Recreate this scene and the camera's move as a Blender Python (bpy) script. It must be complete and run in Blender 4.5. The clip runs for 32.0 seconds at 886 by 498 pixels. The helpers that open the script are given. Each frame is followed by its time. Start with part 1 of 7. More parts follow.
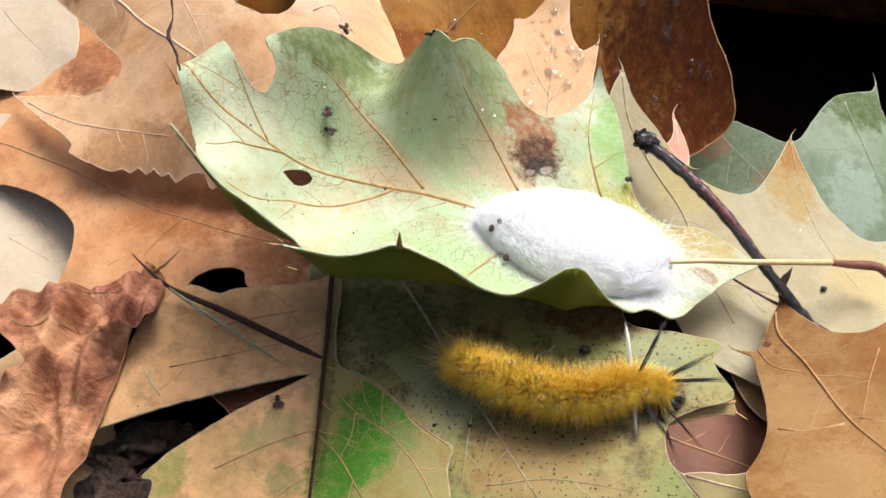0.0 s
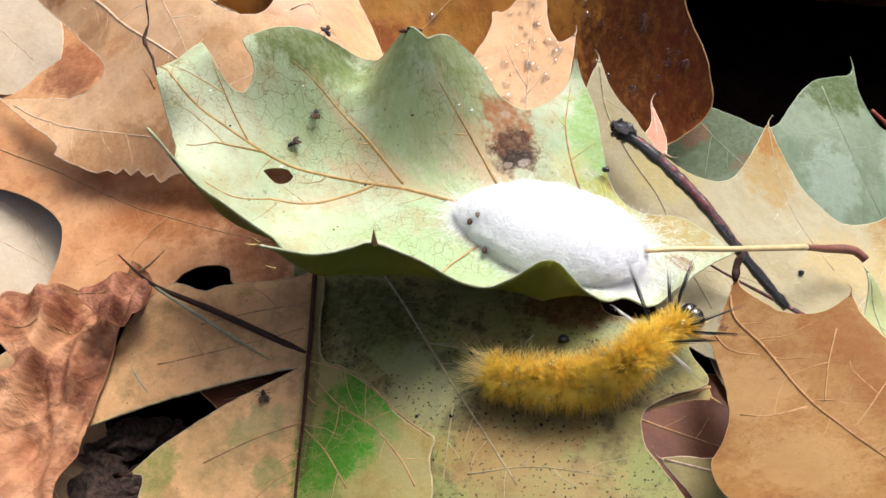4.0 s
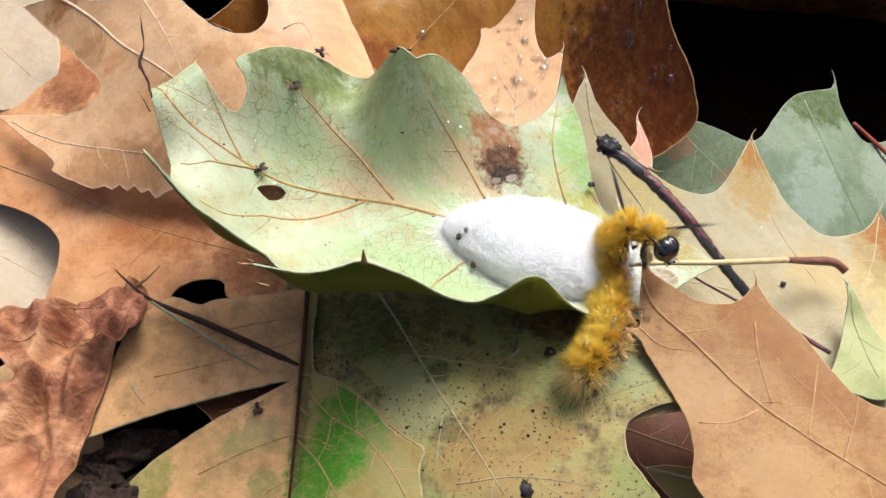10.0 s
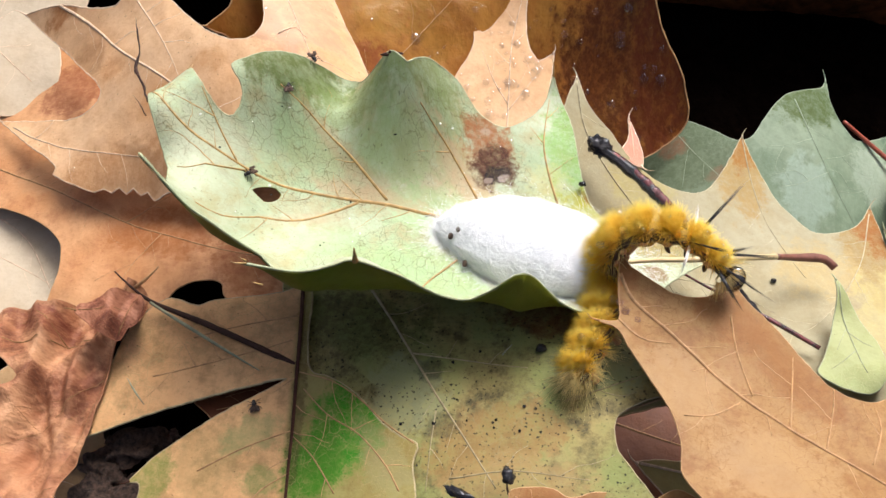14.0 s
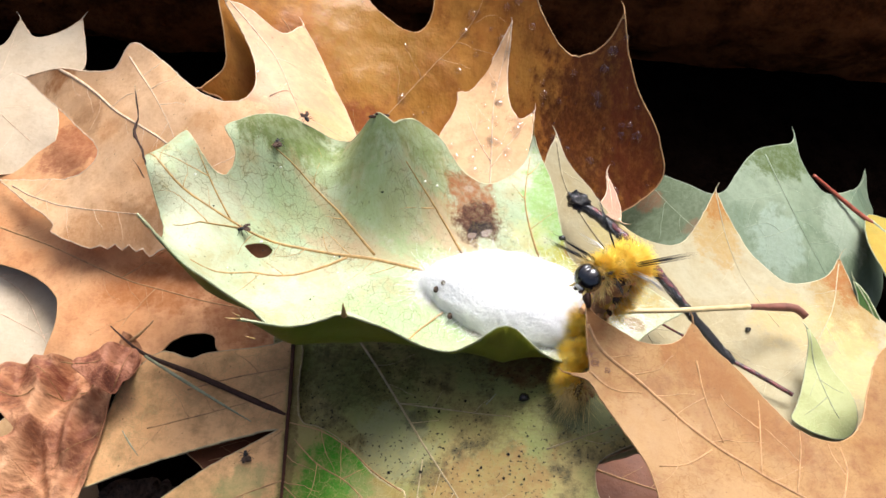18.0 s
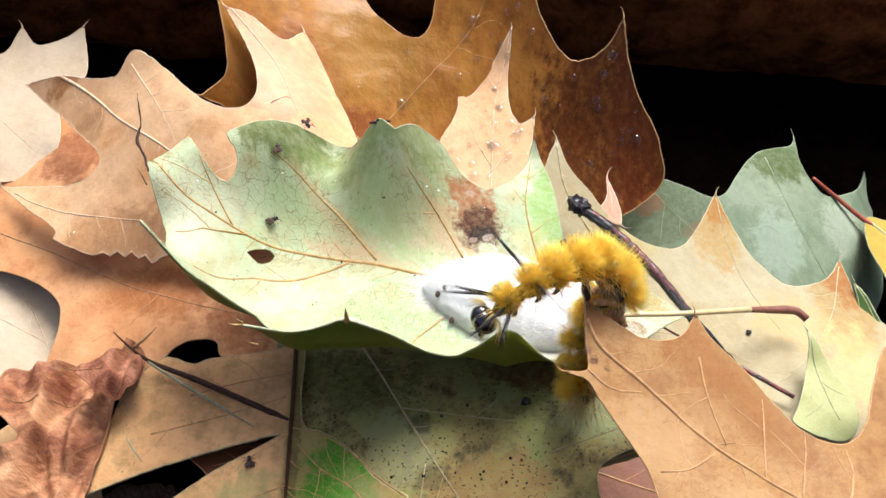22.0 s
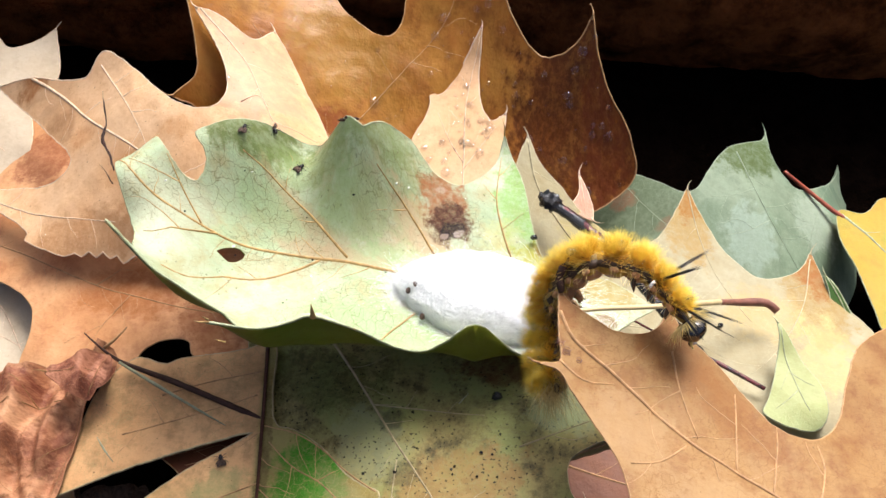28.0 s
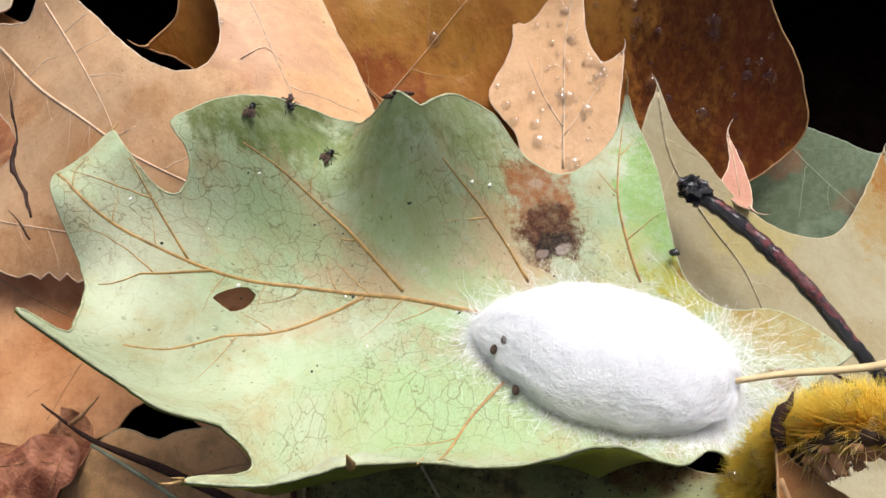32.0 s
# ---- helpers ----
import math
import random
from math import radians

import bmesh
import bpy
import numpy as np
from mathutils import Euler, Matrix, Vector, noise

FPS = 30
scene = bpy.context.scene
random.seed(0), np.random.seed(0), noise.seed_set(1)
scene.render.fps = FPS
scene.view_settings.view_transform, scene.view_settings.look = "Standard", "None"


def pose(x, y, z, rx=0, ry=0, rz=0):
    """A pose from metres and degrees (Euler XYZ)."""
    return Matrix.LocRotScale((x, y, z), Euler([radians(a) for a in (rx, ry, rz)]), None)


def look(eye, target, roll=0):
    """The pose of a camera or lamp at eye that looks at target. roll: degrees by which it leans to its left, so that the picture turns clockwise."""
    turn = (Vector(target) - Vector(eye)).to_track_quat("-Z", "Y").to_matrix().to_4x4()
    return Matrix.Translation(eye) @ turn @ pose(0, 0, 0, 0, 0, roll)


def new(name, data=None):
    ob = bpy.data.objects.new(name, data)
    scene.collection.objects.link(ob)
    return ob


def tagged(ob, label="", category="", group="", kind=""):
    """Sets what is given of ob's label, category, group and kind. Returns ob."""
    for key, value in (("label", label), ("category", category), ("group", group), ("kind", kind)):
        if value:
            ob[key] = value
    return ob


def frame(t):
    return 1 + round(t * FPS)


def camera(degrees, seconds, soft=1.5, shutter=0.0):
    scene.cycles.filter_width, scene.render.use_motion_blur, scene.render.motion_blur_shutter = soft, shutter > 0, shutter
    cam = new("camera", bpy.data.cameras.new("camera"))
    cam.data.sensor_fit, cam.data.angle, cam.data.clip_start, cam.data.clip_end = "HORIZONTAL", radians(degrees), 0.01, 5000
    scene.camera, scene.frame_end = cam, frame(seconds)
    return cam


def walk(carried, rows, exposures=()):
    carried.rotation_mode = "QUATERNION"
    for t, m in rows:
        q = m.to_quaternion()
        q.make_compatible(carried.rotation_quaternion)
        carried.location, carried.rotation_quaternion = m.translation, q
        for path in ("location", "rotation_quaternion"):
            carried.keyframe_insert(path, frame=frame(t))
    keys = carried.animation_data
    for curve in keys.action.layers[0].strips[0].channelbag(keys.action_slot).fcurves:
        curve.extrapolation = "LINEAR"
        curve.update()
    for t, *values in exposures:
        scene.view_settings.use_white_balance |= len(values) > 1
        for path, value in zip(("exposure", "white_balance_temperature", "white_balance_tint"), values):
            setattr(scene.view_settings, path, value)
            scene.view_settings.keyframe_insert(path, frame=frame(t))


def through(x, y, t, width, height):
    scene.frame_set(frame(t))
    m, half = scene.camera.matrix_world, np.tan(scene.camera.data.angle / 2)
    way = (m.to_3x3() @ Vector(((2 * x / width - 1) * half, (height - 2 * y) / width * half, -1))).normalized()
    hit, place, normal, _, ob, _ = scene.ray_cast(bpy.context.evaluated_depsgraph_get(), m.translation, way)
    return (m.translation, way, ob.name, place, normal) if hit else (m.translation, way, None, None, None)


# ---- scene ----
cam = camera(52.0, 32.0)
PATH = [
    (0, (0.00515, -0.06964, 0.09928), (0.00214, -0.00920, 0.00743), 4.00),
    (1, (0.00637, -0.06923, 0.09947), (0.00235, -0.00936, 0.00728), 2.80),
    (2, (0.00711, -0.06847, 0.10052), (0.00299, -0.00975, 0.00760), 2.33),
    (3, (0.00783, -0.06923, 0.10127), (0.00432, -0.01041, 0.00839), 2.46),
    (3.5, (0.00807, -0.06955, 0.10147), (0.00484, -0.01060, 0.00866), 2.58),
    (5.5, (0.00812, -0.06897, 0.10259), (0.00516, -0.01042, 0.00951), 2.54),
    (6, (0.00784, -0.06865, 0.10285), (0.00508, -0.01023, 0.00969), 2.73),
    (7, (0.00740, -0.06805, 0.10317), (0.00496, -0.00984, 0.00986), 3.08),
    (8, (0.00752, -0.06798, 0.10408), (0.00523, -0.00986, 0.01071), 3.20),
    (9, (0.00781, -0.06865, 0.10493), (0.00571, -0.01007, 0.01185), 3.28),
    (10, (0.00892, -0.06934, 0.10531), (0.00627, -0.01039, 0.01247), 2.76),
    (11, (0.00970, -0.06952, 0.10583), (0.00665, -0.01070, 0.01293), 2.34),
    (12, (0.01025, -0.06981, 0.10558), (0.00674, -0.01080, 0.01282), 1.86),
    (13, (0.01054, -0.06982, 0.10589), (0.00676, -0.01101, 0.01301), 1.49),
    (14, (0.01100, -0.07086, 0.10677), (0.00747, -0.01157, 0.01419), 1.60),
    (14.5, (0.01145, -0.07144, 0.10819), (0.00810, -0.01148, 0.01602), 1.74),
    (16.5, (0.01125, -0.07221, 0.11185), (0.00909, -0.00987, 0.02125), 2.72),
    (17, (0.01125, -0.07247, 0.11187), (0.00910, -0.00941, 0.02177), 2.66),
    (18, (0.01151, -0.07271, 0.11155), (0.00896, -0.00872, 0.02211), 2.14),
    (19, (0.01209, -0.07282, 0.11172), (0.00899, -0.00872, 0.02238), 1.47),
    (20, (0.01250, -0.07316, 0.11187), (0.00907, -0.00897, 0.02262), 1.09),
    (21, (0.01161, -0.07292, 0.11210), (0.00881, -0.00874, 0.02280), 1.59),
    (22, (0.01135, -0.07291, 0.11211), (0.00873, -0.00857, 0.02293), 1.77),
    (23, (0.01122, -0.07256, 0.11269), (0.00872, -0.00846, 0.02334), 1.83),
    (24, (0.01102, -0.07269, 0.11263), (0.00865, -0.00846, 0.02337), 1.90),
    (25, (0.01148, -0.07289, 0.11240), (0.00875, -0.00858, 0.02319), 1.50),
    (25.5, (0.01151, -0.07316, 0.11205), (0.00872, -0.00863, 0.02301), 1.37),
    (27.5, (0.01344, -0.07360, 0.11160), (0.01141, -0.00886, 0.02269), 1.60),
    (28, (0.01443, -0.07365, 0.11182), (0.01290, -0.00898, 0.02285), 1.86),
    (28.5, (0.01503, -0.07197, 0.11070), (0.01362, -0.00741, 0.02166), 1.88),
    (29, (0.01627, -0.06877, 0.10593), (0.01321, -0.00317, 0.01768), 0.47),
    (29.5, (0.01293, -0.05777, 0.10370), (0.01052, 0.00395, 0.01267), 0.71),
    (30, (0.01057, -0.04697, 0.09932), (0.00713, 0.01145, 0.00618), -0.20),
    (30.5, (0.00797, -0.03818, 0.09485), (0.00380, 0.01699, -0.00022), -1.06),
    (31, (0.00861, -0.03353, 0.08903), (0.00137, 0.02005, -0.00677), -4.37),
    (31.5, (0.00854, -0.03251, 0.08616), (0.00058, 0.01877, -0.01082), -5.65),
    (32, (0.00874, -0.03289, 0.08624), (0.00109, 0.01620, -0.01190), -5.71),
]
EXPOSURES = [(t, stops, 6050, 10) for t, stops in ((0, 1.77), (6, 1.70), (9, 1.69), (12, 1.73), (14, 1.75), (17, 1.98), (26, 2.00), (29, 1.94), (31, 1.66), (32, 1.44))]
walk(cam, [(t, look(eye, target, roll)) for t, eye, target, roll in PATH], EXPOSURES)

# ---- light: soft overcast sky over a forest floor ----
MM = 0.001
world = bpy.data.worlds.new("overcast_sky")
scene.world = world
world.use_nodes = True
wn = world.node_tree.nodes
sky = wn.new("ShaderNodeTexSky")
sky.sky_type = "NISHITA"
sky.sun_disc = False
SUN_UP, SUN_TURN = radians(56), radians(20)
sky.sun_elevation, sky.sun_rotation = SUN_UP, SUN_TURN
sky.air_density, sky.dust_density, sky.ozone_density = 0.6, 8.0, 0.5
world.node_tree.links.new(sky.outputs[0], wn["Background"].inputs[0])
wn["Background"].inputs[1].default_value = 0.050
sun_data = bpy.data.lights.new("sun", "SUN")
sun_data.energy, sun_data.angle, sun_data.color = 1.18, radians(29), (1.0, 0.98, 0.97)
sun = new("sun", sun_data)
sun.matrix_world = look((math.cos(SUN_UP) * math.sin(SUN_TURN), math.cos(SUN_UP) * math.cos(SUN_TURN), math.sin(SUN_UP)), (0, 0, 0))

# ---- materials ----
class Nodes:
    """A small builder for node materials; coordinates in millimetres."""

    def __init__(self, name, coords="uv"):
        self.mat = bpy.data.materials.new(name)
        self.mat.use_nodes = True
        self.tree = self.mat.node_tree
        self.n = self.tree.nodes
        self.bsdf = self.n["Principled BSDF"]
        tc = self.n.new("ShaderNodeTexCoord")
        mp = self.n.new("ShaderNodeMapping")
        k = 1.0 if coords == "uv" else 1000.0
        mp.inputs["Scale"].default_value = (k, k, k)
        self.link(tc.outputs["UV" if coords == "uv" else "Object"], mp.inputs[0])
        self.co = mp.outputs[0]

    def link(self, a, b):
        self.tree.links.new(a, b)

    def noise(self, scale, detail=4, rough=0.6, co=None, distort=0.0):
        t = self.n.new("ShaderNodeTexNoise")
        t.inputs["Scale"].default_value, t.inputs["Detail"].default_value = scale, detail
        t.inputs["Roughness"].default_value, t.inputs["Distortion"].default_value = rough, distort
        self.link(co or self.co, t.inputs["Vector"])
        return t.outputs[0]

    def cells(self, scale, co=None, feature="DISTANCE_TO_EDGE"):
        t = self.n.new("ShaderNodeTexVoronoi")
        t.feature = feature
        t.inputs["Scale"].default_value = scale
        self.link(co or self.co, t.inputs["Vector"])
        return t.outputs[0]

    def ramp(self, fac, lo, hi, flip=False):
        t = self.n.new("ShaderNodeMapRange")
        t.interpolation_type = "SMOOTHSTEP"
        t.inputs[1].default_value, t.inputs[2].default_value = lo, hi
        t.inputs[3].default_value, t.inputs[4].default_value = (1, 0) if flip else (0, 1)
        self.link(fac, t.inputs[0])
        return t.outputs[0]

    def math(self, op, a, b=0.0):
        t = self.n.new("ShaderNodeMath")
        t.operation = op
        for i, v in enumerate((a, b)):
            if isinstance(v, (int, float)):
                t.inputs[i].default_value = v
            else:
                self.link(v, t.inputs[i])
        return t.outputs[0]

    def mix(self, fac, a, b, mode="MIX"):
        t = self.n.new("ShaderNodeMix")
        t.data_type, t.blend_type = "RGBA", mode
        for i, v in ((0, fac), (6, a), (7, b)):
            if isinstance(v, (int, float)):
                t.inputs[i].default_value = v
            elif isinstance(v, tuple):
                t.inputs[i].default_value = (*v, 1)
            else:
                self.link(v, t.inputs[i])
        return t.outputs[2]

    def away(self, u, v, su=1.0, sv=1.0, turn=0.0):
        """Distance from the point (u, v) in an ellipse of half-axes su, sv, wobbled by noise."""
        mp = self.n.new("ShaderNodeMapping")
        mp.vector_type = "TEXTURE"
        mp.inputs["Location"].default_value = (u, v, 0)
        mp.inputs["Rotation"].default_value = (0, 0, radians(turn))
        mp.inputs["Scale"].default_value = (su, sv, 1)
        self.link(self.co, mp.inputs[0])
        ln = self.n.new("ShaderNodeVectorMath")
        ln.operation = "LENGTH"
        self.link(mp.outputs[0], ln.inputs[0])
        wob = self.math("MULTIPLY", self.math("SUBTRACT", self.noise(0.35, 8, 0.72), 0.5), 2.0)
        return self.math("ADD", ln.outputs["Value"], wob)

    def side(self, u, v, turn):
        """Signed distance to the line through (u, v) in the direction turn, in degrees; positive on its right."""
        mp = self.n.new("ShaderNodeMapping")
        mp.vector_type = "TEXTURE"
        mp.inputs["Location"].default_value = (u, v, 0)
        mp.inputs["Rotation"].default_value = (0, 0, radians(turn - 90))
        self.link(self.co, mp.inputs[0])
        sp = self.n.new("ShaderNodeSeparateXYZ")
        self.link(mp.outputs[0], sp.inputs[0])
        return sp.outputs[0]

    def finish(self, colour, rough, bump=None, depth=0.1, gloss=0.5, through=0.0, coat=0.0):
        b = self.bsdf
        for v, i in ((colour, "Base Color"), (rough, "Roughness")):
            if isinstance(v, tuple):
                b.inputs[i].default_value = (*v, 1)
            elif isinstance(v, (int, float)):
                b.inputs[i].default_value = v
            else:
                self.link(v, b.inputs[i])
        b.inputs["Specular IOR Level"].default_value = gloss
        b.inputs["Coat Weight"].default_value = coat
        b.inputs["Coat Roughness"].default_value = 0.12
        if bump is not None:
            bp = self.n.new("ShaderNodeBump")
            bp.inputs["Distance"].default_value = depth * MM
            bp.inputs["Strength"].default_value = 1.0
            self.link(bump, bp.inputs["Height"])
            self.link(bp.outputs[0], b.inputs["Normal"])
        if through > 0:
            tr = self.n.new("ShaderNodeBsdfTranslucent")
            mx = self.n.new("ShaderNodeMixShader")
            mx.inputs[0].default_value = through
            if isinstance(colour, tuple):
                tr.inputs[0].default_value = (*colour, 1)
            else:
                self.link(colour, tr.inputs[0])
            self.link(b.outputs[0], mx.inputs[1])
            self.link(tr.outputs[0], mx.inputs[2])
            self.link(mx.outputs[0], self.n["Material Output"].inputs[0])
        return self.mat


def deep(tone):
    """A tone with richer colour, as on damp leaves."""
    return tone[0] ** 1.44, tone[1] ** 1.41, tone[2] ** 1.41


def leaf_material(name, base, other, dark, vein, rough=0.6, net=0.35, specks=0.5, stains_and_shade=(), halves=None, coat=0.0, gloss=0.4, through=0.12, blotch=0.06, spots=0.69, relief=0.06, mottle=0.3, grain=0.25):
    """A leaf blade: two blended tones, a fine net of veins, specks, and patches of stain, shade and highlight (u, v,
    su, sv, turn, colour, strength).
    """
    base, other, dark, vein = deep(base), deep(other), deep(dark), deep(vein)
    m = Nodes(name)
    warped = m.n.new("ShaderNodeVectorMath")
    warped.operation = "ADD"
    m.link(m.co, warped.inputs[0])
    swing = m.n.new("ShaderNodeVectorMath")
    swing.operation = "SCALE"
    swing.inputs["Scale"].default_value = 2.6
    wn_ = m.n.new("ShaderNodeTexNoise")
    wn_.inputs["Scale"].default_value = 0.35
    m.link(m.co, wn_.inputs["Vector"])
    wn_.inputs["Detail"].default_value = 5
    m.link(wn_.outputs[1], swing.inputs[0])
    m.link(swing.outputs[0], warped.inputs[1])
    wco = warped.outputs[0]
    colour = m.mix(m.ramp(m.noise(blotch, 5, 0.6), 0.36, 0.66), base, other)
    if halves:
        u, v, turn, tone, tone2 = halves
        half = m.mix(m.ramp(m.noise(blotch * 1.3, 5, 0.65), 0.35, 0.68), deep(tone), deep(tone2))
        colour = m.mix(m.ramp(m.side(u, v, turn), -0.6, 0.6), half, colour)
    colour = m.mix(m.math("MULTIPLY", m.ramp(m.noise(0.2, 8, 0.72), 0.44, 0.66), mottle), colour, dark)
    colour = m.mix(m.math("MULTIPLY", m.ramp(m.noise(1.4, 6, 0.75), 0.5, 0.72), grain), colour, dark)
    fray = m.math("MULTIPLY", m.math("SUBTRACT", m.noise(0.42, 8, 0.78), 0.5), 1.1)
    for u, v, su, sv, turn, tone, strength in stains_and_shade:
        edge = m.ramp(m.math("ADD", m.away(u, v, su, sv, turn), fray), 0.62, 1.05, flip=True)
        patchy = m.math("ADD", 0.65, m.math("MULTIPLY", m.ramp(m.noise(0.8, 7, 0.75), 0.38, 0.6), 0.35))
        colour = m.mix(m.math("MULTIPLY", m.math("MULTIPLY", edge, patchy), min(strength, 1.0)), colour, deep(tone))
    big = m.ramp(m.cells(0.62, wco), 0.0, 0.035, flip=True)
    small = m.ramp(m.cells(1.9, wco), 0.0, 0.08, flip=True)
    web = m.math("MAXIMUM", m.math("MULTIPLY", big, net), m.math("MULTIPLY", small, net * 0.4))
    web = m.math("MULTIPLY", web, m.math("ADD", 0.25, m.ramp(m.noise(0.07, 3, 0.5), 0.42, 0.6)))
    colour = m.mix(web, colour, vein)
    speck = m.math("MULTIPLY", m.ramp(m.noise(1.9, 3, 0.5), spots, spots + 0.05), m.ramp(m.noise(0.12, 3, 0.5), 0.35, 0.55) if spots < 0.65 else 1.0)
    colour = m.mix(m.math("MULTIPLY", speck, specks), colour, tuple(c * 0.35 for c in dark))
    height = m.math("ADD", m.math("MULTIPLY", web, 0.6), m.math("ADD", m.math("MULTIPLY", m.noise(0.35, 3), 3.0), m.math("MULTIPLY", m.noise(3.0, 4), 0.3)))
    r = m.math("ADD", rough - 0.15, m.math("MULTIPLY", m.noise(0.25, 4), 0.3))
    return m.finish(colour, r, height, relief, gloss, through, coat)


def plain(name, colour, rough=0.6, spread=0.25, scale=0.8, depth=0.05, gloss=0.4, coords="object", coat=0.0, other=None, through=0.0):
    """A plain material with a mottled tone and slight relief."""
    m = Nodes(name, coords)
    dark = other or tuple(c * (1 - spread * 1.6) for c in colour)
    col = m.mix(m.ramp(m.noise(scale, 5, 0.65), 0.35, 0.7), colour, dark)
    col = m.mix(m.math("MULTIPLY", m.ramp(m.noise(scale * 5, 3), 0.55, 0.8), 0.4), col, dark)
    return m.finish(col, rough, m.noise(scale * 3, 5, 0.7), depth, gloss, through, coat)


GREEN_MARKS = (
    # dark olive here paints the shade on the upturned upper lobes
    (0, 17.5, 9, 4, 0, (0.25, 0.29, 0.08), 0.6), (-17, 17, 9, 5, 10, (0.20, 0.235, 0.07), 0.9), (-8, 15, 8, 4, 0, (0.33, 0.40, 0.17), 0.55), (6, 12, 4, 6, 20, (0.32, 0.38, 0.17), 0.5),
    (24, 15, 4.5, 9, 10, (0.30, 0.50, 0.12), 0.7), (21.5, 8, 4, 5, 0, (0.62, 0.58, 0.30), 0.5), (8.5, 8.5, 7, 6, 20, (0.62, 0.47, 0.29), 0.6), (-6, 5, 9, 3, -12, (0.54, 0.46, 0.31), 0.7), (2, 8, 4, 6, 20, (0.54, 0.45, 0.31), 0.6), (-12, -1, 7, 2.5, -14, (0.50, 0.47, 0.31), 0.6), (4, 2, 8, 5, 0, (0.42, 0.55, 0.30), 0.6), (-1, 9, 7, 4, 0, (0.44, 0.52, 0.30), 0.6), (-26, 4, 6, 6, 0, (0.48, 0.48, 0.36), 0.7),
    (28, 6, 5, 3.5, -30, (0.50, 0.46, 0.06), 0.85), (31, 6, 6, 1.3, -28, (0.32, 0.19, 0.06), 0.9), (37, 3, 6, 4, -10, (0.50, 0.38, 0.12), 0.8), (37.2, -2.9, 2.2, 1.8, 0, (0.36, 0.24, 0.13), 0.9),
    (11.8, 14, 4.6, 6.2, 10, (0.44, 0.23, 0.11), 1.0), (12.6, 10.6, 3.9, 3.6, 10, (0.13, 0.045, 0.02), 1.0), (13.2, 9.4, 2.2, 1.5, 30, (0.035, 0.016, 0.012), 1.0), (14.3, 9.0, 0.9, 0.6, 30, (0.52, 0.44, 0.38), 0.9), (12.2, 8.4, 0.8, 0.5, 10, (0.46, 0.36, 0.30), 0.8), (11.4, 15.5, 1.0, 0.7, 0, (0.56, 0.44, 0.34), 0.7),
    (-4, -9, 5, 4, 0, (0.44, 0.50, 0.26), 0.5), (-22, -10, 6, 5, 0, (0.46, 0.52, 0.36), 0.5),
    (-5, 3.5, 11, 1.7, -8, (0.58, 0.44, 0.29), 0.55), (-9, 8.5, 9, 1.5, -38, (0.56, 0.44, 0.29), 0.5), (7.5, 9, 7, 1.7, -52, (0.58, 0.45, 0.31), 0.55), (-12, -1.5, 8, 1.3, 24, (0.56, 0.46, 0.31), 0.45),
    (5, -9, 10, 5, 0, (0.44, 0.565, 0.32), 0.6), (-9, -6, 7, 4, 0, (0.46, 0.57, 0.36), 0.5), (-14, 8, 6, 3, -20, (0.46, 0.56, 0.35), 0.5), (-28, 2, 5, 5, 0, (0.50, 0.50, 0.37), 0.5),
)
HALF_MARKS = (
    (-2.5, -6.5, 10.5, 6, 62, (0.10, 0.33, 0.008), 1.0), (-6.5, -13, 8, 4, 75, (0.12, 0.29, 0.012), 1.0), (3, -11, 3, 7, 30, (0.42, 0.38, 0.20), 0.6),
    (-4, -20, 6, 5, 0, (0.40, 0.33, 0.15), 0.6), (-21, -12, 6, 6, 0, (0.34, 0.28, 0.12), 0.4), (-29, -14, 5, 4, 20, (0.30, 0.33, 0.10), 0.8), (-15, -8, 5, 3, 20, (0.38, 0.38, 0.18), 0.7), (-13, -14, 3, 2, 0, (0.26, 0.34, 0.12), 0.6), (-9.5, -4, 1.2, 14, 4, (0.16, 0.10, 0.04), 0.6),
)
OLIVE_MARKS = (
    # first entry: the green leaf's shadow painted into the blade; the rest is leaf colour
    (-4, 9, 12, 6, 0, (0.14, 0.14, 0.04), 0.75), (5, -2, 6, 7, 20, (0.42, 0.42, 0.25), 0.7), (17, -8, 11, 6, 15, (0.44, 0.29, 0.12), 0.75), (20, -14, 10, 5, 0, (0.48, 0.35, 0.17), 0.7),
    (25, 10, 9, 3.5, 0, (0.22, 0.095, 0.03), 0.8), (32, 4, 6, 6, 0, (0.40, 0.43, 0.26), 0.7), (8, 2, 2.2, 2, 0, (0.06, 0.06, 0.04), 0.6), (10, -6, 3, 2, 30, (0.07, 0.065, 0.035), 0.6), (3, -9, 2, 3, 0, (0.07, 0.07, 0.03), 0.5),
)
WET_MARKS = ((-18, 6, 11, 9, 0, (0.46, 0.28, 0.07), 0.8), (-9, 4, 6, 10, 0, (0.36, 0.20, 0.03), 0.5), (-18, -9, 8, 5, 0, (0.36, 0.12, 0.04), 0.8), (25, -3, 15.5, 20, 0, (0.185, 0.062, 0.013), 0.93), (29, 0, 6, 16, 0, (0.23, 0.068, 0.018), 0.7), (-26, -3, 4, 6, 0, (0.5, 0.26, 0.1), 0.6))
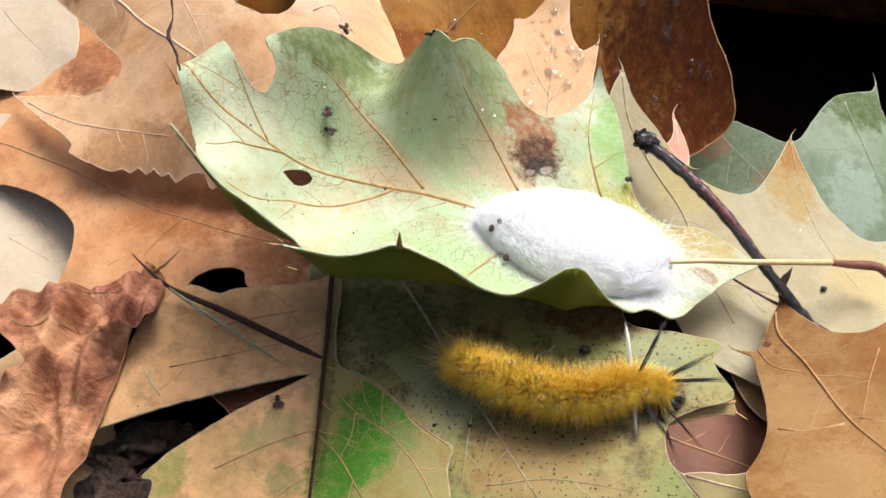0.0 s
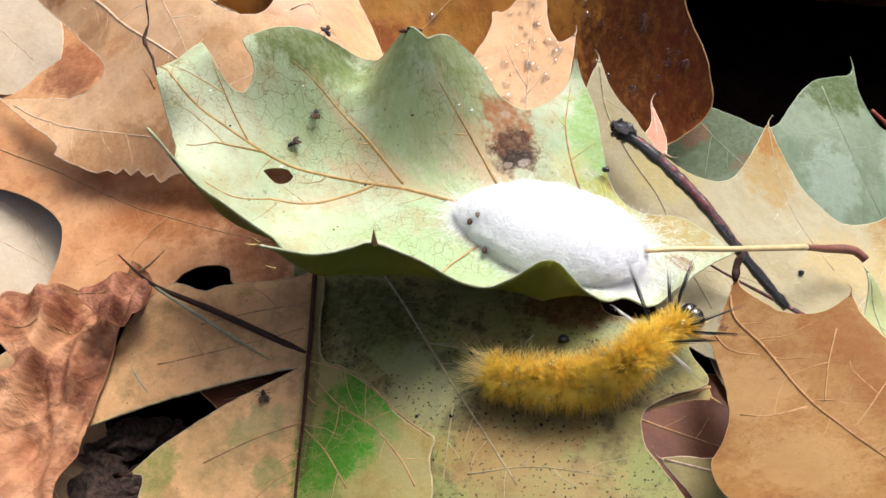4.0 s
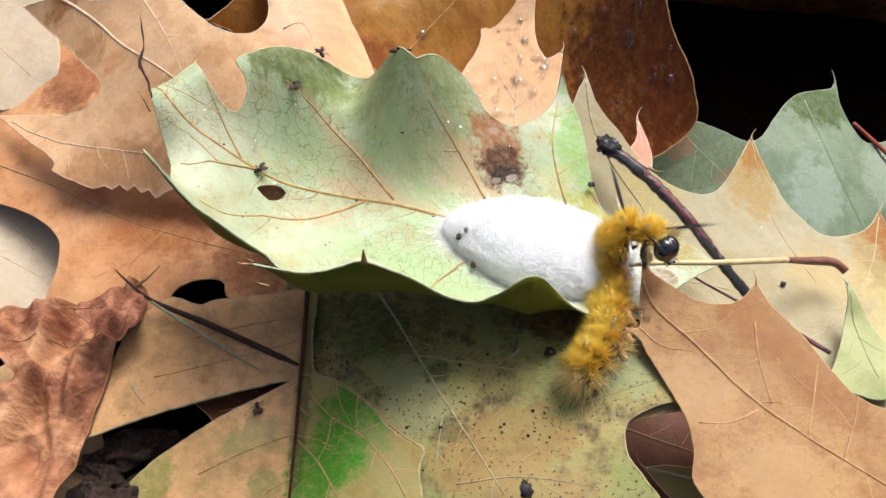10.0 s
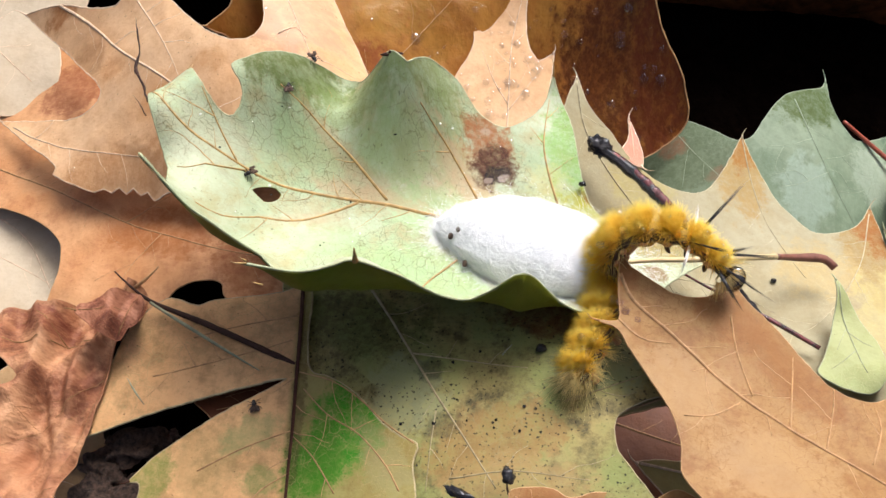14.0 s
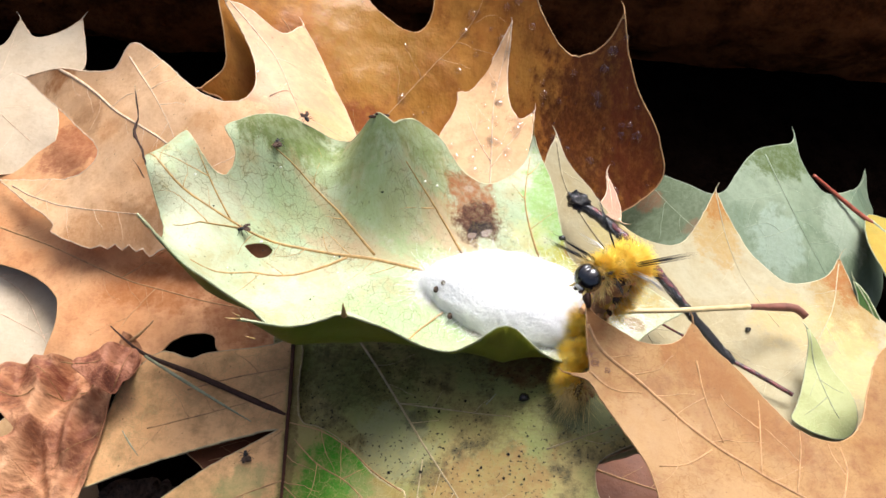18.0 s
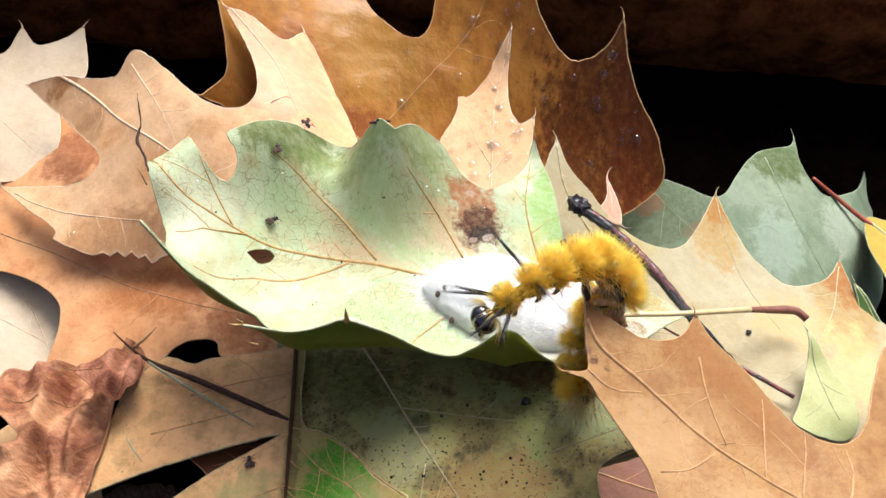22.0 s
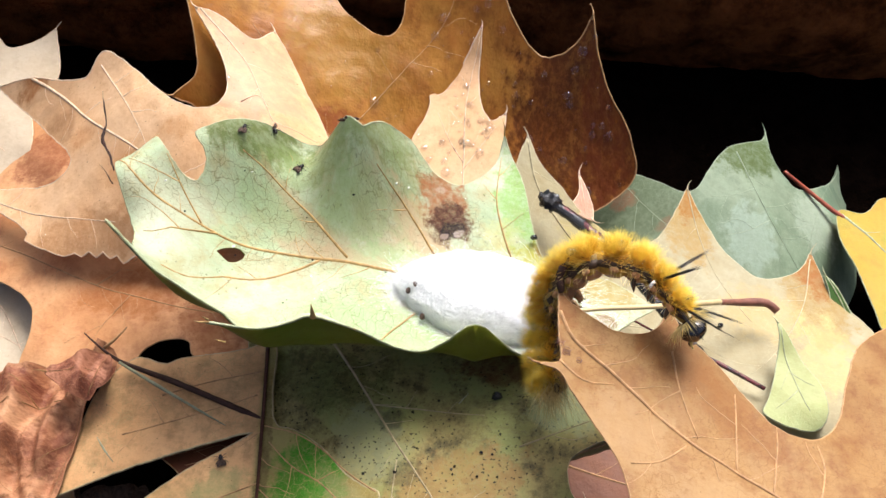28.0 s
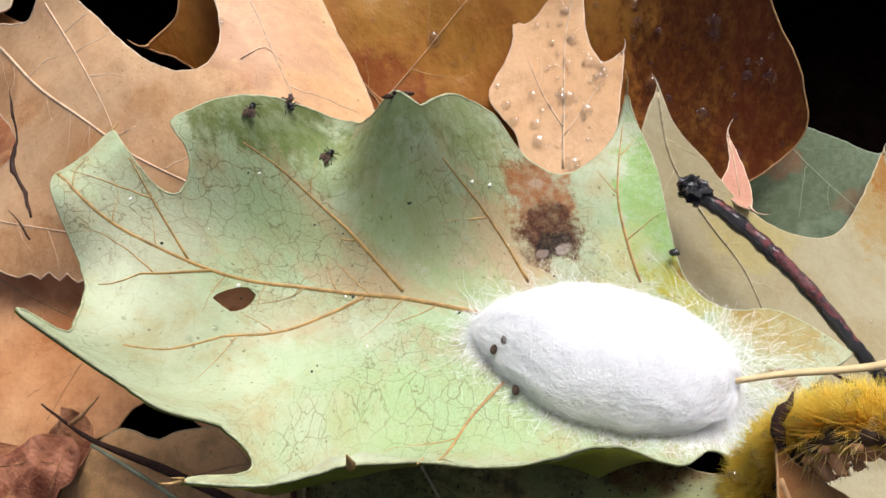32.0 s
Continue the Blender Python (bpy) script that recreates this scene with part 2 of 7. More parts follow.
# last entry: darker colour that tones down the sunlit right lobe
TAN_MARKS = ((2, -4, 4, 2.5, 20, (0.66, 0.36, 0.14), 0.55), (10, 0, 3, 2, 0, (0.68, 0.38, 0.16), 0.5), (21, 3, 3.5, 2, 30, (0.60, 0.28, 0.14), 0.5), (-8, 3, 3, 2, 0, (0.66, 0.36, 0.16), 0.5), (-21.6, 17.6, 5, 3, 0, (0.48, 0.22, 0.07), 0.8), (16, 6, 5, 4, 0, (0.52, 0.28, 0.14), 0.6), (-5, -12, 12, 4, 0, (0.56, 0.30, 0.12), 0.6), (-14, 6, 5, 4, 0, (0.50, 0.28, 0.13), 0.5), (20, 12, 9, 13, 30, (0.69, 0.47, 0.32), 0.9))
# first entry: shade beneath the tan leaf, put into the upper lobe's colour
BROWN_MARKS = ((-16, 28, 8, 8, 0, (0.40, 0.165, 0.085), 0.8), (9, -2, 12, 6, 0, (0.47, 0.20, 0.06), 0.7), (24, -7, 9, 7, 0, (0.36, 0.14, 0.04), 0.7), (-14, 9, 8, 5, 0, (0.62, 0.40, 0.23), 0.7), (2, 6, 10, 4, -25, (0.64, 0.42, 0.24), 0.6))
CURL_MARKS = ((8, 9, 5, 4, 0, (0.28, 0.10, 0.05), 1.0), (-2, 7, 7, 2.5, -10, (0.24, 0.07, 0.035), 0.8), (3, -15, 6, 6, 0, (0.52, 0.29, 0.17), 0.6), (5, -2, 4, 6, 0, (0.33, 0.14, 0.08), 0.6))
M = dict(
    green=leaf_material("pale_green_underside", (0.575, 0.605, 0.455), (0.47, 0.535, 0.355), (0.50, 0.43, 0.25), (0.22, 0.17, 0.06), net=0.5, specks=0.7, through=0.06, gloss=0.25, stains_and_shade=GREEN_MARKS, mottle=0.7, spots=0.645),
    green_top=leaf_material("dark_green_upper_side", (0.26, 0.31, 0.05), (0.34, 0.34, 0.06), (0.22, 0.17, 0.04), (0.32, 0.33, 0.09), rough=0.45, through=0.4),
    lower_green=leaf_material("fresh_green_scrap", (0.10, 0.20, 0.03), (0.16, 0.22, 0.05), (0.06, 0.09, 0.02), (0.2, 0.26, 0.08)),
    half=leaf_material("tan_leaf_with_green_patch", (0.46, 0.41, 0.18), (0.41, 0.33, 0.13), (0.30, 0.21, 0.08), (0.50, 0.40, 0.21), net=0.5, specks=0.8, gloss=0.25, stains_and_shade=HALF_MARKS, mottle=0.55, halves=(-11, 0, 94, (0.78, 0.53, 0.30), (0.70, 0.45, 0.24))),
    olive=leaf_material("grey_olive_speckled_leaf", (0.36, 0.37, 0.155), (0.50, 0.41, 0.19), (0.12, 0.105, 0.05), (0.38, 0.36, 0.22), net=0.25, specks=0.95, gloss=0.25, blotch=0.1, stains_and_shade=OLIVE_MARKS, mottle=0.85, spots=0.61),
    # front: deeper tone at the tip and upper edge, paler towards the lower left
    front=leaf_material("warm_tan_leaf", (0.415, 0.25, 0.105), (0.475, 0.31, 0.145), (0.29, 0.13, 0.04), (0.30, 0.145, 0.05), rough=0.55, net=0.42, mottle=0.55, grain=0.45, specks=0.5, gloss=0.25, stains_and_shade=((-20.8, 9.6, 3, 4, 0, (0.36, 0.16, 0.055), 0.6), (-7, 6, 8, 4, -40, (0.37, 0.185, 0.055), 0.75), (2, -2, 9, 3.5, -45, (0.36, 0.18, 0.055), 0.7), (-13, -6, 7, 6, 0, (0.52, 0.36, 0.19), 0.7), (-2, -15, 9, 6, 0, (0.54, 0.38, 0.20), 0.6))),
    tanleft=leaf_material("pale_tan_leaf", (0.85, 0.63, 0.41), (0.81, 0.56, 0.34), (0.62, 0.33, 0.15), (0.72, 0.48, 0.26), rough=0.5, net=0.2, gloss=0.25, mottle=0.34, grain=0.35, specks=0.7, relief=0.06, stains_and_shade=TAN_MARKS),
    brownleft=leaf_material("smooth_brown_leaf", (0.74, 0.48, 0.28), (0.64, 0.37, 0.19), (0.36, 0.13, 0.045), (0.5, 0.26, 0.11), rough=0.5, net=0.12, gloss=0.3, relief=0.07, mottle=0.4, stains_and_shade=BROWN_MARKS),
    pale=leaf_material("bleached_beige_leaf", (0.68, 0.59, 0.46), (0.64, 0.53, 0.39), (0.48, 0.38, 0.26), (0.70, 0.60, 0.46), net=0.12, specks=0.2, gloss=0.2),
    wet=leaf_material("wet_amber_brown_leaf", (0.53, 0.295, 0.08), (0.45, 0.205, 0.05), (0.24, 0.10, 0.025), (0.36, 0.19, 0.05), rough=0.4, net=0.1, coat=0.06, gloss=0.2, relief=0.1, blotch=0.08, mottle=0.45, grain=0.2, stains_and_shade=WET_MARKS),
    droptan=leaf_material("light_tan_leaf", (0.78, 0.54, 0.32), (0.82, 0.60, 0.39), (0.54, 0.29, 0.14), (0.74, 0.52, 0.32), net=0.1, specks=0.1, gloss=0.3),
    spike=leaf_material("pinkish_tan_leaf", (0.60, 0.33, 0.24), (0.64, 0.38, 0.27), (0.45, 0.2, 0.1), (0.7, 0.45, 0.3)),
    cream=leaf_material("cream_yellow_leaf", (0.54, 0.49, 0.345), (0.50, 0.43, 0.275), (0.42, 0.33, 0.16), (0.80, 0.72, 0.50), net=0.12, specks=0.25, gloss=0.25, stains_and_shade=((5.5, 16, 5.5, 11, 0, (0.50, 0.36, 0.15), 0.9), (5.5, 20, 3, 6, 0, (0.46, 0.25, 0.06), 1.0), (26, 2, 6, 13, 0, (0.46, 0.33, 0.13), 0.9), (26.5, 8, 4, 7, 0, (0.42, 0.20, 0.04), 1.0), (16, -2, 8, 6, 0, (0.60, 0.48, 0.25), 0.7), (25, -10, 5, 10, 0, (0.62, 0.54, 0.28), 0.7), (-12, 8, 6, 5, 0, (0.58, 0.50, 0.20), 0.5))),
    flap=leaf_material("pale_green_flap", (0.52, 0.53, 0.28), (0.46, 0.49, 0.24), (0.36, 0.33, 0.13), (0.58, 0.56, 0.32), specks=0.5),
    # teal's two palest ellipses paint highlights on its lower centre and right lobe
    teal=leaf_material("grey_green_leaf", (0.41, 0.46, 0.335), (0.335, 0.395, 0.275), (0.14, 0.18, 0.09), (0.50, 0.58, 0.46), net=0.16, specks=0.15, gloss=0.3, stains_and_shade=((-12, 0, 10, 9, 0, (0.23, 0.26, 0.15), 0.8), (-14.2, 1.4, 2.6, 2.0, 0, (0.42, 0.26, 0.16), 0.9), (8, 10, 8, 5, 10, (0.17, 0.21, 0.06), 0.95), (8, -6, 6, 7, 0, (0.50, 0.56, 0.46), 0.7), (23, 2, 6, 6, 0, (0.52, 0.56, 0.44), 0.8), (-6, -5, 3, 2, 0, (0.42, 0.26, 0.16), 0.6), (28, 14, 6, 9, 0, (0.26, 0.34, 0.24), 0.7))),
    curled=leaf_material("dry_red_brown_leaf", (0.64, 0.40, 0.24), (0.48, 0.24, 0.135), (0.20, 0.075, 0.035), (0.62, 0.38, 0.22), rough=0.65, net=0.2, specks=0.6, blotch=0.16, gloss=0.3, stains_and_shade=CURL_MARKS, relief=0.3, mottle=0.9),
    fold=leaf_material("crumpled_red_brown_flap", (0.56, 0.30, 0.19), (0.40, 0.17, 0.10), (0.15, 0.045, 0.02), (0.55, 0.32, 0.18), rough=0.6, net=0.25, blotch=0.2, gloss=0.3, relief=0.3, mottle=0.9),
    redbrown=leaf_material("dark_reddish_brown_leaf", (0.27, 0.11, 0.045), (0.31, 0.135, 0.055), (0.13, 0.042, 0.016), (0.36, 0.17, 0.08), net=0.3),
    sprig=leaf_material("olive_tan_leaf", (0.45, 0.38, 0.17), (0.40, 0.30, 0.13), (0.3, 0.2, 0.1), (0.5, 0.44, 0.26)),
    under=leaf_material("dull_tan_leaf", (0.52, 0.36, 0.18), (0.46, 0.30, 0.14), (0.3, 0.18, 0.08), (0.6, 0.44, 0.25)),
    paletip=leaf_material("faded_tan_leaf", (0.64, 0.46, 0.26), (0.58, 0.40, 0.21), (0.4, 0.22, 0.1), (0.68, 0.5, 0.32)),
    yellow=leaf_material("yellow_leaf", (0.62, 0.40, 0.04), (0.50, 0.42, 0.06), (0.34, 0.26, 0.05), (0.5, 0.45, 0.12), stains_and_shade=((-4, -4, 4, 5, 0, (0.16, 0.26, 0.05), 0.7),)),
    vein_straw=plain("straw_vein", (0.42, 0.33, 0.17), 0.5),
    vein_tan=plain("tan_vein", (0.52, 0.29, 0.12), 0.5, coords="object"),
    vein_pale=plain("pale_vein", (0.78, 0.57, 0.37), 0.5),
    vein_dark=plain("dark_brown_vein", (0.075, 0.03, 0.018), 0.75, gloss=0.15),
    vein_brown=plain("brown_vein", (0.28, 0.15, 0.06), 0.7, gloss=0.2),
    vein_teal=plain("pale_grey_green_vein", (0.40, 0.46, 0.31), 0.6, 0.15, gloss=0.2),
    vein_green=plain("tan_orange_vein", (0.50, 0.31, 0.11), 0.5),
    vein_lime=plain("pale_green_vein", (0.42, 0.44, 0.25), 0.5),
    vein_cream=plain("cream_vein", (0.56, 0.47, 0.28), 0.5),
    # soil is almost black: the darkness of the deep gaps is in its colour
    soil=plain("gap_shade_soil", (0.0045, 0.0026, 0.0018), 0.95, 0.4, 0.25, 1.5, gloss=0.0),
    bark=plain("dark_rotten_bark", (0.26, 0.078, 0.022), 0.95, 0.6, 0.1, 2.5, gloss=0.0, other=(0.05, 0.014, 0.004)),
    chip=plain("grey_brown_wood", (0.15, 0.088, 0.058), 0.8, 0.5, 1.4, 0.8),
    burnt=plain("blackened_twig_bark", (0.009, 0.008, 0.010), 0.22, 0.4, 1.5, 0.4, gloss=0.6, coat=0.4),
    twig_red=plain("dark_red_twig_bark", (0.17, 0.03, 0.03), 0.24, 0.4, 0.9, 0.3, gloss=0.6, coat=0.4, other=(0.016, 0.011, 0.013)),
    stem=plain("dark_brown_stem", (0.055, 0.025, 0.016), 0.6, 0.3, 1.0, 0.1, gloss=0.2),
    petiole=plain("cream_petiole", (0.66, 0.50, 0.25), 0.45, 0.15, 0.5, 0.05),
    petiole_red=plain("reddish_brown_petiole", (0.22, 0.085, 0.055), 0.45, 0.25, 0.5, 0.05),
    silk=plain("white_silk", (0.9, 0.9, 0.9), 0.9, 0.02, 0.6, 0.05, gloss=0.1, through=0.15),
)
# Leaf outlines and veins in millimetres on the plan, heights in centimetres as polynomials.
SHAPE = {}
SHAPE['green'] = dict(
    origin=(0.0004, 0.0020, 0.0075), degree=2, bend=(-0.8037, -0.0731, -0.0633, -0.0102, 0.0065, 0.2169),
    lifts=[(-29.4, -10.5, 6.5, 20.59), (-34.0, 4.5, 6.5, 13.69), (-14.4, -22.0, 7.5, 7.79), (-9.4, -20.5, 7.0, 0.17), (-2.9, -18.5, 7.0, 8.70), (3.6, -16.0, 7.0, 2.62), (17.1, -16.0, 5.5, 7.19), (9.6, -15.0, 6.0, -1.33), (-2.4, 17.0, 7.0, 15.84), (-18.4, 17.0, 8.0, 7.00), (-7.9, 19.0, 6.0, -9.05), (20.6, 27.0, 9.0, -8.57), (-24.4, 12.0, 7.0, 6.55), (-18.4, -13.0, 5.0, -1.16), (6.6, 20.0, 6.0, -1.50), (17.3, -15.6, 2.6, 2.60), (-2.8, -20.0, 2.0, 1.05), (-21.0, -16.0, 5.0, 9.59), (-30.0, 12.0, 5.0, 5.05), (-25.0, 0.0, 7.0, 7.04)],
    outline=[(45.4, 0.9), (37.7, 4.6), (31.1, 4.4), (27.1, 7.6), (23.9, 20.1), (21.0, 27.0), (20.1, 23.3), (17.3, 19.1), (13.9, 16.8), (10.6, 17.6), (8.3, 19.2), (6.3, 20.6), (3.3, 19.5), (-0.3, 15.5), (-2.8, 16.6), (-4.9, 16.9), (-7.0, 18.8), (-9.2, 20.2), (-13.1, 19.9), (-18.5, 17.2), (-21.9, 15.3), (-24.4, 13.5), (-22.8, 11.4), (-23.0, 9.2), (-24.3, 7.7), (-26.3, 8.3), (-30.3, 12.8), (-32.0, 10.0), (-34.2, 8.4), (-33.0, 4.0), (-30.6, -1.0), (-27.4, -6.2), (-26.6, -8.0), (-28.3, -10.0), (-25.4, -12.0), (-22.1, -13.6), (-18.9, -15.3), (-17.1, -15.3), (-14.6, -15.0), (-12.0, -15.7), (-11.7, -17.0), (-12.6, -19.4), (-14.5, -21.8), (-9.6, -21.6), (-6.2, -20.8), (-2.8, -19.8), (-0.8, -19.1), (2.0, -18.0), (6.6, -16.7), (10.8, -15.5), (13.9, -15.5), (17.5, -15.1), (20.8, -14.5), (25.3, -14.0), (28.4, -11.8), (31.4, -12.9), (35.9, -7.8), (41.0, -2.5)],
    veins=[
        [(32.2, -4.6), (24.0, -2.6), (14.0, -0.2), (5.0, 1.6), (-2.1, 2.4), (-6.7, 2.5), (-13.7, 2.7), (-20.7, 1.8), (-25.0, 2.2), (-29.5, 3.6), (-33.4, 6.6)],
        [(-2.2, 3.1), (-5.3, 6.0), (-9.2, 9.3), (-14.3, 12.4), (-18.0, 13.3)],
        [(10.8, 5.3), (8.2, 9.1), (5.3, 11.9), (1.7, 13.3)],
        [(-6.3, 2.2), (-9.5, 0.2), (-13.7, -2.2), (-18.9, -4.2), (-24.6, -6.4)],
        [(8.6, -5.8), (5.0, -9.6), (2.0, -18.3)],
        [(22.6, 6.2), (21.1, 10.5), (20.1, 15.6), (20.7, 23.8)],
        [(-20.7, 1.8), (-24.6, -0.6), (-28.6, -1.9)],
        [(-22.5, 2.0), (-25.3, 5.8), (-27.7, 9.4)],
    ])
SHAPE['half'] = dict(
    origin=(-0.0012, -0.0204, -0.0058), degree=2, bend=(0.0069, 0.1807, 0.0015, 0.0062, -0.0297, -0.0305),
    lifts=[],
    outline=[(-11.0, 14.8), (-9.7, 5.0), (-8.5, 1.1), (-5.3, -0.0), (-1.3, -2.6), (1.9, -5.9), (4.8, -8.0), (7.0, -8.9), (6.7, -11.7), (7.5, -16.3), (6.0, -22.6), (-4.0, -25.6), (-15.1, -27.5), (-23.4, -21.7), (-29.3, -20.1), (-29.4, -14.8), (-31.2, -14.7), (-27.2, -10.5), (-21.8, -6.4), (-16.6, -3.2), (-11.5, -0.1), (-12.7, -0.0), (-22.7, -2.9), (-31.1, -5.7), (-39.5, -9.1), (-38.5, -4.5), (-37.8, 0.2), (-36.2, 6.9), (-31.9, 11.9), (-26.8, 10.9), (-24.6, 11.9), (-15.0, 13.4)],
    veins=[
        [(-12.0, 15.6), (-10.8, 4.9), (-10.4, 0.1), (-9.7, -7.5), (-9.2, -15.9), (-8.7, -23.4)],
        [(-10.1, 0.9), (-5.3, -0.4), (-1.3, -2.8), (2.7, -6.2), (6.7, -8.9)],
        [(-11.9, 5.7), (-18.0, 3.6), (-23.8, 1.8), (-31.0, -0.2)],
        [(-11.5, 9.6), (-19.7, 7.9), (-26.3, 5.8)],
        [(-9.1, -1.5), (-5.3, -5.1), (-0.6, -7.8), (3.4, -11.9), (5.4, -15.1)],
        [(-9.9, -7.5), (-15.9, -9.9), (-21.8, -13.0)],
        [(-9.4, -13.1), (-12.7, -15.3), (-14.4, -17.4)],
        [(-9.5, -8.2), (-6.4, -10.9), (-2.9, -15.5)],
    ])
SHAPE['olive'] = dict(
    origin=(-0.0012, -0.0204, -0.0071), degree=2, bend=(0.0069, 0.1807, 0.0015, 0.0062, -0.0297, -0.0305),
    lifts=[],
    outline=[(-14.9, 18.8), (-4.0, 22.1), (12.0, 22.0), (25.8, 16.4), (27.8, 9.6), (33.9, 8.2), (38.8, 6.7), (37.7, 4.0), (39.5, -0.8), (35.1, -2.6), (31.9, -4.9), (31.8, -8.6), (33.5, -11.7), (36.1, -16.7), (29.7, -21.2), (20.8, -19.2), (15.0, -24.3), (2.6, -26.1), (-4.5, -22.9), (-9.5, -9.9), (-12.4, 5.5)],
    veins=[
        [(-3.3, 17.0), (0.9, 11.0), (5.0, 4.6), (8.9, -1.7), (12.4, -6.8), (17.4, -14.3)],
        [(5.0, 4.6), (13.1, 3.3), (20.8, 2.3)],
        [(9.1, -4.0), (8.8, -9.1), (8.7, -14.7)],
        [(11.5, -13.1), (19.2, -12.1), (28.6, -13.1)],
        [(27.6, 3.7), (31.0, 5.5), (34.2, 8.2)],
        [(25.5, -2.7), (32.1, -0.2), (36.7, 1.5)],
    ])
SHAPE['front'] = dict(
    origin=(0.0480, -0.0208, 0.0109), degree=2, bend=(-0.0735, -0.1819, -0.0218, 0.0092, -0.0751, 0.0544),
    lifts=[],
    outline=[(-21.3, 10.9), (-20.2, 9.4), (-18.2, 8.4), (-16.4, 7.7), (-14.2, 6.9), (-11.2, 7.1), (-8.5, 8.6), (-6.7, 11.7), (-4.4, 8.7), (-0.7, 5.7), (2.5, 2.1), (5.3, -1.2), (7.6, -2.6), (11.1, -2.8), (14.6, 0.5), (17.7, 8.2), (20.9, 14.2), (29.4, 19.9), (39.9, 18.6), (32.9, 5.6), (31.9, -6.6), (19.9, -18.3), (6.0, -23.3), (-5.8, -23.0), (-11.9, -18.5), (-12.6, -13.4), (-13.7, -10.1), (-15.5, -7.1), (-17.4, -4.5), (-19.4, -2.0), (-20.8, 0.1), (-23.5, 0.5), (-20.8, 1.3), (-21.1, 5.2)],
    veins=[
        [(-21.1, 7.7), (-19.3, 4.5), (-14.4, 1.3), (-5.7, -5.6), (0.6, -9.2), (5.4, -11.9), (14.1, -17.4)],
        [(-6.6, 5.9), (-5.8, 0.7), (-4.0, -5.4)],
        [(-20.8, 1.3), (-18.0, -0.5), (-14.1, -0.2)],
        [(-5.5, -6.7), (-8.9, -9.3), (-12.3, -10.1)],
        [(4.2, -11.3), (5.7, -5.2), (6.1, -2.0)],
        [(0.3, -8.9), (0.9, -3.6), (1.4, 1.9)],
        [(9.3, -12.2), (11.1, -6.8), (10.9, -3.7)],
    ])
SHAPE['tanleft'] = dict(
    origin=(-0.0401, 0.0232, -0.0011), degree=3, bend=(0.4811, 0.5060, 0.5031, -0.1049, 0.0250, -0.0761, -0.0242, -0.0549, -0.0621, 0.0425),
    lifts=[],
    outline=[(-31.2, 21.6), (-22.4, 18.8), (-15.9, 15.4), (-8.7, 12.7), (-5.5, 15.1), (-2.0, 13.3), (2.2, 9.7), (7.8, 4.9), (12.8, 2.5), (16.2, 3.4), (17.1, 6.9), (15.1, 12.9), (10.2, 19.8), (13.8, 19.5), (19.2, 18.0), (21.8, 22.7), (24.3, 19.8), (27.8, 13.9), (31.3, 8.2), (33.9, -0.2), (27.7, -6.7), (19.3, -8.3), (14.2, -13.0), (7.6, -16.9), (6.2, -15.4), (4.8, -15.3), (3.2, -15.5), (1.7, -16.0), (0.6, -15.0), (-0.6, -15.3), (-1.8, -14.4), (-3.0, -14.9), (-4.3, -14.1), (-5.6, -14.6), (-7.0, -14.0), (-8.6, -14.3), (-12.5, -12.9), (-16.6, -10.9), (-16.3, -9.9), (-18.2, -8.0), (-22.0, -5.4), (-26.9, -1.3), (-32.5, 3.6), (-21.9, -0.4), (-14.8, -2.3), (-10.6, -1.7), (-9.6, 0.3), (-14.1, 5.3), (-23.4, 14.4)],
    veins=[
        [(-21.9, 18.4), (-14.2, 12.2), (-5.5, 4.2), (4.0, -2.4), (8.2, -5.2), (15.8, -8.5)],
        [(-5.6, 13.3), (-0.4, 6.5), (3.6, 0.7), (5.5, -2.7)],
        [(11.1, 19.6), (15.2, 16.2), (19.2, 12.4), (22.8, 5.8), (25.7, 0.6)],
        [(-28.5, 0.8), (-22.2, -3.6), (-13.3, -7.6), (0.3, -11.2)],
        [(19.6, 4.4), (21.8, 6.5), (23.8, 5.1)],
    ])
SHAPE['brownleft'] = dict(
    origin=(-0.0449, 0.0070, -0.0134), degree=2, bend=(0.0756, 0.1979, 0.1092, -0.0207, 0.0059, -0.0170),
    lifts=[],
    outline=[(-37.6, 56.4), (-21.5, 47.7), (0.7, 32.6), (16.5, 18.3), (28.4, 5.7), (33.4, -3.3), (30.7, -9.6), (24.4, -14.8), (19.9, -13.7), (18.8, -11.4), (15.6, -11.1), (12.2, -12.3), (10.0, -14.9), (1.4, -17.5), (-8.7, -15.6), (-8.7, -13.5), (-8.2, -8.7), (-9.8, -3.8), (-15.1, 0.3), (-23.3, 3.5), (-29.7, 5.2), (-38.6, 14.9), (-41.0, 24.3), (-42.0, 40.0)],
    veins=[
        [(-31.9, 13.7), (-15.6, 6.7), (1.1, -1.1), (15.5, -5.5), (26.7, -7.3)],
        [(1.1, -1.1), (7.7, 3.9), (14.4, 9.0)],
        [(7.5, -3.4), (3.8, -8.2), (1.4, -13.8)],
    ])
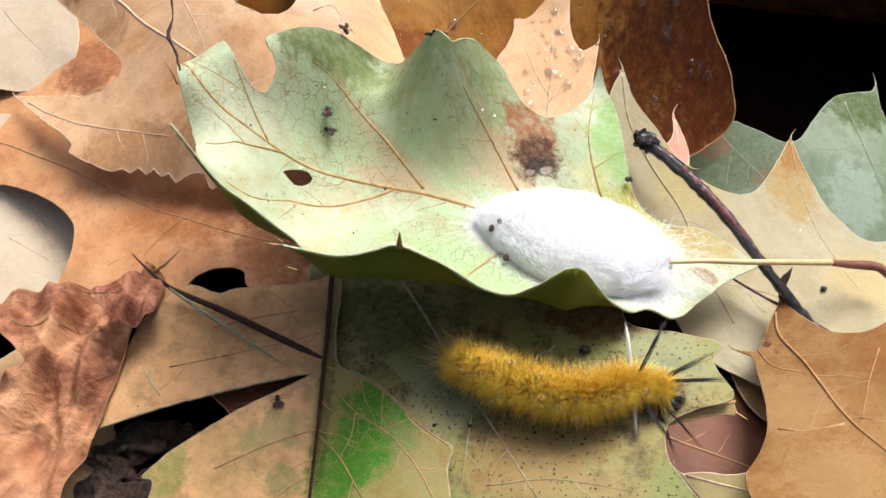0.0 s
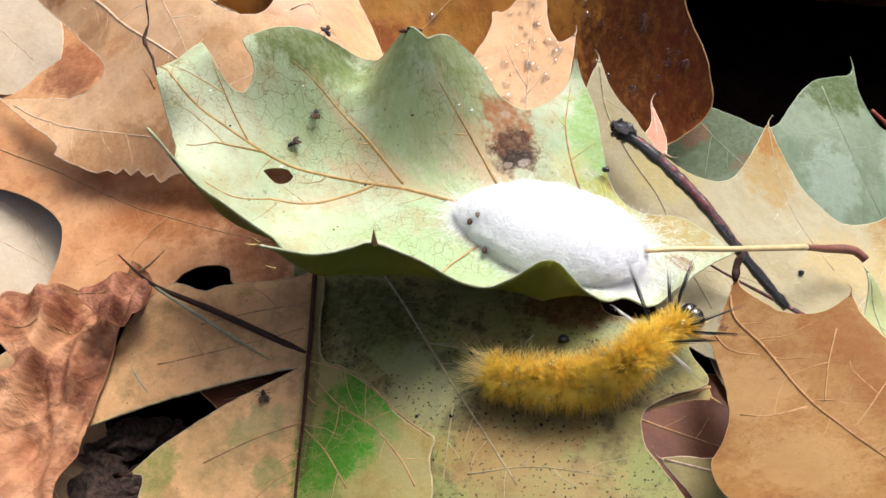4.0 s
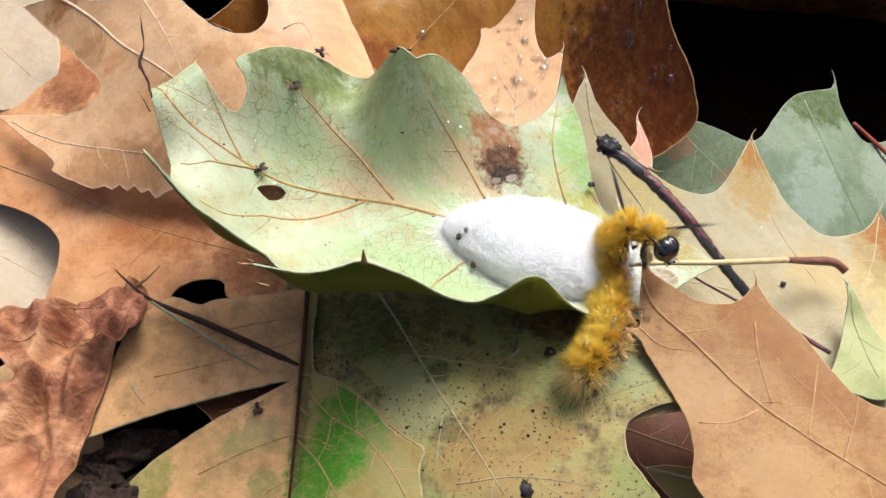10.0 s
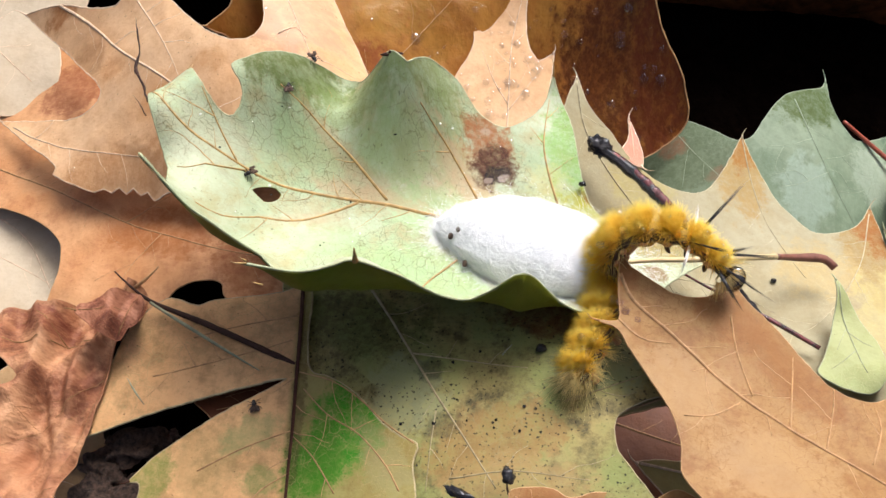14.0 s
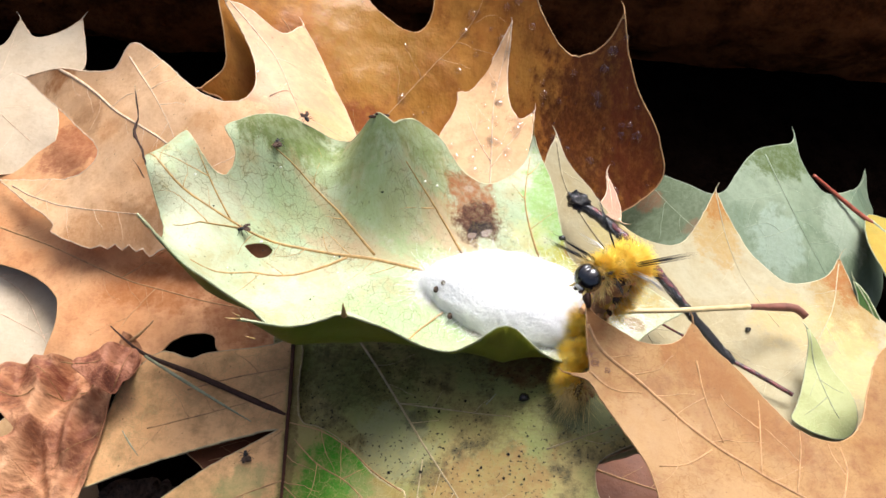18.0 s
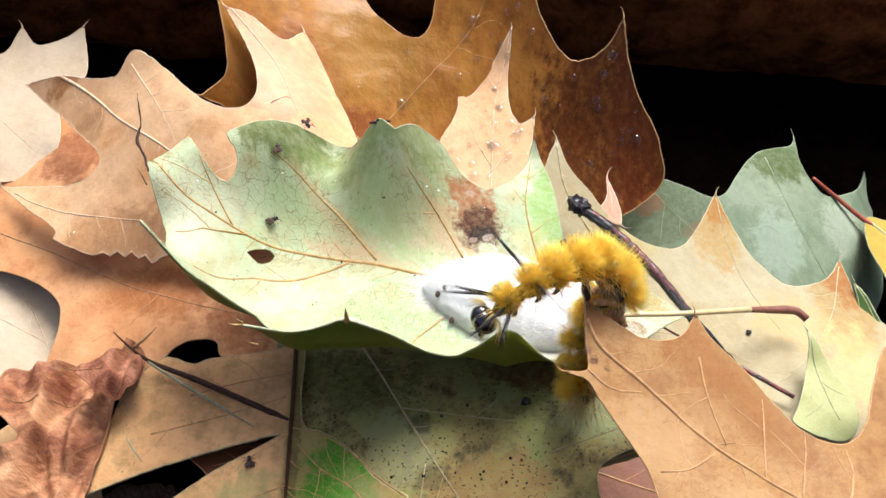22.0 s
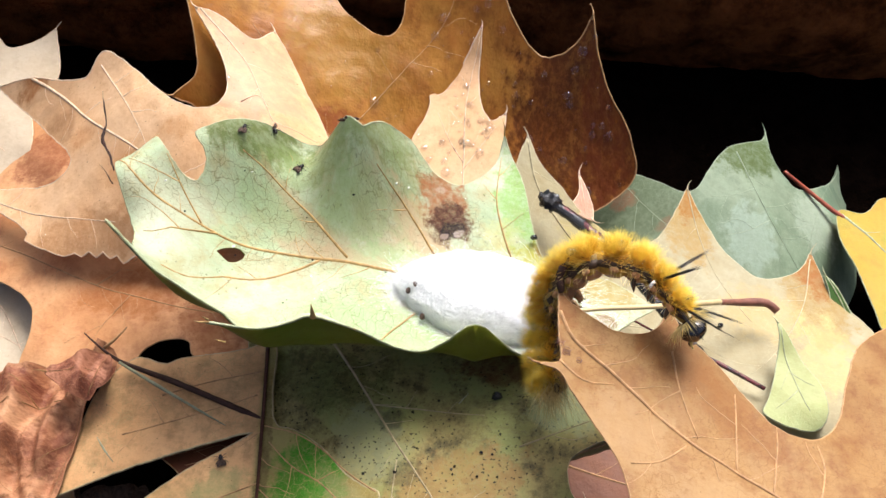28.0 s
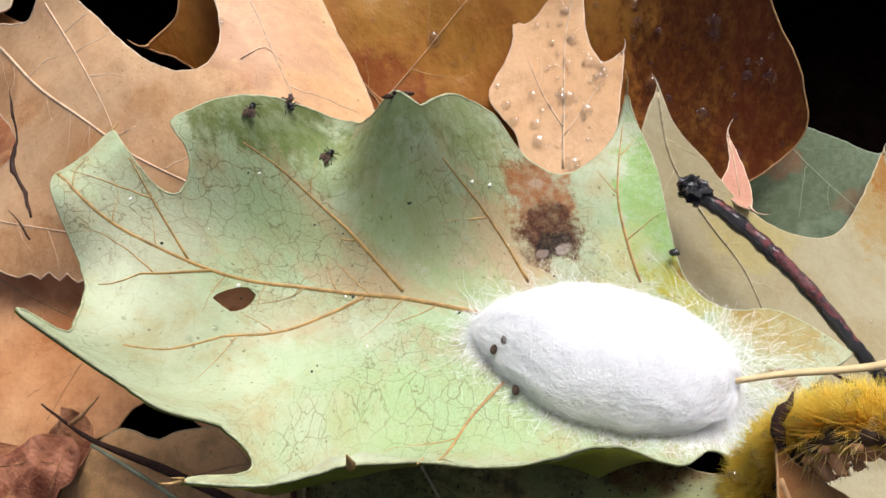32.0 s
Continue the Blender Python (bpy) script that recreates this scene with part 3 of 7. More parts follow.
SHAPE['pale'] = dict(
    origin=(-0.0650, 0.0242, -0.0185), degree=1, bend=(-0.0008, -0.0160, 0.1518),
    lifts=[(-1.0, 10.0, 3.0, -0.8), (-9.0, 6.0, 4.0, -0.8)],
    outline=[(-33.0, 37.4), (-18.3, 34.1), (-15.7, 40.9), (-11.5, 36.7), (-7.0, 38.5), (-3.6, 42.3), (-0.2, 30.3), (-4.0, 28.6), (-10.6, 27.9), (-6.8, 25.3), (-3.4, 21.5), (-1.7, 17.0), (-1.5, 12.4), (-2.8, 8.6), (-6.3, 6.7), (-12.5, 5.9), (-24.0, 6.5), (-34.0, 12.0)],
    veins=[
        [(-24.6, 32.4), (-16.0, 21.0), (-6.0, 13.0)],
        [(-15.9, 21.0), (-15.7, 30.0), (-15.7, 38.5)],
    ])
SHAPE['palelow'] = dict(
    origin=(-0.0650, 0.0242, -0.0192), degree=1, bend=(-0.0008, -0.0160, 0.1318),
    lifts=[],
    outline=[(-30.0, 2.0), (-12.0, 1.0), (2.0, 2.0), (15.0, -2.2), (17.0, -19.5), (16.2, -31.6), (3.6, -33.5), (-10.8, -29.8), (-26.0, -15.0)],
    veins=[
        [(-14.0, -10.0), (0.6, -16.7), (8.1, -26.3)],
        [(-2.0, -21.0), (4.5, -23.6), (10.0, -26.2)],
    ])
SHAPE['wet'] = dict(
    origin=(0.0108, 0.0421, -0.0001), degree=3, bend=(-0.3537, -0.1361, 0.6196, 0.0580, 0.1759, 0.0996, -0.0013, 0.0405, 0.0883, 0.0057),
    lifts=[],
    outline=[(-42.7, 4.7), (-40.9, -2.0), (-40.4, -6.6), (-44.2, -10.1), (-40.4, -10.4), (-34.0, -12.5), (-21.7, -14.7), (-2.1, -17.6), (12.9, -18.0), (27.2, -13.1), (31.0, -11.0), (35.1, -7.4), (35.2, -5.5), (32.8, -1.6), (29.3, 1.7), (26.6, 5.3), (25.0, 8.8), (22.9, 6.8), (19.8, 5.9), (16.4, 6.4), (13.2, 8.9), (10.0, 13.4), (7.8, 20.9), (0.3, 27.0), (-5.4, 26.5), (-7.4, 16.1), (-8.1, 11.8), (-10.6, 9.2), (-14.2, 10.2), (-19.0, 13.3), (-24.5, 21.7), (-35.1, 32.5), (-41.4, 18.7)],
    veins=[
        [(-21.7, -14.7), (-18.2, -10.4), (-26.2, -6.1), (-32.1, -1.4)],
        [(-18.2, -10.4), (-6.7, 4.8), (0.6, 13.4), (2.7, 21.5)],
        [(-14.2, -12.4), (-22.4, -6.6), (-32.7, 4.1)],
    ])
SHAPE['droptan'] = dict(
    origin=(0.0158, 0.0321, -0.0046), degree=1, bend=(-0.0011, 0.1080, 0.2819),
    lifts=[],
    outline=[(1.3, 22.9), (0.1, 20.1), (-1.6, 16.9), (-4.3, 12.0), (-6.0, 10.9), (-7.4, 11.9), (-7.2, 9.4), (-7.8, 6.8), (-9.8, 2.0), (-6.3, -3.1), (-4.1, -11.2), (2.6, -12.7), (5.1, -5.2), (5.8, 1.4), (6.2, 6.8), (3.9, 5.5), (2.1, 7.7), (1.2, 12.6)],
    veins=[
        [(-0.7, -7.2), (-0.8, -1.1), (-0.8, 9.5), (0.8, 21.4)],
        [(-0.8, -2.2), (-3.4, 2.0), (-5.7, 7.4)],
        [(-0.7, -3.2), (2.9, 2.0), (4.7, 4.6)],
    ])
SHAPE['cream'] = dict(
    origin=(0.0494, 0.0104, -0.0112), degree=2, bend=(-0.2038, -0.1204, 0.0890, 0.0210, -0.0759, 0.0423),
    lifts=[],
    outline=[(-23.7, 22.6), (-21.7, 19.1), (-20.1, 17.6), (-17.5, 15.5), (-14.5, 12.4), (-11.5, 10.4), (-6.6, 8.8), (-2.1, 9.3), (0.5, 12.0), (3.4, 17.2), (5.4, 21.3), (6.8, 18.0), (8.8, 14.2), (11.0, 10.2), (16.3, 5.4), (21.3, 6.0), (24.6, 8.2), (26.9, 11.8), (27.7, 7.8), (28.4, 3.3), (33.5, -4.7), (32.1, -10.6), (29.5, -17.4), (25.5, -24.8), (20.3, -29.7), (10.7, -28.8), (-0.3, -23.4), (-10.1, -18.3), (-16.0, -9.4), (-21.6, 1.1), (-25.6, 9.5), (-25.4, 17.6)],
    veins=[
        [(-23.8, 21.9), (-22.0, 15.1), (-17.9, 9.4), (-13.0, 3.7), (-9.4, -4.6), (-5.3, -13.0)],
        [(5.4, 20.6), (7.1, 11.6), (9.4, 4.4), (13.9, -3.9)],
        [(26.5, 10.3), (22.8, -0.8), (14.1, -12.5), (4.7, -17.2)],
        [(-8.6, -6.5), (1.5, -7.3), (8.2, -10.9)],
    ])
SHAPE['teal'] = dict(
    origin=(0.0590, 0.0320, -0.0163), degree=2, bend=(0.2753, 0.0078, 0.3425, -0.1995, -0.0048, -0.0441),
    lifts=[(30.0, 2.0, 7.0, 4.0)],
    outline=[(-16.8, 6.2), (-13.5, 6.1), (-7.7, 2.9), (-4.3, 1.0), (-1.8, 1.5), (0.2, 4.5), (2.3, 7.7), (4.6, 10.3), (7.6, 11.7), (11.5, 13.5), (12.5, 15.4), (13.3, 11.1), (15.3, 8.3), (19.0, 6.9), (25.7, 11.7), (32.2, 19.7), (39.0, 31.7), (35.0, 19.3), (40.2, 17.7), (41.1, 0.6), (23.0, -16.7), (4.8, -22.2), (-9.7, -15.2), (-20.8, -4.6), (-19.2, 1.8), (-17.9, 3.6)],
    veins=[
        [(6.0, 9.6), (7.0, 7.4), (10.4, 0.8), (13.8, -4.0), (18.9, -9.6)],
        [(-14.4, 4.6), (-13.2, 2.8), (-10.9, -0.4), (-8.5, -3.1), (-3.6, -8.5)],
        [(9.3, 3.2), (4.8, 0.9), (0.6, 0.2)],
        [(11.0, 0.0), (15.2, 2.2), (19.0, 5.0)],
        [(12.0, -1.9), (7.4, -5.0), (3.2, -6.3)],
        [(14.0, -4.3), (18.6, -2.6), (22.5, 0.6)],
        [(37.9, 30.3), (30.5, 17.2), (24.5, 7.0), (19.5, -6.3)],
    ])
SHAPE['curled'] = dict(
    origin=(-0.0478, -0.0210, -0.0090), degree=2, bend=(-0.0266, -0.1412, 0.0138, -0.0443, 0.0564, 0.0436),
    lifts=[],
    outline=[(-14.8, 4.6), (-8.9, 7.0), (-7.2, 8.4), (-2.8, 9.4), (1.4, 10.7), (5.1, 11.2), (8.0, 13.1), (10.1, 14.0), (11.6, 13.1), (11.9, 9.9), (11.3, 6.8), (9.4, 5.6), (9.5, 3.3), (9.1, -1.5), (8.7, -5.3), (8.6, -9.9), (8.5, -13.8), (8.3, -18.2), (8.7, -23.6), (2.9, -26.3), (-3.7, -22.1), (-2.0, -14.5), (-3.8, -6.3), (-2.1, -3.5), (-1.6, -2.5), (-3.4, -0.9), (-6.6, 0.8), (-11.7, -1.1)],
    veins=[
        [(-12.5, 4.4), (-4.5, 3.1), (1.8, 4.3), (6.3, 6.4), (10.0, 10.5)],
        [(9.2, 4.6), (8.6, -0.4), (8.2, -7.6), (7.8, -14.6), (7.6, -19.7)],
        [(8.6, -0.4), (3.8, -6.7), (-0.8, -10.8), (-4.0, -14.2)],
        [(1.8, 4.3), (-1.4, 7.4), (-4.8, 8.4)],
    ])
SHAPE['fold'] = dict(
    origin=(-0.0379, -0.0142, -0.0049), degree=1, bend=(-0.0002, 0.0394, 0.2381),
    lifts=[],
    outline=[(-5.1, -0.4), (-3.3, 1.4), (-1.1, 2.5), (1.5, 3.5), (3.3, 2.8), (4.0, 1.6), (3.9, 0.1), (2.3, -1.8), (1.3, -3.2), (-1.4, -3.0), (-3.0, -1.8)],
    veins=[
        [(1.0, -2.7), (1.6, -0.7), (2.0, 1.2), (3.1, 3.1)],
        [(-4.6, -0.3), (-2.0, 0.1), (1.3, 0.7)],
    ])
SHAPE['gap'] = dict(
    origin=(-0.0180, -0.0215, -0.0128), degree=1, bend=(0.0, 0.06, 0.05), lifts=[],
    outline=[(-8.5, -1.2), (-4.0, 0.3), (0.5, 1.9), (5.5, 3.6), (8.0, 1.0), (6.0, -5.0), (0.0, -7.0), (-4.0, -4.4)],
    veins=[[(6.5, 1.5), (0.5, -0.6), (-5.0, -2.2)]])
SHAPE['sliver'] = dict(
    origin=(0.0343, -0.0224, -0.0008), degree=1, bend=(0.0045, -0.0112, 0.2807),
    lifts=[],
    outline=[(-5.3, -2.9), (-3.3, -1.1), (-0.5, 0.6), (3.3, 2.8), (5.1, -0.1), (2.2, -0.5), (-0.8, -1.5), (-3.4, -2.3)],
    veins=[
        [(4.8, 1.3), (0.3, -0.5), (-4.2, -2.3)],
    ])
SHAPE['redbrown'] = dict(
    origin=(0.0367, -0.0317, -0.0160), degree=1, bend=(0.0000, 0.0000, 0.0000),
    lifts=[],
    outline=[(-4.3, 15.8), (7.6, 19.9), (15.2, 16.6), (15.7, 7.1), (6.2, -1.5), (-4.6, 0.1), (-6.7, 9.0)],
    veins=[
        [(-4.3, 12.5), (3.2, 10.2), (13.5, 7.6)],
    ])
SHAPE['sprig'] = dict(
    origin=(0.0360, -0.0363, -0.0115), degree=1, bend=(0.0002, 0.0425, 0.0718),
    lifts=[],
    outline=[(-1.0, 9.4), (2.2, 9.8), (5.7, 9.8), (10.1, 11.2), (14.0, 9.4), (11.5, 4.3), (5.4, 3.0), (1.4, 6.7)],
    veins=[
        [(-0.3, 9.2), (4.9, 8.3), (10.4, 7.6)],
    ])
SHAPE['under'] = dict(
    origin=(0.0407, -0.0120, -0.0152), degree=1, bend=(0.0035, 0.0588, -0.0252),
    lifts=[],
    outline=[(-7.1, 14.5), (-0.7, 11.1), (1.9, 7.6), (2.5, 4.0), (5.4, -2.7), (10.4, -5.5), (16.2, 5.4), (14.8, 12.7), (11.9, 16.3), (4.7, 18.6), (-3.6, 18.8)],
    veins=[
        [(-3.8, 14.8), (3.2, 9.7), (10.5, 3.1)],
    ])
SHAPE['paletip'] = dict(
    origin=(-0.0513, -0.0300, -0.0200), degree=1, bend=(0.0000, 0.0000, 0.0000),
    lifts=[],
    outline=[(-17.2, 13.8), (-9.5, 11.2), (-5.1, 14.3), (-0.1, 12.4), (10.9, 3.4), (13.4, -11.7), (6.6, -15.3), (-5.6, -6.6)],
    veins=[
        [(-14.2, 10.6), (-1.8, 3.5), (8.4, -7.9)],
    ])
SHAPE['flap'] = dict(
    origin=(0.0663, -0.0104, -0.0093), degree=1, bend=(0.0050, 0.0116, -0.0087),
    lifts=[(3.5, -3.0, 3.0, 1.2), (-1.5, 12.0, 3.0, 2.0)],
    outline=[(-1.5, 12.9), (-1.5, 9.4), (-2.4, 5.4), (-4.2, 0.6), (-5.4, -1.8), (-4.2, -2.9), (-2.0, -3.9), (1.4, -4.6), (3.2, -2.8), (4.2, 1.2), (3.4, 4.0), (2.1, 6.1), (0.6, 9.6)],
    veins=[
        [(-1.3, 12.0), (-0.4, 5.6), (1.2, -1.5)],
        [(-0.4, 5.0), (1.6, 3.4), (2.8, 2.9)],
        [(0.2, 2.0), (-2.0, 0.0), (-3.4, -1.0)],
    ])
SHAPE['spike'] = dict(
    origin=(0.0352, 0.0259, -0.0083), degree=1, bend=(0.0010, -0.0357, -0.12),
    lifts=[],
    outline=[(0.2, 6.2), (0.9, 3.6), (1.6, 0.8), (2.1, -2.2), (1.9, -5.0), (0.3, -4.4), (-1.2, -1.4), (-0.2, 0.8), (0.2, 3.2)],
    veins=[
        [(0.3, 5.0), (0.6, 1.0), (0.7, -3.0)],
    ])
SHAPE['lobe'] = dict(
    origin=(0.0280, -0.0400, -0.0010), degree=1, bend=(0.0, 0.02, 0.10),
    lifts=[(-10.0, 4.0, 4.0, 1.0)],
    outline=[(-10.3, 3.8), (-7.6, 4.7), (-5.0, 4.9), (-3.0, 4.0), (0.0, 4.9), (3.2, 4.8), (6.8, 4.5), (9.8, 6.0), (13.0, 4.0), (12.0, -6.0), (0.0, -10.0), (-9.0, -4.0)],
    veins=[
        [(10.0, -4.0), (0.0, -2.0), (-9.6, 3.4)],
        [(0.0, -2.0), (3.0, 4.2)],
    ])
SHAPE['greenbit'] = dict(
    origin=(0.0788, 0.0116, -0.0150), degree=1, bend=(0.0016, 0.5068, 0.2977),
    lifts=[],
    outline=[(-1.5, 5.2), (0.0, 2.5), (1.3, -1.1), (2.2, -4.6), (0.9, -4.5), (-0.7, -0.9)],
    veins=[
        [(-1.3, 4.5), (0.2, 0.6), (1.5, -3.8)],
    ])
SHAPE['yellow'] = dict(
    origin=(0.0787, 0.0173, -0.0193), degree=1, bend=(-0.0034, -0.0779, -0.0596),
    lifts=[],
    outline=[(7.7, 19.4), (12.5, 19.3), (17.9, 24.0), (26.4, 18.0), (24.8, -0.6), (15.5, -11.0), (9.4, -8.3), (8.6, -3.1), (7.8, 4.9), (6.2, 11.9)],
    veins=[
        [(7.9, 18.4), (12.0, 13.3), (17.8, 3.6)],
    ])

# ---- building helpers ----
from mathutils.geometry import delaunay_2d_cdt


def part(name, bm, material, parent=None, label="", smooth=True):
    """Links a bmesh as one mesh object, under a thing or a part where one is given."""
    me = bpy.data.meshes.new(name)
    bm.to_mesh(me)
    bm.free()
    for m in material if isinstance(material, (list, tuple)) else [material]:
        me.materials.append(m)
    if smooth:
        for p in me.polygons:
            p.use_smooth = True
    ob = new(name, me)
    if parent is not None:
        ob.parent = parent
    if label:
        tagged(ob, label)
    return ob


def smooth_loop(pts, step, closed=True, corner=75):
    """A smooth curve through the points (2D or 3D), about one point every step; sharp points stay sharp."""
    p = [Vector(q) for q in pts]
    n = len(p)
    out = []
    sharp = []
    for i in range(n):
        if not closed and i in (0, n - 1):
            sharp.append(False)
            continue
        a, b = p[i - 1] - p[i], p[(i + 1) % n] - p[i]
        sharp.append(a.length > 0 and b.length > 0 and math.degrees(a.angle(b)) < corner)
    for i in range(n if closed else n - 1):
        p1, p2 = p[i], p[(i + 1) % n]
        p0 = p[i - 1] if closed or i else p1
        p3 = p[(i + 2) % n] if closed or i + 2 < n else p2
        d = (p2 - p1).length
        t1 = (p2 - p1) * 0.9 if sharp[i] else (p2 - p0) * (d / max(1e-9, (p2 - p1).length + (p1 - p0).length))
        t2 = (p2 - p1) * 0.9 if sharp[(i + 1) % n] else (p3 - p1) * (d / max(1e-9, (p3 - p2).length + (p2 - p1).length))
        k = max(1, round(d / step))
        for j in range(k):
            s = j / k
            out.append((2 * s**3 - 3 * s**2 + 1) * p1 + (s**3 - 2 * s**2 + s) * t1 + (3 * s**2 - 2 * s**3) * p2 + (s**3 - s**2) * t2)
    if not closed:
        out.append(p[-1])
    return out


def bent(shape, u, v):
    """Height in millimetres of a leaf at (u, v) millimetres from its origin."""
    x, y, z, k = u / 10, v / 10, 0.0, 0
    for d in range(shape["degree"] + 1):
        for i in range(d, -1, -1):
            z += shape["bend"][k] * x**i * y ** (d - i)
            k += 1
    for cu, cv, size, rise in shape["lifts"]:
        z += 0.1 * rise * math.exp(-((u - cu) ** 2 + (v - cv) ** 2) / size**2)
    for f, w in ((0.13, 1.0), (0.31, 0.45)):
        if "creases" in shape:
            z += 0.10 * shape["creases"] * w * (0.45 - 1.9 * abs(noise.noise(Vector((u * f, v * f * 0.55, 7.3)))))
    wave = shape.get("wave", 0.35)
    z = z * 10 + wave * noise.noise(Vector((u * 0.11, v * 0.11, shape["degree"] * 3.7))) + 0.3 * wave * noise.noise(Vector((u * 0.4, v * 0.4, 5)))
    return z


def placed(shape, u, v):
    """A point of a leaf in millimetres from its origin; a rolled rim bulges outwards below its edge."""
    y = v
    if "rim" in shape:
        us = [r[0] for r in shape["rim"]]
        edge, push = (float(np.interp(u, us, [r[k] for r in shape["rim"]])) for k in (1, 2))
        w = min(1.0, max(0.0, (v - edge) / 11.0))
        y = v - push * 4 * w * (1 - w)
    return Vector((u, y, bent(shape, u, v)))


def tube(bm, pts, radii, sides=8, squash=1.0):
    """A tapered tube along points, with closed ends; radii at its ends or one for each point."""
    pts = [Vector(p) for p in pts]
    n = len(pts)
    if len(radii) == 2:
        radii = [radii[0] + (radii[1] - radii[0]) * i / (n - 1) for i in range(n)]
    rings = []
    side = None
    for i, p in enumerate(pts):
        t = (pts[min(i + 1, n - 1)] - pts[max(i - 1, 0)]).normalized()
        if side is None:
            side = t.orthogonal().normalized()
        side = (side - t * side.dot(t)).normalized()
        up = t.cross(side)
        rings.append([bm.verts.new(p + radii[i] * (math.cos(a) * side + squash * math.sin(a) * up)) for a in (2 * math.pi * k / sides for k in range(sides))])
    for a, b in zip(rings, rings[1:]):
        for k in range(sides):
            bm.faces.new((a[k], a[(k + 1) % sides], b[(k + 1) % sides], b[k]))
    bm.faces.new(rings[0][::-1])
    bm.faces.new(rings[-1])


def blob(bm, centre, size, seed=0.0, rough=0.0, rings=10, sides=14, turn=None):
    """An uneven rounded lump with half-axes size."""
    c, rows = Vector(centre), []
    for i in range(rings + 1):
        th = math.pi * i / rings
        row = []
        for k in range(sides if 0 < i < rings else 1):
            ph = 2 * math.pi * k / sides
            d = Vector((math.sin(th) * math.cos(ph), math.sin(th) * math.sin(ph), math.cos(th)))
            r = 1 + rough * noise.noise(d * 1.7 + Vector((seed, seed * 0.7, 3)))
            q = Vector((d.x * size[0], d.y * size[1], d.z * size[2])) * r
            row.append(bm.verts.new(c + (turn @ q if turn else q)))
        rows.append(row)
    for a, b in zip(rows, rows[1:]):
        m = max(len(a), len(b))
        for k in range(m):
            f = [a[k % len(a)], b[k % len(b)], b[(k + 1) % len(b)], a[(k + 1) % len(a)]]
            f = list(dict.fromkeys(f))
            if len(f) > 2:
                bm.faces.new(f)


def inside(p, loop):
    hit, j = False, len(loop) - 1
    for i in range(len(loop)):
        a, b = loop[i], loop[j]
        if (a.y > p[1]) != (b.y > p[1]) and p[0] < (b.x - a.x) * (p[1] - a.y) / (b.y - a.y) + a.x:
            hit = not hit
        j = i
    return hit


def leaf(key, material, label, vein=None, step=1.5, holes=(), back=None, thick=0.28, vein_size=(0.36, 0.13), ragged=0.12, side_vein=None, margin=None, slender=0.55):
    """An oak leaf: a blade with thickness, a midrib and side veins."""
    shape = SHAPE[key]
    root = new("oak_leaf")
    root.location = shape["origin"]
    tagged(root, label, "leaf", "fallen oak leaves")
    loop = smooth_loop(shape["outline"], 0.7)
    loop = [q + Vector((noise.noise(Vector((q.x, q.y, 1))), noise.noise(Vector((q.x, q.y, 9))))) * ragged for q in loop]
    verts, edges = [], []

    def ring(pts):
        k = len(verts)
        verts.extend(Vector((p.x, p.y)) for p in pts)
        edges.extend((k + i, k + (i + 1) % len(pts)) for i in range(len(pts)))

    ring(loop)
    gaps = [smooth_loop(h, 0.6, corner=20) for h in holes]
    for h in gaps:
        ring(h)
    xs, ys = [p.x for p in loop], [p.y for p in loop]
    rows = []
    v = min(ys) + step / 2
    while v < max(ys):
        u = min(xs) + step / 2
        while u < max(xs):
            q = (u + random.uniform(-0.3, 0.3) * step, v + random.uniform(-0.3, 0.3) * step)
            if inside(q, loop) and not any(inside(q, h) for h in gaps):
                rows.append(Vector(q))
            u += step
        v += step
    verts.extend(rows)
    vs, _, faces, *_ = delaunay_2d_cdt(verts, edges, [], 1, 1e-5)
    bm = bmesh.new()
    uv = bm.loops.layers.uv.new("plan")
    made = [bm.verts.new(placed(shape, p.x, p.y) * MM) for p in vs]
    for f in faces:
        if gaps and any(inside(sum((vs[i] for i in f), Vector((0, 0))) / len(f), h) for h in gaps):
            continue
        try:
            face = bm.faces.new([made[i] for i in f])
        except ValueError:
            continue
        for lp, i in zip(face.loops, f):
            lp[uv].uv = (vs[i].x, vs[i].y)
    bmesh.ops.recalc_face_normals(bm, faces=bm.faces)
    bm.faces.ensure_lookup_table()
    if sum(f.normal.z for f in bm.faces) < 0:
        bmesh.ops.reverse_faces(bm, faces=bm.faces)
    blade = part("blade", bm, [M[material], M[back or material]], root)
    sol = blade.modifiers.new("thickness", "SOLIDIFY")
    sol.thickness, sol.offset, sol.material_offset, sol.use_rim = thick * MM, -1, 1, False
    if key in ("teal", "cream", "wet", "tanleft", "spike", "droptan", "pale", "sprig"):
        n = len(loop)
        bends = []
        for k in range(n):
            p, q = loop[k - 3] - loop[k], loop[(k + 3) % n] - loop[k]
            mid = (loop[k - 3] + loop[(k + 3) % n]) / 2
            if p.length > 0.3 and q.length > 0.3 and inside(mid, loop):
                bends.append((p.angle(q), k, mid))
        used = []
        for turn, k, mid in sorted(bends, key=lambda b: b[0]):
            if turn > radians(95) or any((loop[k] - loop[j]).length < 3 for j in used):
                continue
            used.append(k)
            way = (loop[k] - mid).normalized()
            far = random.uniform(0.9, 1.9)
            hook = Vector((-way.y, way.x)) * random.choice((-0.5, 0.5)) * far
            foot, rim = loop[k] - way * 0.5, placed(shape, loop[k].x, loop[k].y)
            run = [placed(shape, foot.x, foot.y)] + [rim + Vector((*(way * far * f + hook * f * f), 0.5 * far * f * f)) for f in (0.0, 0.35, 0.7, 1.0)]
            tb = bmesh.new()
            tube(tb, [p * MM for p in run], [r * MM for r in (0.2, 0.14, 0.09, 0.06, 0.02)], 6)
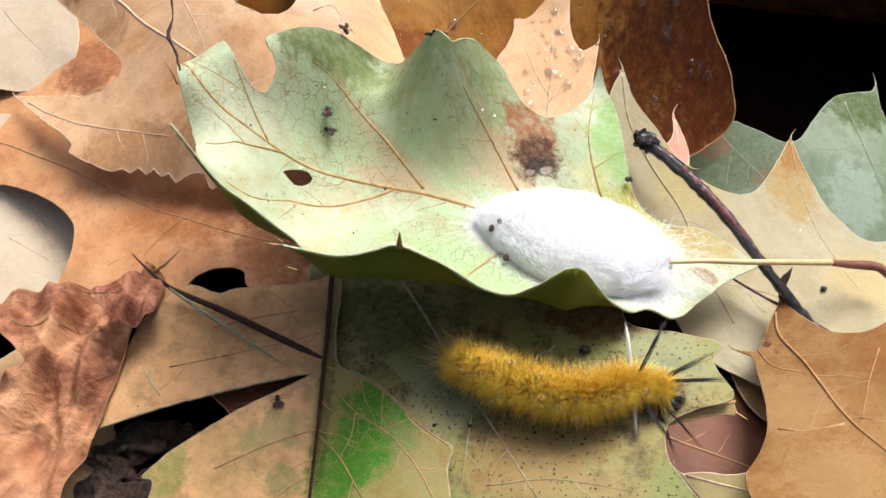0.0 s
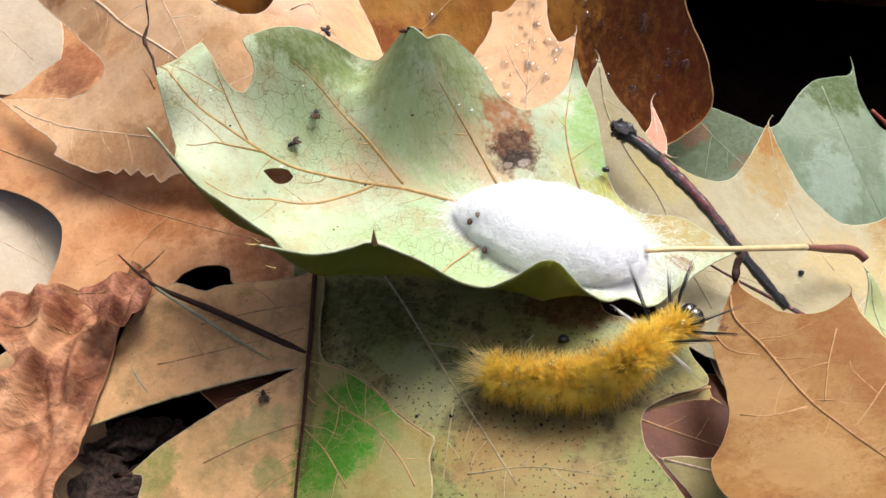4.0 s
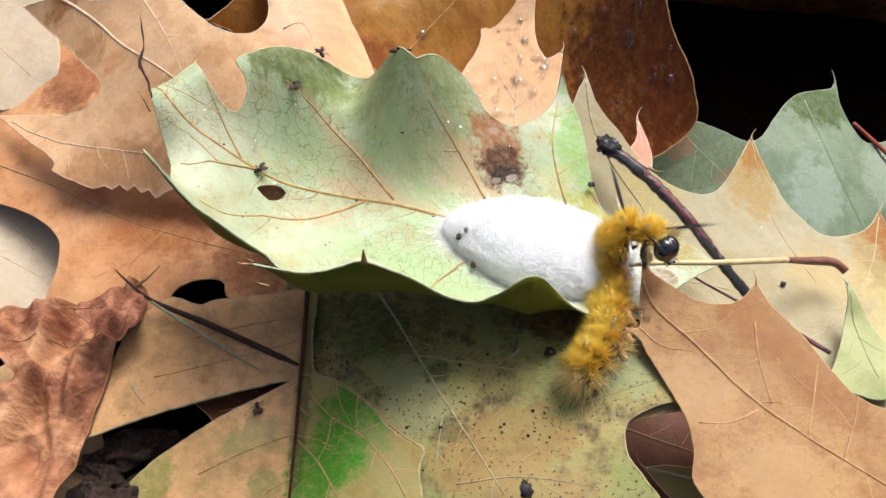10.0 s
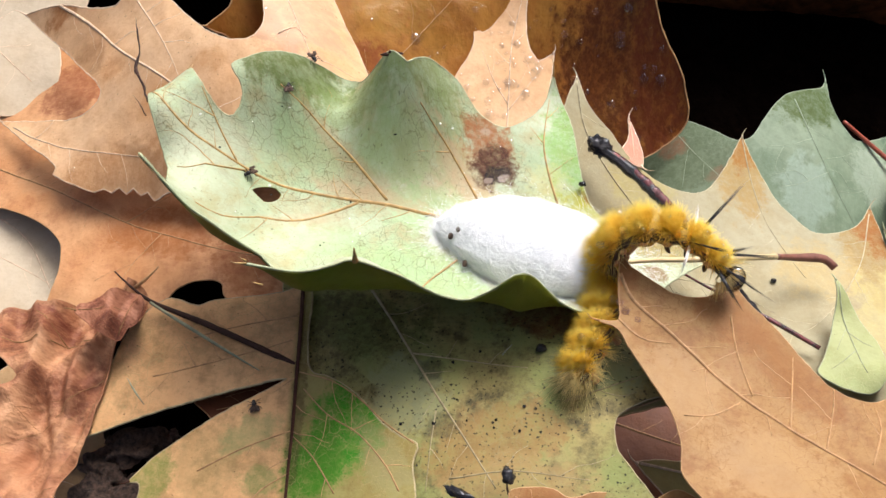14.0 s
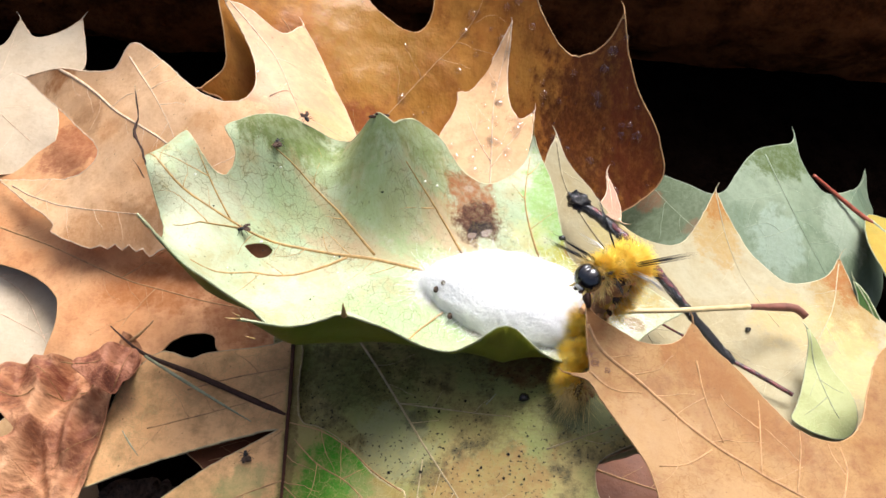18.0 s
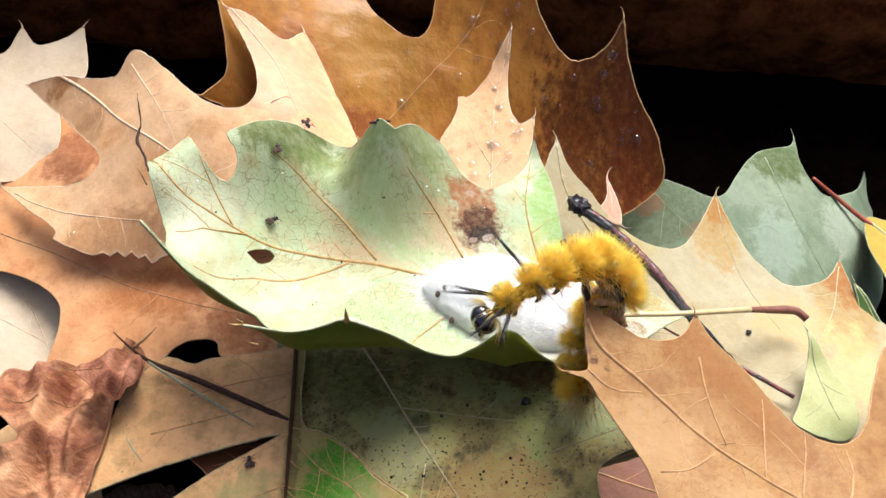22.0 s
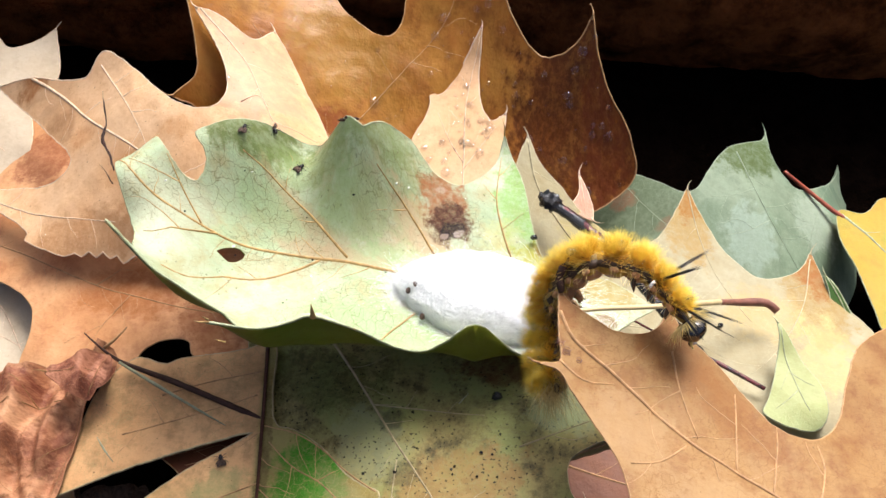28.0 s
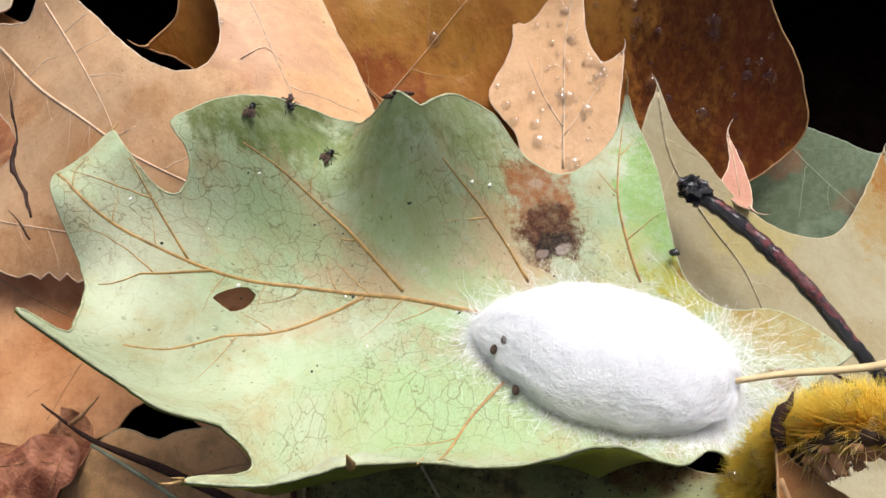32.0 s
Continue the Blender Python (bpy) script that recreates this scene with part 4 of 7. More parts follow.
            part("bristle_tip", tb, M[vein or "vein_tan"], root)
    lines = []
    for i, line in enumerate(shape["veins"]):
        flat = smooth_loop([(*p, 0.0) for p in line], 1.2, closed=False)
        lines.append(flat)
        pts = [(placed(shape, p.x, p.y) + Vector((0, 0, 0.03))) * MM for p in flat]
        size = vein_size[0] if i == 0 else vein_size[0] * slender
        tb = bmesh.new()
        tube(tb, pts, (size * 0.95 * MM, vein_size[1] * (0.9 if i == 0 else 0.5) * MM), 8, 0.5)
        part("midrib" if i == 0 else "side_vein", tb, M[(vein or "vein_tan") if i == 0 or not side_vein else side_vein], root)
    fine = bmesh.new()
    for i, flat in enumerate(lines):
        gap = 0
        for k in range(2, len(flat) - 2):
            gap += 1
            if gap < 3 or random.random() < 0.4:
                continue
            gap = 0
            ahead = (flat[k + 1] - flat[k - 1]).normalized()
            turn = random.choice((-1, 1)) * random.uniform(0.7, 1.15)
            way, q, run = Vector((ahead.x * math.cos(turn) - ahead.y * math.sin(turn), ahead.x * math.sin(turn) + ahead.y * math.cos(turn), 0)), flat[k].copy(), []
            for _ in range(random.randint(5, 10)):
                if not inside(q, loop) or any(inside(q, h) for h in gaps):
                    break
                run.append((placed(shape, q.x, q.y) + Vector((0, 0, 0.015))) * MM)
                q = q + way * 0.8
                bend = random.gauss(0, 0.16) - 0.03 * turn
                way = Vector((way.x * math.cos(bend) - way.y * math.sin(bend), way.x * math.sin(bend) + way.y * math.cos(bend), 0))
            if len(run) > 3:
                tube(fine, run, (vein_size[0] * 0.26 * MM, 0.03 * MM), 4, 0.5)
    if fine.verts:
        tagged(part("fine_venation", fine, M[side_vein or vein or "vein_tan"], root), kind="stuff")
    else:
        fine.free()
    edge = bmesh.new()
    rim = [(placed(shape, p.x, p.y) - Vector((0, 0, thick * 0.5))) * MM for p in loop]
    tube(edge, rim + rim[:1], (thick * 0.52 * MM, thick * 0.52 * MM), 6)
    part("margin", edge, M[margin or vein or "vein_tan"], root)
    n = len(shape["outline"])
    for k in range(n):
        a, b, c = (Vector(shape["outline"][j % n]) for j in (k - 1, k, k + 1))
        if key not in ("teal", "cream", "wet", "tanleft", "spike", "droptan", "pale", "sprig") and (a - b).angle(c - b) < radians(80) and not inside(b + ((b - a).normalized() + (b - c).normalized()) * 0.4, loop):
            way = ((b - a).normalized() + (b - c).normalized()).normalized()
            bend = Vector((-way.y, way.x)) * random.uniform(-0.5, 0.5)
            tips = [placed(shape, *(b - way * 0.3)), placed(shape, *(b + way * 0.7)) + Vector((0, 0, 0.15)), placed(shape, *(b + way * 1.3 + bend)) + Vector((0, 0, 0.5))]
            tb = bmesh.new()
            tube(tb, [q * MM for q in tips], (0.16 * MM, 0.1 * MM, 0.03 * MM), 5)
            part("bristle", tb, M[vein or "vein_tan"], root)
    return root

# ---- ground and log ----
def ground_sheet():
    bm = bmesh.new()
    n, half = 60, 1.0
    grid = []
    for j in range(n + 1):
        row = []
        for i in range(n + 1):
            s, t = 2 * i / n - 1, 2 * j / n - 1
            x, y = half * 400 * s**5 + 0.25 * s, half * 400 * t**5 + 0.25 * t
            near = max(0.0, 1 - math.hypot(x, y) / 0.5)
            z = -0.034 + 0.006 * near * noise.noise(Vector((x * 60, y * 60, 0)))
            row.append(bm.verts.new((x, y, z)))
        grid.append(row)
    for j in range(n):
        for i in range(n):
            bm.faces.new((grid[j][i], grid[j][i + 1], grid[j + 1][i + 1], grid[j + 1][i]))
    return tagged(part("ground", bm, M["soil"]), "forest soil under the leaves, coloured near black for deep shade", "ground", kind="structure")


ground_sheet()


def fallen_log():
    root = new("fallen_log")
    tagged(root, "dark rotten log with cracked bark behind the leaves", "log")
    bm = bmesh.new()
    axis0, axis1 = Vector((-0.30, 0.123, -0.004)), Vector((0.40, 0.140, -0.010))
    n, sides = 150, 72
    rings = []
    for i in range(n + 1):
        c = axis0.lerp(axis1, i / n)
        row = []
        for k in range(sides):
            a = 2 * math.pi * k / sides
            d = Vector((0, math.cos(a), math.sin(a)))
            q = c + d * 0.05
            g = noise.noise(Vector((q.x * 40, q.y * 130, q.z * 130))) * 0.004 + noise.noise(Vector((q.x * 140, q.y * 400, q.z * 400))) * 0.0015
            row.append(bm.verts.new(c + d * (0.052 + g)))
        rings.append(row)
    for a, b in zip(rings, rings[1:]):
        for k in range(sides):
            bm.faces.new((a[k], b[k], b[(k + 1) % sides], a[(k + 1) % sides]))
    bm.faces.new(rings[0])
    bm.faces.new(rings[-1][::-1])
    part("trunk", bm, M["bark"], root)
    return root


fallen_log()

# ---- leaves, from the bottom of the litter to the top ----
SHAPE["green"]["rim"] = [(-30, -10, 0.6), (-27, -11.3, 2.6), (-22, -13.6, 2.4), (-18, -15.3, 0.8), (-15.5, -15.2, 0), (-14.5, -22, 0.6), (-12.0, -21.7, 2.2), (-9.0, -21.2, 4.0), (-2.8, -18.5, 4.6), (8, -16.2, 1.5), (12, -15.5, 2.5), (17.1, -15.4, 5.0), (21, -14.5, 3.0), (26, -14, 0)]
SHAPE["droptan"]["lifts"] = list(SHAPE["droptan"]["lifts"]) + [(1.2, 21.5, 5.0, 4.4)]
SHAPE["droptan"]["outline"][:3] = [(1.3, 20.5), (0.1, 18.7), (-1.6, 16.2)]
SHAPE["droptan"]["veins"][0][-1] = (1.0, 19.2)
SHAPE["curled"]["wave"] = 1.2
SHAPE["curled"]["creases"] = 4.5
SHAPE["fold"]["creases"] = 3.0
SHAPE["tanleft"]["wave"] = 0.6
SHAPE["wet"]["wave"] = 0.9
SHAPE["brownleft"]["wave"] = 0.6
SHAPE["front"]["wave"] = 0.5
leaf("pale", "pale", "bleached beige oak leaf lobe lying on a brown leaf", "vein_pale", vein_size=(0.2, 0.1))
leaf("palelow", "pale", "bleached beige leaf seen through a brown leaf's sinus", "vein_pale", vein_size=(0.2, 0.1))
leaf("paletip", "paletip", "faded tan leaf under the dry curled leaf", "vein_pale")
leaf("redbrown", "redbrown", "dark reddish-brown leaf deep in the litter", "vein_tan", vein_size=(0.25, 0.1))
leaf("sprig", "sprig", "olive tan leaf half hidden under the litter", "vein_pale", vein_size=(0.25, 0.1))
leaf("under", "under", "dull tan leaf under the cream leaf", "vein_pale", vein_size=(0.25, 0.1))
leaf("yellow", "yellow", "yellow leaf with green patches at the litter edge", "vein_lime", vein_size=(0.3, 0.1))
leaf("greenbit", "lower_green", "small green leaf scrap beside the yellow leaf", "vein_lime", vein_size=(0.15, 0.06), step=0.8)
leaf("brownleft", "brownleft", "smooth brown oak leaf with deep sinuses", "vein_tan", vein_size=(0.2, 0.1), step=0.9)
leaf("teal", "teal", "grey-green oak leaf under the cream leaf", "vein_teal", vein_size=(0.15, 0.06), slender=0.4)
leaf("cream", "cream", "pale cream-yellow oak leaf under a burnt twig", "vein_cream", vein_size=(0.24, 0.1))
leaf("flap", "flap", "pale green folded leaf flap on the cream leaf", "vein_lime", vein_size=(0.15, 0.06), step=0.8)
leaf("wet", "wet", "wet amber-brown oak leaf beaded with rain", "vein_tan", vein_size=(0.26, 0.1), step=1.0)
leaf("spike", "spike", "pinkish pointed leaf tip standing by the wet leaf", "vein_pale", vein_size=(0.12, 0.05), step=0.8)
leaf("droptan", "droptan", "light tan oak leaf lobe with water droplets", "vein_pale", vein_size=(0.2, 0.08))
leaf("tanleft", "tanleft", "broad pale tan oak leaf with pointed lobes", "vein_pale", vein_size=(0.3, 0.12), step=0.8)
leaf("gap", "redbrown", "reddish-brown leaf strip deep under the half-tan leaf", "vein_tan", vein_size=(0.15, 0.06))
leaf("sliver", "sprig", "narrow tan leaf edge beside the mottled leaf", "vein_tan", vein_size=(0.2, 0.1))
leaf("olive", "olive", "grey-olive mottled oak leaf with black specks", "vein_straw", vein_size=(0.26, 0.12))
leaf("half", "half", "half-tan oak leaf with a bright green patch", "vein_dark", vein_size=(0.45, 0.28), side_vein="vein_tan", margin="vein_straw", thick=0.4, slender=0.22)
leaf("curled", "curled", "dry curled red-brown leaf with crumpled edges", "vein_brown", step=0.6, vein_size=(0.16, 0.06), margin="curled", thick=0.18)
leaf("fold", "fold", "crumpled flap folded over the dry curled leaf", "vein_brown", step=0.6, vein_size=(0.14, 0.06), margin="fold", thick=0.18)
HOLE = [(-20.2, -0.9), (-19.1, 0.6), (-17.6, 1.5), (-16.9, 1.0), (-17.5, -0.6), (-18.7, -1.6), (-19.5, -1.3)]
green_leaf = leaf("green", "green", "pale green oak leaf, underside up, edges curled", "vein_green", step=1.0, back="green_top", holes=[HOLE], vein_size=(0.46, 0.16), margin="vein_lime")
lobe_leaf = leaf("lobe", "front", "tan leaf lobe with black withered tips", "vein_tan", vein_size=(0.24, 0.1))
front_leaf = leaf("front", "front", "warm tan oak leaf that the caterpillar climbs", "vein_tan", vein_size=(0.34, 0.2))

for base, tip, r in (((-2.0, -17.8, 20.0), (-2.0, -17.6, 22.5), 0.4), ((-13.8, -19.7, 21.3), (-14.4, -19.9, 22.4), 0.14), ((-13.4, -18.3, 13.8), (-14.4, -18.7, 15.0), 0.14)):
    o = Vector(SHAPE["green"]["origin"])
    bm = bmesh.new()
    a, b = Vector(base) * MM - o, Vector(tip) * MM - o
    tube(bm, [a, a.lerp(b, 0.5), b], (r * MM, r * 0.55 * MM, r * 0.12 * MM), 8)
    part("bristle_tip", bm, M["vein_green"], green_leaf, "pointed olive-brown lobe bristle")

for u, v, r, turns in ((-20.9, 3.4, 0.42, 2), (-20.2, 2.2, 0.45, 3), (-18.6, 1.6, 0.4, 2)):
    bm = bmesh.new()
    run = []
    for k in range(turns * 6 + 1):
        a = k * math.pi / 3
        w = 1 + 0.7 * noise.noise(Vector((k * 0.45, u, v)))
        q = (u + r * w * math.cos(a) + 0.02 * k, v + r * 0.8 * w * math.sin(a) + 0.05 * k)
        run.append((placed(SHAPE["front"], *q) + Vector((0, 0, 0.03))) * MM)
    tube(bm, run, (0.05 * MM, 0.03 * MM), 4)
    part("mine_mark", bm, M["petiole_red"], front_leaf, "thin brown looping insect mark")

tip = Vector(SHAPE["front"]["outline"][0])
base = placed(SHAPE["front"], tip.x, tip.y)
bm = bmesh.new()
tube(bm, [(base + Vector(q)) * MM for q in ((0.3, -0.9, -0.1), (0.0, 0.3, 0.2), (-0.1, 1.1, 0.7), (0.2, 1.8, 1.3), (0.7, 2.3, 1.7), (0.9, 3.2, 2.0))], [r * MM for r in (0.35, 0.62, 0.5, 0.55, 0.3, 0.06)], 9)
part("withered_tip", bm, M["stem"], front_leaf, "dark withered hooked leaf tip")

# ---- stems, twigs and petioles ----
def lift(key, u, v):
    """A point in the world, in millimetres, on a leaf at (u, v) of its plan."""
    return Vector(SHAPE[key]["origin"]) * 1000 + placed(SHAPE[key], u, v)


def on(key, x, y, above=0.0):
    """The world point in millimetres on a leaf over the world place (x, y)."""
    o = Vector(SHAPE[key]["origin"]) * 1000
    u, v = x - o.x, y - o.y
    for _ in range(12):
        v += 0.6 * (y - lift(key, u, v).y)
    return Vector((x, y, lift(key, u, v).z + above))


def strand(name, pts, radii, material, parent=None, label="", sides=10, step=1.0, rough=0.0):
    line = smooth_loop([Vector(p) for p in pts], step, closed=False)
    n = len(line)
    rr = []
    for i in range(n):
        s = i / (n - 1) * (len(radii) - 1)
        k = min(int(s), len(radii) - 2)
        r = radii[k] + (radii[k + 1] - radii[k]) * (s - k)
        rr.append(r * MM * (1 + rough * noise.noise(line[i] * 0.9)))
    bm = bmesh.new()
    tube(bm, [p * MM for p in line], rr, sides)
    if rough:
        for v in bm.verts:
            v.co += v.normal * 0.0
            v.co += Vector([noise.noise(v.co * 1500 + Vector((k * 7, 0, 0))) for k in range(3)]) * rough * 0.35 * MM
    return part(name, bm, material, parent, label)


BURNT = [(29.8, 19.0, -2.0), (32.8, 17.1, -2.5), (37.4, 13.1, -3.5), (41.6, 8.8, -4.6), (46.9, 2.6, -6.5), (50.1, -0.5, -8.0), (53.4, -3.6, -9.5)]
burnt = tagged(new("burnt_twig"), "blackened twig with a charred knob across the leaves", "twig")
strand("bark", BURNT, (0.85, 0.9, 0.85, 0.8, 0.75, 0.8, 0.7), M["burnt"], burnt, "black charred bark", 16, 0.3, 0.24)
strand("red_bark", [Vector(p) + Vector((0.1, 0.0, 0.22)) for p in BURNT[0:5]], (0.6, 0.75, 0.75, 0.45), M["twig_red"], burnt, "dark red bark streak", 12, 0.3, 0.22)
knob_mesh = bmesh.new()
blob(knob_mesh, Vector((29.2, 19.5, -1.8)) * MM, (1.7 * MM, 1.3 * MM, 1.3 * MM), 2.0, 0.7, 30, 40, Euler((0, 0, -0.7)).to_matrix())
for v in knob_mesh.verts:
    v.co += Vector([noise.noise(v.co * 1300 + Vector((k * 9, 0, 0))) + 0.6 * noise.noise(v.co * 3600 + Vector((k * 5, 0, 0))) for k in range(3)]) * 0.42 * MM
part("knob", knob_mesh, M["burnt"], burnt, "charred black knob")

petiole = tagged(new("leaf_stalk"), "slender cream and red-brown stalk of the green leaf", "stalk")
STALK = [(31.1, -3.5, 1.6), (35.9, -2.4, 1.2), (41.3, -1.6, 0.8), (45.4, -0.7, 0.2), (55.4, 3.9, -5.0), (59.2, 5.7, -7.5), (64.3, 6.8, -9.0), (65.9, 5.7, -9.5)]
strand("stalk_base", STALK[:5], (0.3, 0.36, 0.4, 0.42, 0.46), M["petiole"], petiole, "cream-coloured stalk")
strand("stalk_end", STALK[4:], (0.46, 0.55, 0.72, 0.6), M["petiole_red"], petiole, "red-brown stalk end")

dark_stem = tagged(new("leaf_stalk"), "thin dark brown stalk lying over tan leaves", "stalk")
strand("stem", [(-39.7, -7.4, -5.0), (-37.6, -8.7, -6.5), (-34.5, -10.3, -7.6), (-26.2, -12.9, -8.1), (-18.7, -15.6, -8.2), (-10.4, -18.9, -8.0)], (0.1, 0.25, 0.45, 0.46, 0.46, 0.6), M["stem"], dark_stem, "", 10, 1.0, 0.12)
splint = tagged(new("twig_splinter"), "thin brown broken splinter beside the dark stalk", "twig")
strand("splinter", [(-36.5, -9.2, -6.0), (-35.0, -8.3, -5.0), (-33.3, -6.6, -4.0)], (0.3, 0.22, 0.1), M["vein_tan"], splint, "", 8, 0.8, 0.2)
GRASS = plain("grey_green_grass", (0.30, 0.31, 0.18), 0.5)
for pts, r in (([(-34.1, -11.0, -6.8), (-29.9, -13.0, -7.6), (-23.1, -16.4, -8.0), (-16.0, -19.8, -8.6)], (0.22, 0.28, 0.2, 0.05)), ([(-35.0, -21.9, -8.9), (-33.3, -23.9, -9.0), (-31.8, -25.4, -9.1)], (0.05, 0.16, 0.05)), ([(16, -17.5, -1.2), (17.2, -16.0, -0.9)], (0.1, 0.05))):
    needle = tagged(new("grass_blade"), "thin grey-green grass blade on a leaf", "grass", "grass blades")
    strand("blade", pts, r, GRASS, needle, "", 6)
redstalk = tagged(new("leaf_stalk"), "red stalk of the grey-green leaf", "stalk")
strand("stalk", [(75.2, 41.2, -16.0), (80.2, 39.5, -19.0), (85.5, 36.1, -21.0), (89.4, 33.9, -22.0), (96.7, 31.3, -23.0)], (0.35, 0.4, 0.45, 0.5, 0.5), plain("red_stalk", (0.38, 0.09, 0.05), 0.4), redstalk)
thin = tagged(new("twig"), "thin dark red twig under the burnt twig", "twig")
strand("bark", [(41.2, 4.1, -10.0), (45.5, 1.8, -10.5), (55.4, -3.6, -10.5), (62.3, -7.4, -11.0)], (0.15, 0.22, 0.38, 0.35), M["twig_red"], thin)
apex = tagged(new("leaf_bristle"), "dry dark brown bristle at the green leaf's tip", "leaf bristle")
strand("thread", [(-29.0, -0.6, 24.5), (-30.1, 1.8, 25.0), (-31.3, 3.6, 25.5), (-31.3, 6.1, 26.0), (-31.7, 7.7, 27.0), (-32.7, 10.5, 27.0)], (0.08, 0.17, 0.2, 0.1, 0.15, 0.03), M["stem"], apex, "", 6, 0.5, 0.5)
strand("thread", [(-28.8, -2.3, 24.0), (-29.7, -1.2, 24.5), (-30.6, -0.4, 25.2)], (0.08, 0.06, 0.02), M["stem"], apex, "", 6, 0.5, 0.3)

# ---- wood chips and crumbs in the gaps ----
def chip(x, y, z, size, turn, seed):
    ob = tagged(new("wood_chip"), "small grey-brown rotten wood chip on the soil", "wood chip", "wood chips")
    bm = bmesh.new()
    blob(bm, (0, 0, 0), [s * MM for s in size], seed, 0.9, 36, 44, Euler((0.2, 0.3, radians(turn))).to_matrix())
    for v in bm.verts:
        v.co += Vector((0.2, 0.2, 0.5)) * MM * noise.noise(Vector((v.co.x * 500, v.co.y * 2600, v.co.z * 2600)))
        v.co += Vector((0.12, 0.12, 0.3)) * MM * noise.noise(Vector((v.co.x * 2500, v.co.y * 6000, v.co.z * 6000)))
    part("chunk", bm, M["chip"], ob)
    ob.location = (x * MM, y * MM, z * MM)


for args in ((-35.5, -28.0, -19.5, (4.6, 2.2, 1.8), 28, 1.0), (-38.8, -32.0, -20, (3.0, 1.8, 1.6), -20, 2.3), (-33, -33, -21, (3.2, 2.2, 1.6), 40, 3.1),
             (-43, -28, -22, (3.4, 2.2, 2), 70, 4.4), (-36, -36, -21, (5, 3, 2.4), 10, 5.9), (-31, -27, -22, (2.6, 2, 1.8), 0, 6.6), (35, -28, -19, (4, 2.5, 2), 30, 7.7)):
    chip(*args)


def crumb(place, size, seed, what="frass_pellet", label="tiny black pellet on a leaf", material="burnt"):
    ob = tagged(new(what), label, "debris", "leaf crumbs")
    bm = bmesh.new()
    blob(bm, (0, 0, 0), [s * MM for s in size], seed, 0.6, 8, 10)
    part("crumb", bm, M[material], ob)
    ob.location = Vector(place) * MM


crumb(on("olive", 21.2, -15.4, 0.5), (0.75, 0.6, 0.6), 1.0)
crumb((26.5, 11.2, -0.6), (0.5, 0.4, 0.4), 6.0)
for nub in ((-2.1, 18.4, 16.3), (-3.0, 18.2, 16.0), (-1.2, 18.7, 15.9)):
    crumb(nub, (0.6, 0.22, 0.25), nub[0], "bark_crumb", "dark brown crumb on the leaf edge", "stem")
crumb(on("cream", 58.0, 5.2, 0.3), (0.45, 0.35, 0.35), 2.0)
crumb(on("cream", 66.0, -8.2, 0.3), (0.6, 0.5, 0.4), 3.0)
for k in range(15):
    crumb(on("olive", random.uniform(2, 22), random.uniform(-34, -14), 0.12), [random.uniform(0.1, 0.22)] * 3, k, "soil_crumb", "tiny dark soil crumb on the mottled leaf")
for place, turn, size, stem in (((-16.0, 2.6, 2.2), 155, (2.0, 0.62, 0.6), False), ((-10.7, 5.7, 1.6), 100, (1.05, 0.75, 0.7), True)):
    bm = bmesh.new()
    blob(bm, Vector(place) * MM, [q * MM for q in size], turn, 0.7, 14, 18, Euler((0, 0, radians(turn))).to_matrix())
    for v in bm.verts:
        v.co += Vector([noise.noise(v.co * 1800 + Vector((k * 9, 0, 0))) for k in range(3)]) * 0.16 * MM
    part("withered_bit", bm, M["burnt"], lobe_leaf, "black withered leaf bit")
    if stem:
        bm = bmesh.new()
        tube(bm, [Vector(q) * MM for q in ((-10.3, 3.6, 0.5), (-10.6, 4.4, 0.9), (-10.7, 5.4, 1.5))], (0.16 * MM, 0.1 * MM), 6)
        part("thread", bm, M["stem"], lobe_leaf)
    else:
        bm = bmesh.new()
        tube(bm, [Vector(q) * MM for q in ((-8.6, -3.6, -0.1), (-11.5, -1.0, 0.8), (-14.6, 1.8, 2.0))], (0.35 * MM, 0.25 * MM), 7)
        part("thread", bm, M["stem"], lobe_leaf)

# ---- cocoon ----
SILK_AT = on("green", 18.4, -2.2, 1.6)


GREEN_EDGE = [Vector(p) for p in SHAPE["green"]["outline"]]


def silk_shell_material():
    """Packed white silk, thin towards its pointed end, where grey shade is put into its colour."""
    m = Nodes("packed_silk", "object")
    # mottled grey-blue paints the shaded side at the thin left end
    thin = m.math("MULTIPLY", m.ramp(m.side(-5.5, 0, 90), -4, 3.5, flip=True), m.ramp(m.noise(0.33, 5, 0.6), 0.4, 0.62))
    few = m.math("MULTIPLY", m.ramp(m.noise(0.5, 4, 0.6), 0.62, 0.72), 0.35)
    colour = m.mix(m.math("MULTIPLY", m.math("MAXIMUM", thin, few), 0.75), (0.94, 0.94, 0.94), (0.55, 0.58, 0.61))
    return m.finish(colour, 0.9, m.noise(1.2, 6, 0.75), 0.06, 0.1, 0.3)


